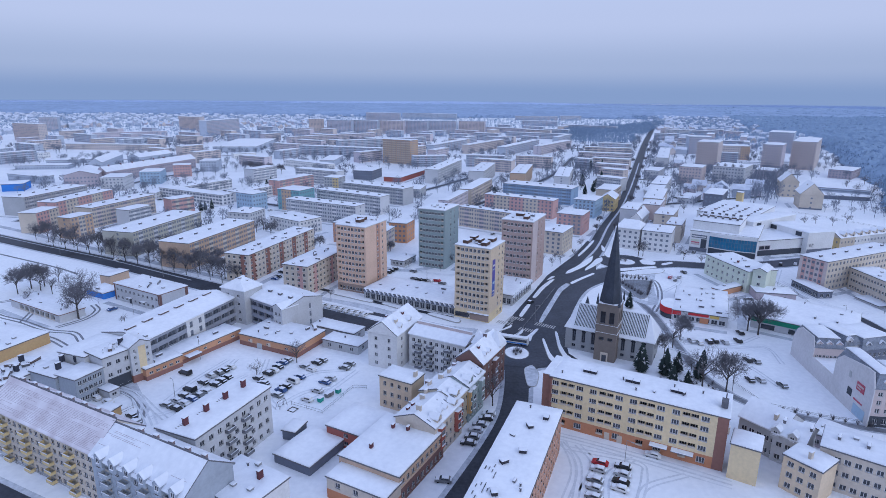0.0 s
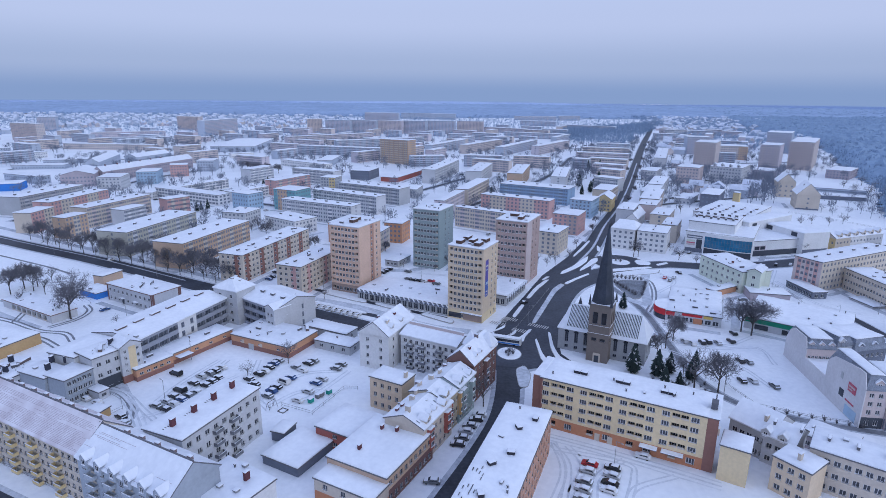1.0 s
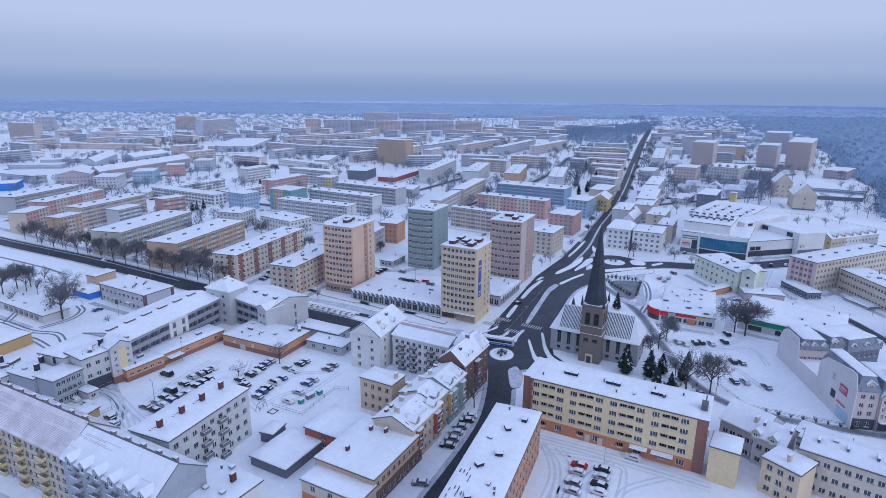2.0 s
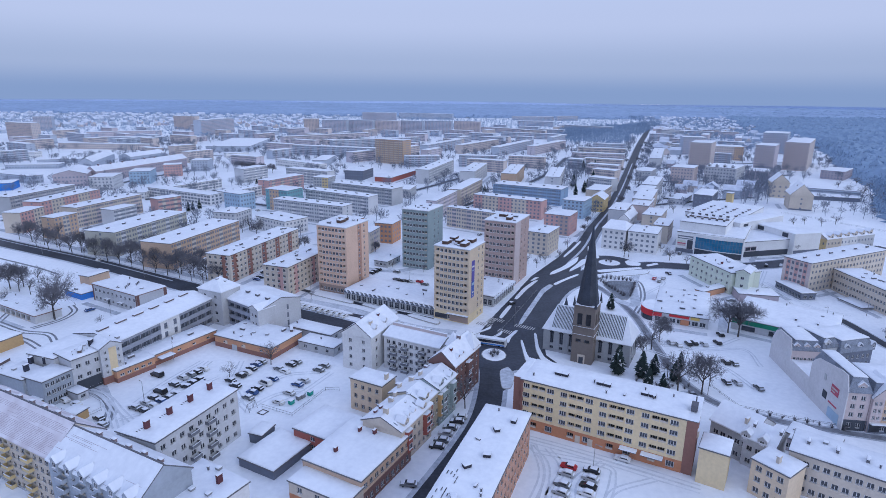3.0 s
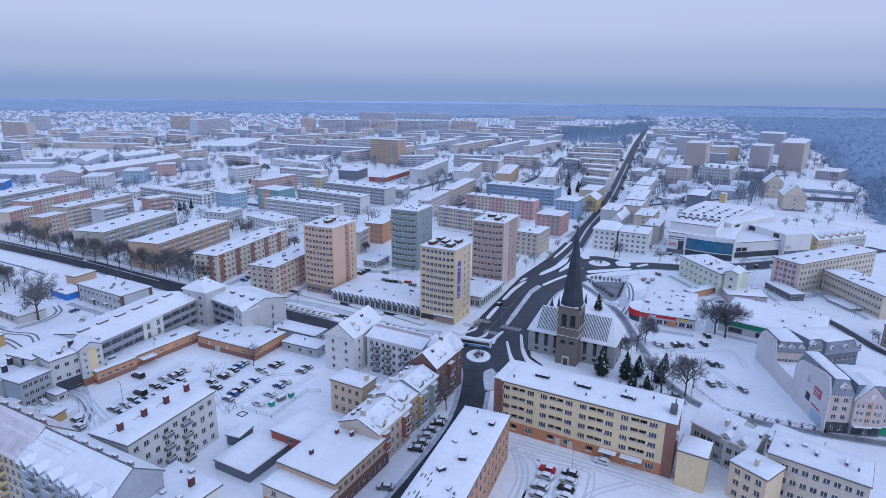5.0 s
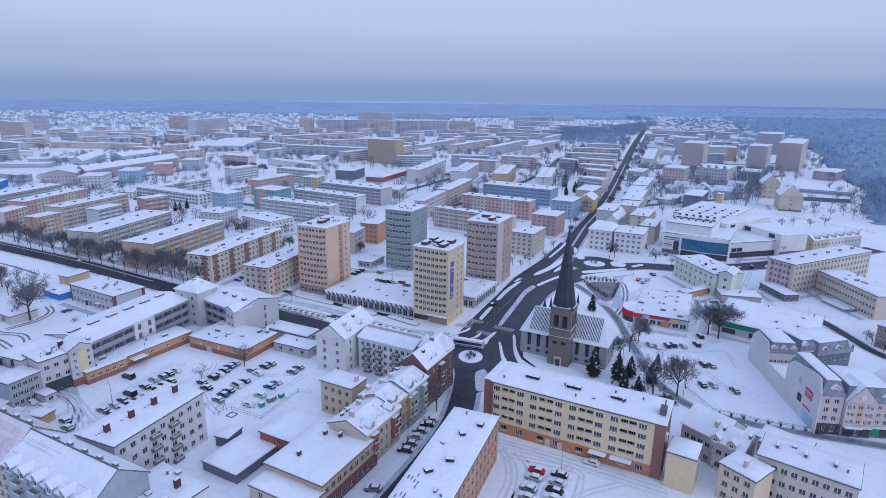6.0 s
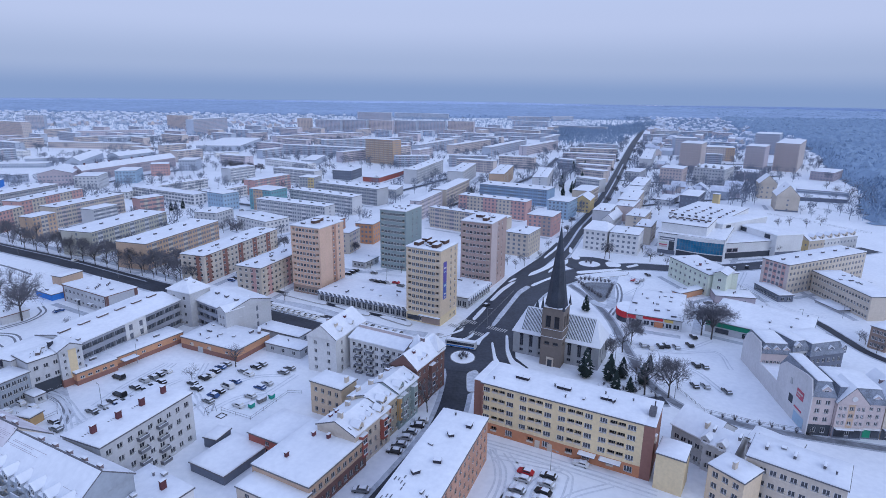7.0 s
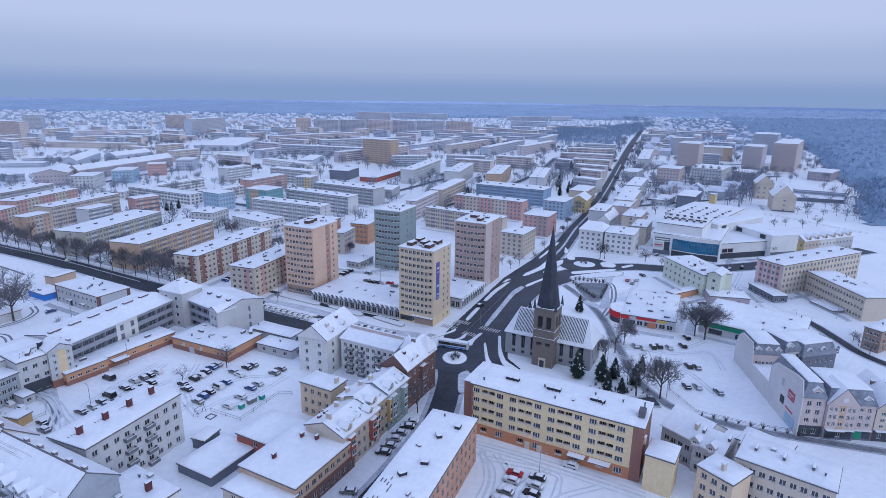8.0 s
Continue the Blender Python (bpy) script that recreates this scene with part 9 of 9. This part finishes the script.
block("pale house at the avenue with snowy roof", "apartment block", 242.0, 646.6, 61.0, 35.7, 16.2, 11.0, 3, "palegrey", front=11, left=5, far=True)
block("white four-storey house at the crossing", "apartment block", 123.1, 347.0, 61.3, 18.3, 14.5, 13.0, 4, "white", front=6, left=4, far=True, roof='gable', rise=4.0, along='y', hip=3.0)
block("white four-storey house with many windows", "apartment block", 139.7, 339.0, 63.1, 20.7, 17.2, 13.0, 4, "white", front=6, left=5, stacks=row_of("vent", 2, 20.7, 17.2, "x"), far=True)
block("tall rose slab block far off", "apartment block", 356.4, 757.4, 58.9, 45.3, 25.9, 34.0, 11, "hazetan", front=14, left=8, far=True)
block("orange and yellow slab block far off", "apartment block", 454.7, 867.0, 69.8, 34.9, 40.6, 20.0, 6, "hazetan", front=11, left=12, far=True, stripes=[("left", 28, 70, "tan")])
block("tall rose slab block far off", "apartment block", 420.8, 724.6, 55.1, 43.1, 22.0, 34.0, 11, "hazepink", front=13, left=7, far=True)
block("tall pale slab block far off", "apartment block", 577.6, 970.1, 56.7, 56.0, 36.6, 34.0, 11, "hazegrey", front=17, left=11, far=True)
block("tall pale slab block with balconies far off", "apartment block", 477.9, 748.9, 54.8, 100.4, 27.5, 36.0, 11, "hazetan", front=30, left=8, far=True)
block("pale slab block far off", "apartment block", 431.1, 943.9, 77.7, 29.3, 34.2, 28.0, 10, "hazegrey", front=9, left=10, far=True)
block("rose block of flats far off", "apartment block", 278.9, 622.4, 58.3, 29.2, 23.2, 18.0, 5, "rose", front=9, left=7, far=True)
block("pale block of flats with gables", "apartment block", 324.0, 621.5, 52.3, 44.8, 31.9, 18.0, 5, "palegrey", front=14, left=10, far=True, dormers=[(1.5, 4 + 8 * i, 18.0, -90, 3.2) for i in range(4)])
block("brick house with snowy roof far off", "apartment block", 380.9, 660.5, 53.5, 33.1, 23.2, 10.0, 3, "hazepink", front=10, left=7, far=True)
block("dark glazed office house with snowy roof", "office", 237.7, 484.1, 57.9, 35.9, 14.7, 12.0, 3, "slate", front=11, left=4, far=True)
block("tall yellow advertising tower house", "tower", 258.0, 490.8, 48.7, 5.0, 5.0, 13.0, 1, "yellow", front=0, left=1, far=True, name='tower')
block("tall cream gabled house with a steep snowy roof", "house", 306.1, 488.4, -21.8, 17.2, 26.0, 12.5, 3, "beige", front=0, left=5, far=True, name="house", roof='gable', rise=9.5, along='y', cols={"front": [(8.6, 1.4)], "left": [(3 + 5 * i, 1.2) for i in range(5)]}, stacks=[("dull_chimney", 6, 12, 0)])
panel("front", 7.9, 9.3, 14.5, 16.2, "slate", 0.05, "gable_window"), panel("front", 0.0, 17.2, 0.05, 1.2, "slate", 0.06, "plinth")
block("cream rear house with a steep snowy roof", "house", 323.6, 549.9, -21.0, 15.0, 22.0, 14.0, 3, "beige", front=3, left=4, far=True, name="house", roof='gable', rise=8, along='y')
block("grey-brown house with flat snowy roof", "house", 472.8, 667.9, 45.7, 46.4, 23.8, 10.0, 3, "mauve", front=14, left=7, far=True)
block("long low colonnade under snow", "apartment block", 420.4, 563.4, 61.0, 14.0, 44.6, 4.0, 1, "hazegrey", front=4, left=24, far=True)
block("long low dark shelter under snow", "apartment block", 394.4, 527.3, 72.2, 6.0, 41.2, 3.5, 1, "slate", front=2, left=0, far=True)
block("low shop under a snowy roof", "shop", 222.2, 503.0, 56.3, 32.7, 13.6, 5.0, 1, "palegrey", front=10, left=4, far=True)
block("small white house with snowy gables", "house", 143.8, 406.3, 60.5, 28.4, 7.6, 7.0, 2, "white", front=9, left=2, far=True, roof='gable', rise=4, along='x')
block("small red house with snowy roof", "house", 154.8, 430.9, 61.2, 26.1, 6.2, 7.0, 2, "brownpink", front=8, left=2, far=True, roof='gable', rise=4, along='x')
infill([(-517, 688), (-891, 1191), (-507, 1397), (327, 1535), (249, 1097), (80, 953), (-9, 824), (-255, 710), (-445, 971), (-576, 883)], 50.0, 51, ("hazegrey", "hazepink", "hazegrey", "hazetan"), 0.85)
infill([(-43, 376), (-38, 593), (80, 738), (140, 605), (102, 417), (18, 379)], 40.0, 53, ("hazegrey", "hazepink", "palegrey", "hazetan"), 0.8)
infill([(-426, 566), (-432, 943), (-99, 782), (-33, 542), (-80, 408), (-208, 489), (-297, 575)], 42.0, 54, ("hazegrey", "hazepink", "palegrey", "hazetan"), 0.8)
infill([(227, 575), (483, 1308), (620, 1495), (748, 1435), (452, 832), (318, 758)], 42.0, 52, ("hazegrey", "hazepink", "palegrey"), 0.7)
# houses of the outskirts
spots = [p for ring, step, sd in (([(-1588, 1977), (-959, 1451), (-732, 1596), (-429, 1499), (-328, 2428), (-375, 3213), (-1142, 3135), (-1776, 2693), (-2072, 2582)], 42.0, 11), ([(501, 1398), (651, 1500), (875, 1626), (1676, 2848), (2284, 4662), (1698, 5175), (806, 2389)], 40.0, 12), ([(-283, 2441), (704, 2471), (929, 3175), (-352, 3022)], 60.0, 13)) for p in fill(ring, step, sd, 0.8) if clear(*p, 8.0) and (p[1] < 2250 or p[0] > 600)]
spots.sort(key=lambda p: math.hypot(*p))
for k, (x, y) in enumerate(spots[:110]):
    cottage(x, y, (k * 37) % 180, k)
far_houses(spots[110:])
spots = [p for ring, step, sd, keep in (([(-705, 941), (-428, 1181), (345, 1063), (235, 751), (128, 438), (-58, 375), (-132, 372), (-223, 368), (-308, 397)], 12.5, 21, 0.62), ([(374, 1088), (709, 1105), (481, 670), (412, 643), (306, 580), (207, 557)], 12.0, 22, 0.6)) for p in fill(ring, step, sd, keep) if clear(*p, 3.0) and noise.noise((p[0] * 0.012, p[1] * 0.012, 2)) > -0.12]
scatter_trees("bare_trees", "bare dark trees between the blocks", spots, 10.5, GREYTREE, 6, w=0.42, sprays=110, thick=0.010)
spots = [p for p in fill([(-739, 1071), (404, 1297), (897, 2704), (-434, 3192), (-1745, 2536)], 16.0, 23, 0.8) if clear(*p, 3.0)]
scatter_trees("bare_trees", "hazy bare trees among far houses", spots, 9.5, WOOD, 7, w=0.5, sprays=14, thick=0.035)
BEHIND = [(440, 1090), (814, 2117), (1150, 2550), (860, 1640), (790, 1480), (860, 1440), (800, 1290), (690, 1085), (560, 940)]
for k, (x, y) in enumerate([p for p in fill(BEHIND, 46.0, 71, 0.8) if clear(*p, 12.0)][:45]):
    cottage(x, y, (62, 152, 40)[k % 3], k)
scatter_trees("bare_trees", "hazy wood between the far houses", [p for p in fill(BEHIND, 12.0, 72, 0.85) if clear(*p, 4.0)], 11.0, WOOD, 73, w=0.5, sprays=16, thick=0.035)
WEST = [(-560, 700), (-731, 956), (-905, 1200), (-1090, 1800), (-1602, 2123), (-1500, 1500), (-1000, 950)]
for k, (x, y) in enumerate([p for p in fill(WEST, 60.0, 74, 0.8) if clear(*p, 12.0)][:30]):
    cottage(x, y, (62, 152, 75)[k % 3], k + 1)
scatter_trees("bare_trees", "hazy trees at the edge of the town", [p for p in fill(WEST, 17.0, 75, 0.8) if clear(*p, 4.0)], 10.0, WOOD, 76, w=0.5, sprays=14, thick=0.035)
scatter_trees("grove", "dark bare trees on the slope below the towers", [p for p in fill([(270.8, 501.5), (283.3, 492.0), (328.0, 544.1), (413.1, 704.0), (411.8, 739.9), (333.0, 619.5)], 9.0, 77, 0.9) if clear(*p, 2.0)], 15.0, GREYTREE, 78, w=0.4, sprays=60, thick=0.010)
scatter_trees("bare_trees", "bare trees lining the avenue", [p for p in fill([(120, 530), (150, 715), (235, 965), (330, 1090), (268, 1010), (205, 800), (184, 680), (160, 643), (140, 560)], 9.0, 79, 0.7) if clear(*p, 2.0)], 12.0, GREYTREE, 80, w=0.4, sprays=60, thick=0.013)
scatter_trees("bare_trees", "bare trees in rows beside the avenue", [p for p in fill([(149, 549), (404, 1243), (418, 1238), (163, 544)], 9.0, 81, 0.75) + fill([(183, 536), (439, 1231), (451, 1226), (195, 532)], 9.0, 82, 0.75) if clear(*p, 2.0)], 11.0, GREYTREE, 83, w=0.4, sprays=50, thick=0.014)
for k, (x, y) in enumerate([p for p in fill([(280, 756), (463, 1254), (542, 1225), (359, 727)], 30.0, 84, 0.8) if clear(*p, 9.0)][:40]):
    cottage(x, y, (70, 160, 70)[k % 3], k)
for k, (x, y, h) in enumerate(((149, 566, 12), (137, 550, 10), (146, 602, 13), (204, 744, 13), (189, 743, 12), (48, 530, 11), (29, 529, 9), (176, 640, 12), (160, 600, 9))):
    fir(x, y, h, k)
yards(31, 240, 620, 0.05)
road("grey slushy street between the blocks", [(-311.1, 411.7), (-319.7, 503.7), (-319.8, 619.8), (-277.1, 730.4)], 10.0, SLUSH)
road("narrow wet lane between the blocks", [(-311.1, 411.7), (-319.7, 503.7), (-319.8, 619.8), (-277.1, 730.4)], 5.0)
road("grey slushy street between the blocks", [(-82.9, 423.0), (-42.0, 520.4), (14.9, 627.6), (82.1, 761.2)], 10.0, SLUSH)
road("narrow wet lane between the blocks", [(-82.9, 423.0), (-42.0, 520.4), (14.9, 627.6), (82.1, 761.2)], 5.0)
road("grey slushy street between the blocks", [(-354.8, 981.9), (-130.3, 1007.8), (83.1, 991.1), (334.1, 1061.3)], 10.0, SLUSH)
road("narrow wet lane between the blocks", [(-354.8, 981.9), (-130.3, 1007.8), (83.1, 991.1), (334.1, 1061.3)], 5.0)
road("grey slushy street between the blocks", [(-516.8, 688.3), (-445.9, 803.4), (-299.9, 878.3)], 10.0, SLUSH)
road("narrow wet lane between the blocks", [(-516.8, 688.3), (-445.9, 803.4), (-299.9, 878.3)], 5.0)
road("grey slushy street between the blocks", [(-10.9, 420.7), (51.4, 531.9), (128.2, 680.1), (195.0, 880.1)], 10.0, SLUSH)
road("narrow wet lane between the blocks", [(-10.9, 420.7), (51.4, 531.9), (128.2, 680.1), (195.0, 880.1)], 5.0)
road("grey slushy street between the blocks", [(-271.9, 527.0), (-167.5, 496.3), (-88.1, 447.5)], 10.0, SLUSH)
road("narrow wet lane between the blocks", [(-271.9, 527.0), (-167.5, 496.3), (-88.1, 447.5)], 5.0)
road("grey slushy street between the blocks", [(280.2, 754.7), (387.0, 812.6), (537.8, 853.3)], 10.0, SLUSH)
road("narrow wet lane between the blocks", [(280.2, 754.7), (387.0, 812.6), (537.8, 853.3)], 5.0)
road("grey slushy street between the blocks", [(187.3, 498.2), (248.7, 526.2), (306.4, 547.5)], 10.0, SLUSH)
road("narrow wet lane between the blocks", [(187.3, 498.2), (248.7, 526.2), (306.4, 547.5)], 5.0)
road("grey slushy street between the blocks", [(215.2, 659.2), (261.7, 645.3), (349.1, 669.0), (440.6, 714.0)], 10.0, SLUSH)
road("narrow wet lane between the blocks", [(215.2, 659.2), (261.7, 645.3), (349.1, 669.0), (440.6, 714.0)], 5.0)
for k, (x, y) in enumerate([p for p in fill([(157, 452), (280, 755), (412, 754), (418, 674), (331, 543), (287, 540), (206, 482)], 21.0, 61, 0.85) if clear(*p, 8.5) and p[1] < 585]):
    cottage(x, y, (62, 152, 62, 62)[k % 4], k)
spots = [p for p in fill([(157, 452), (280, 755), (412, 754), (418, 674), (331, 543), (287, 540), (206, 482)], 11.0, 62, 0.6) + fill([(309, 487), (353, 544), (394, 518), (359, 449), (315, 437)], 12.0, 63, 0.5) if clear(*p, 3.0)]
scatter_trees("bare_trees", "bare grey trees between the houses", spots, 10.5, GREYTREE, 64, w=0.42, sprays=90, thick=0.011)
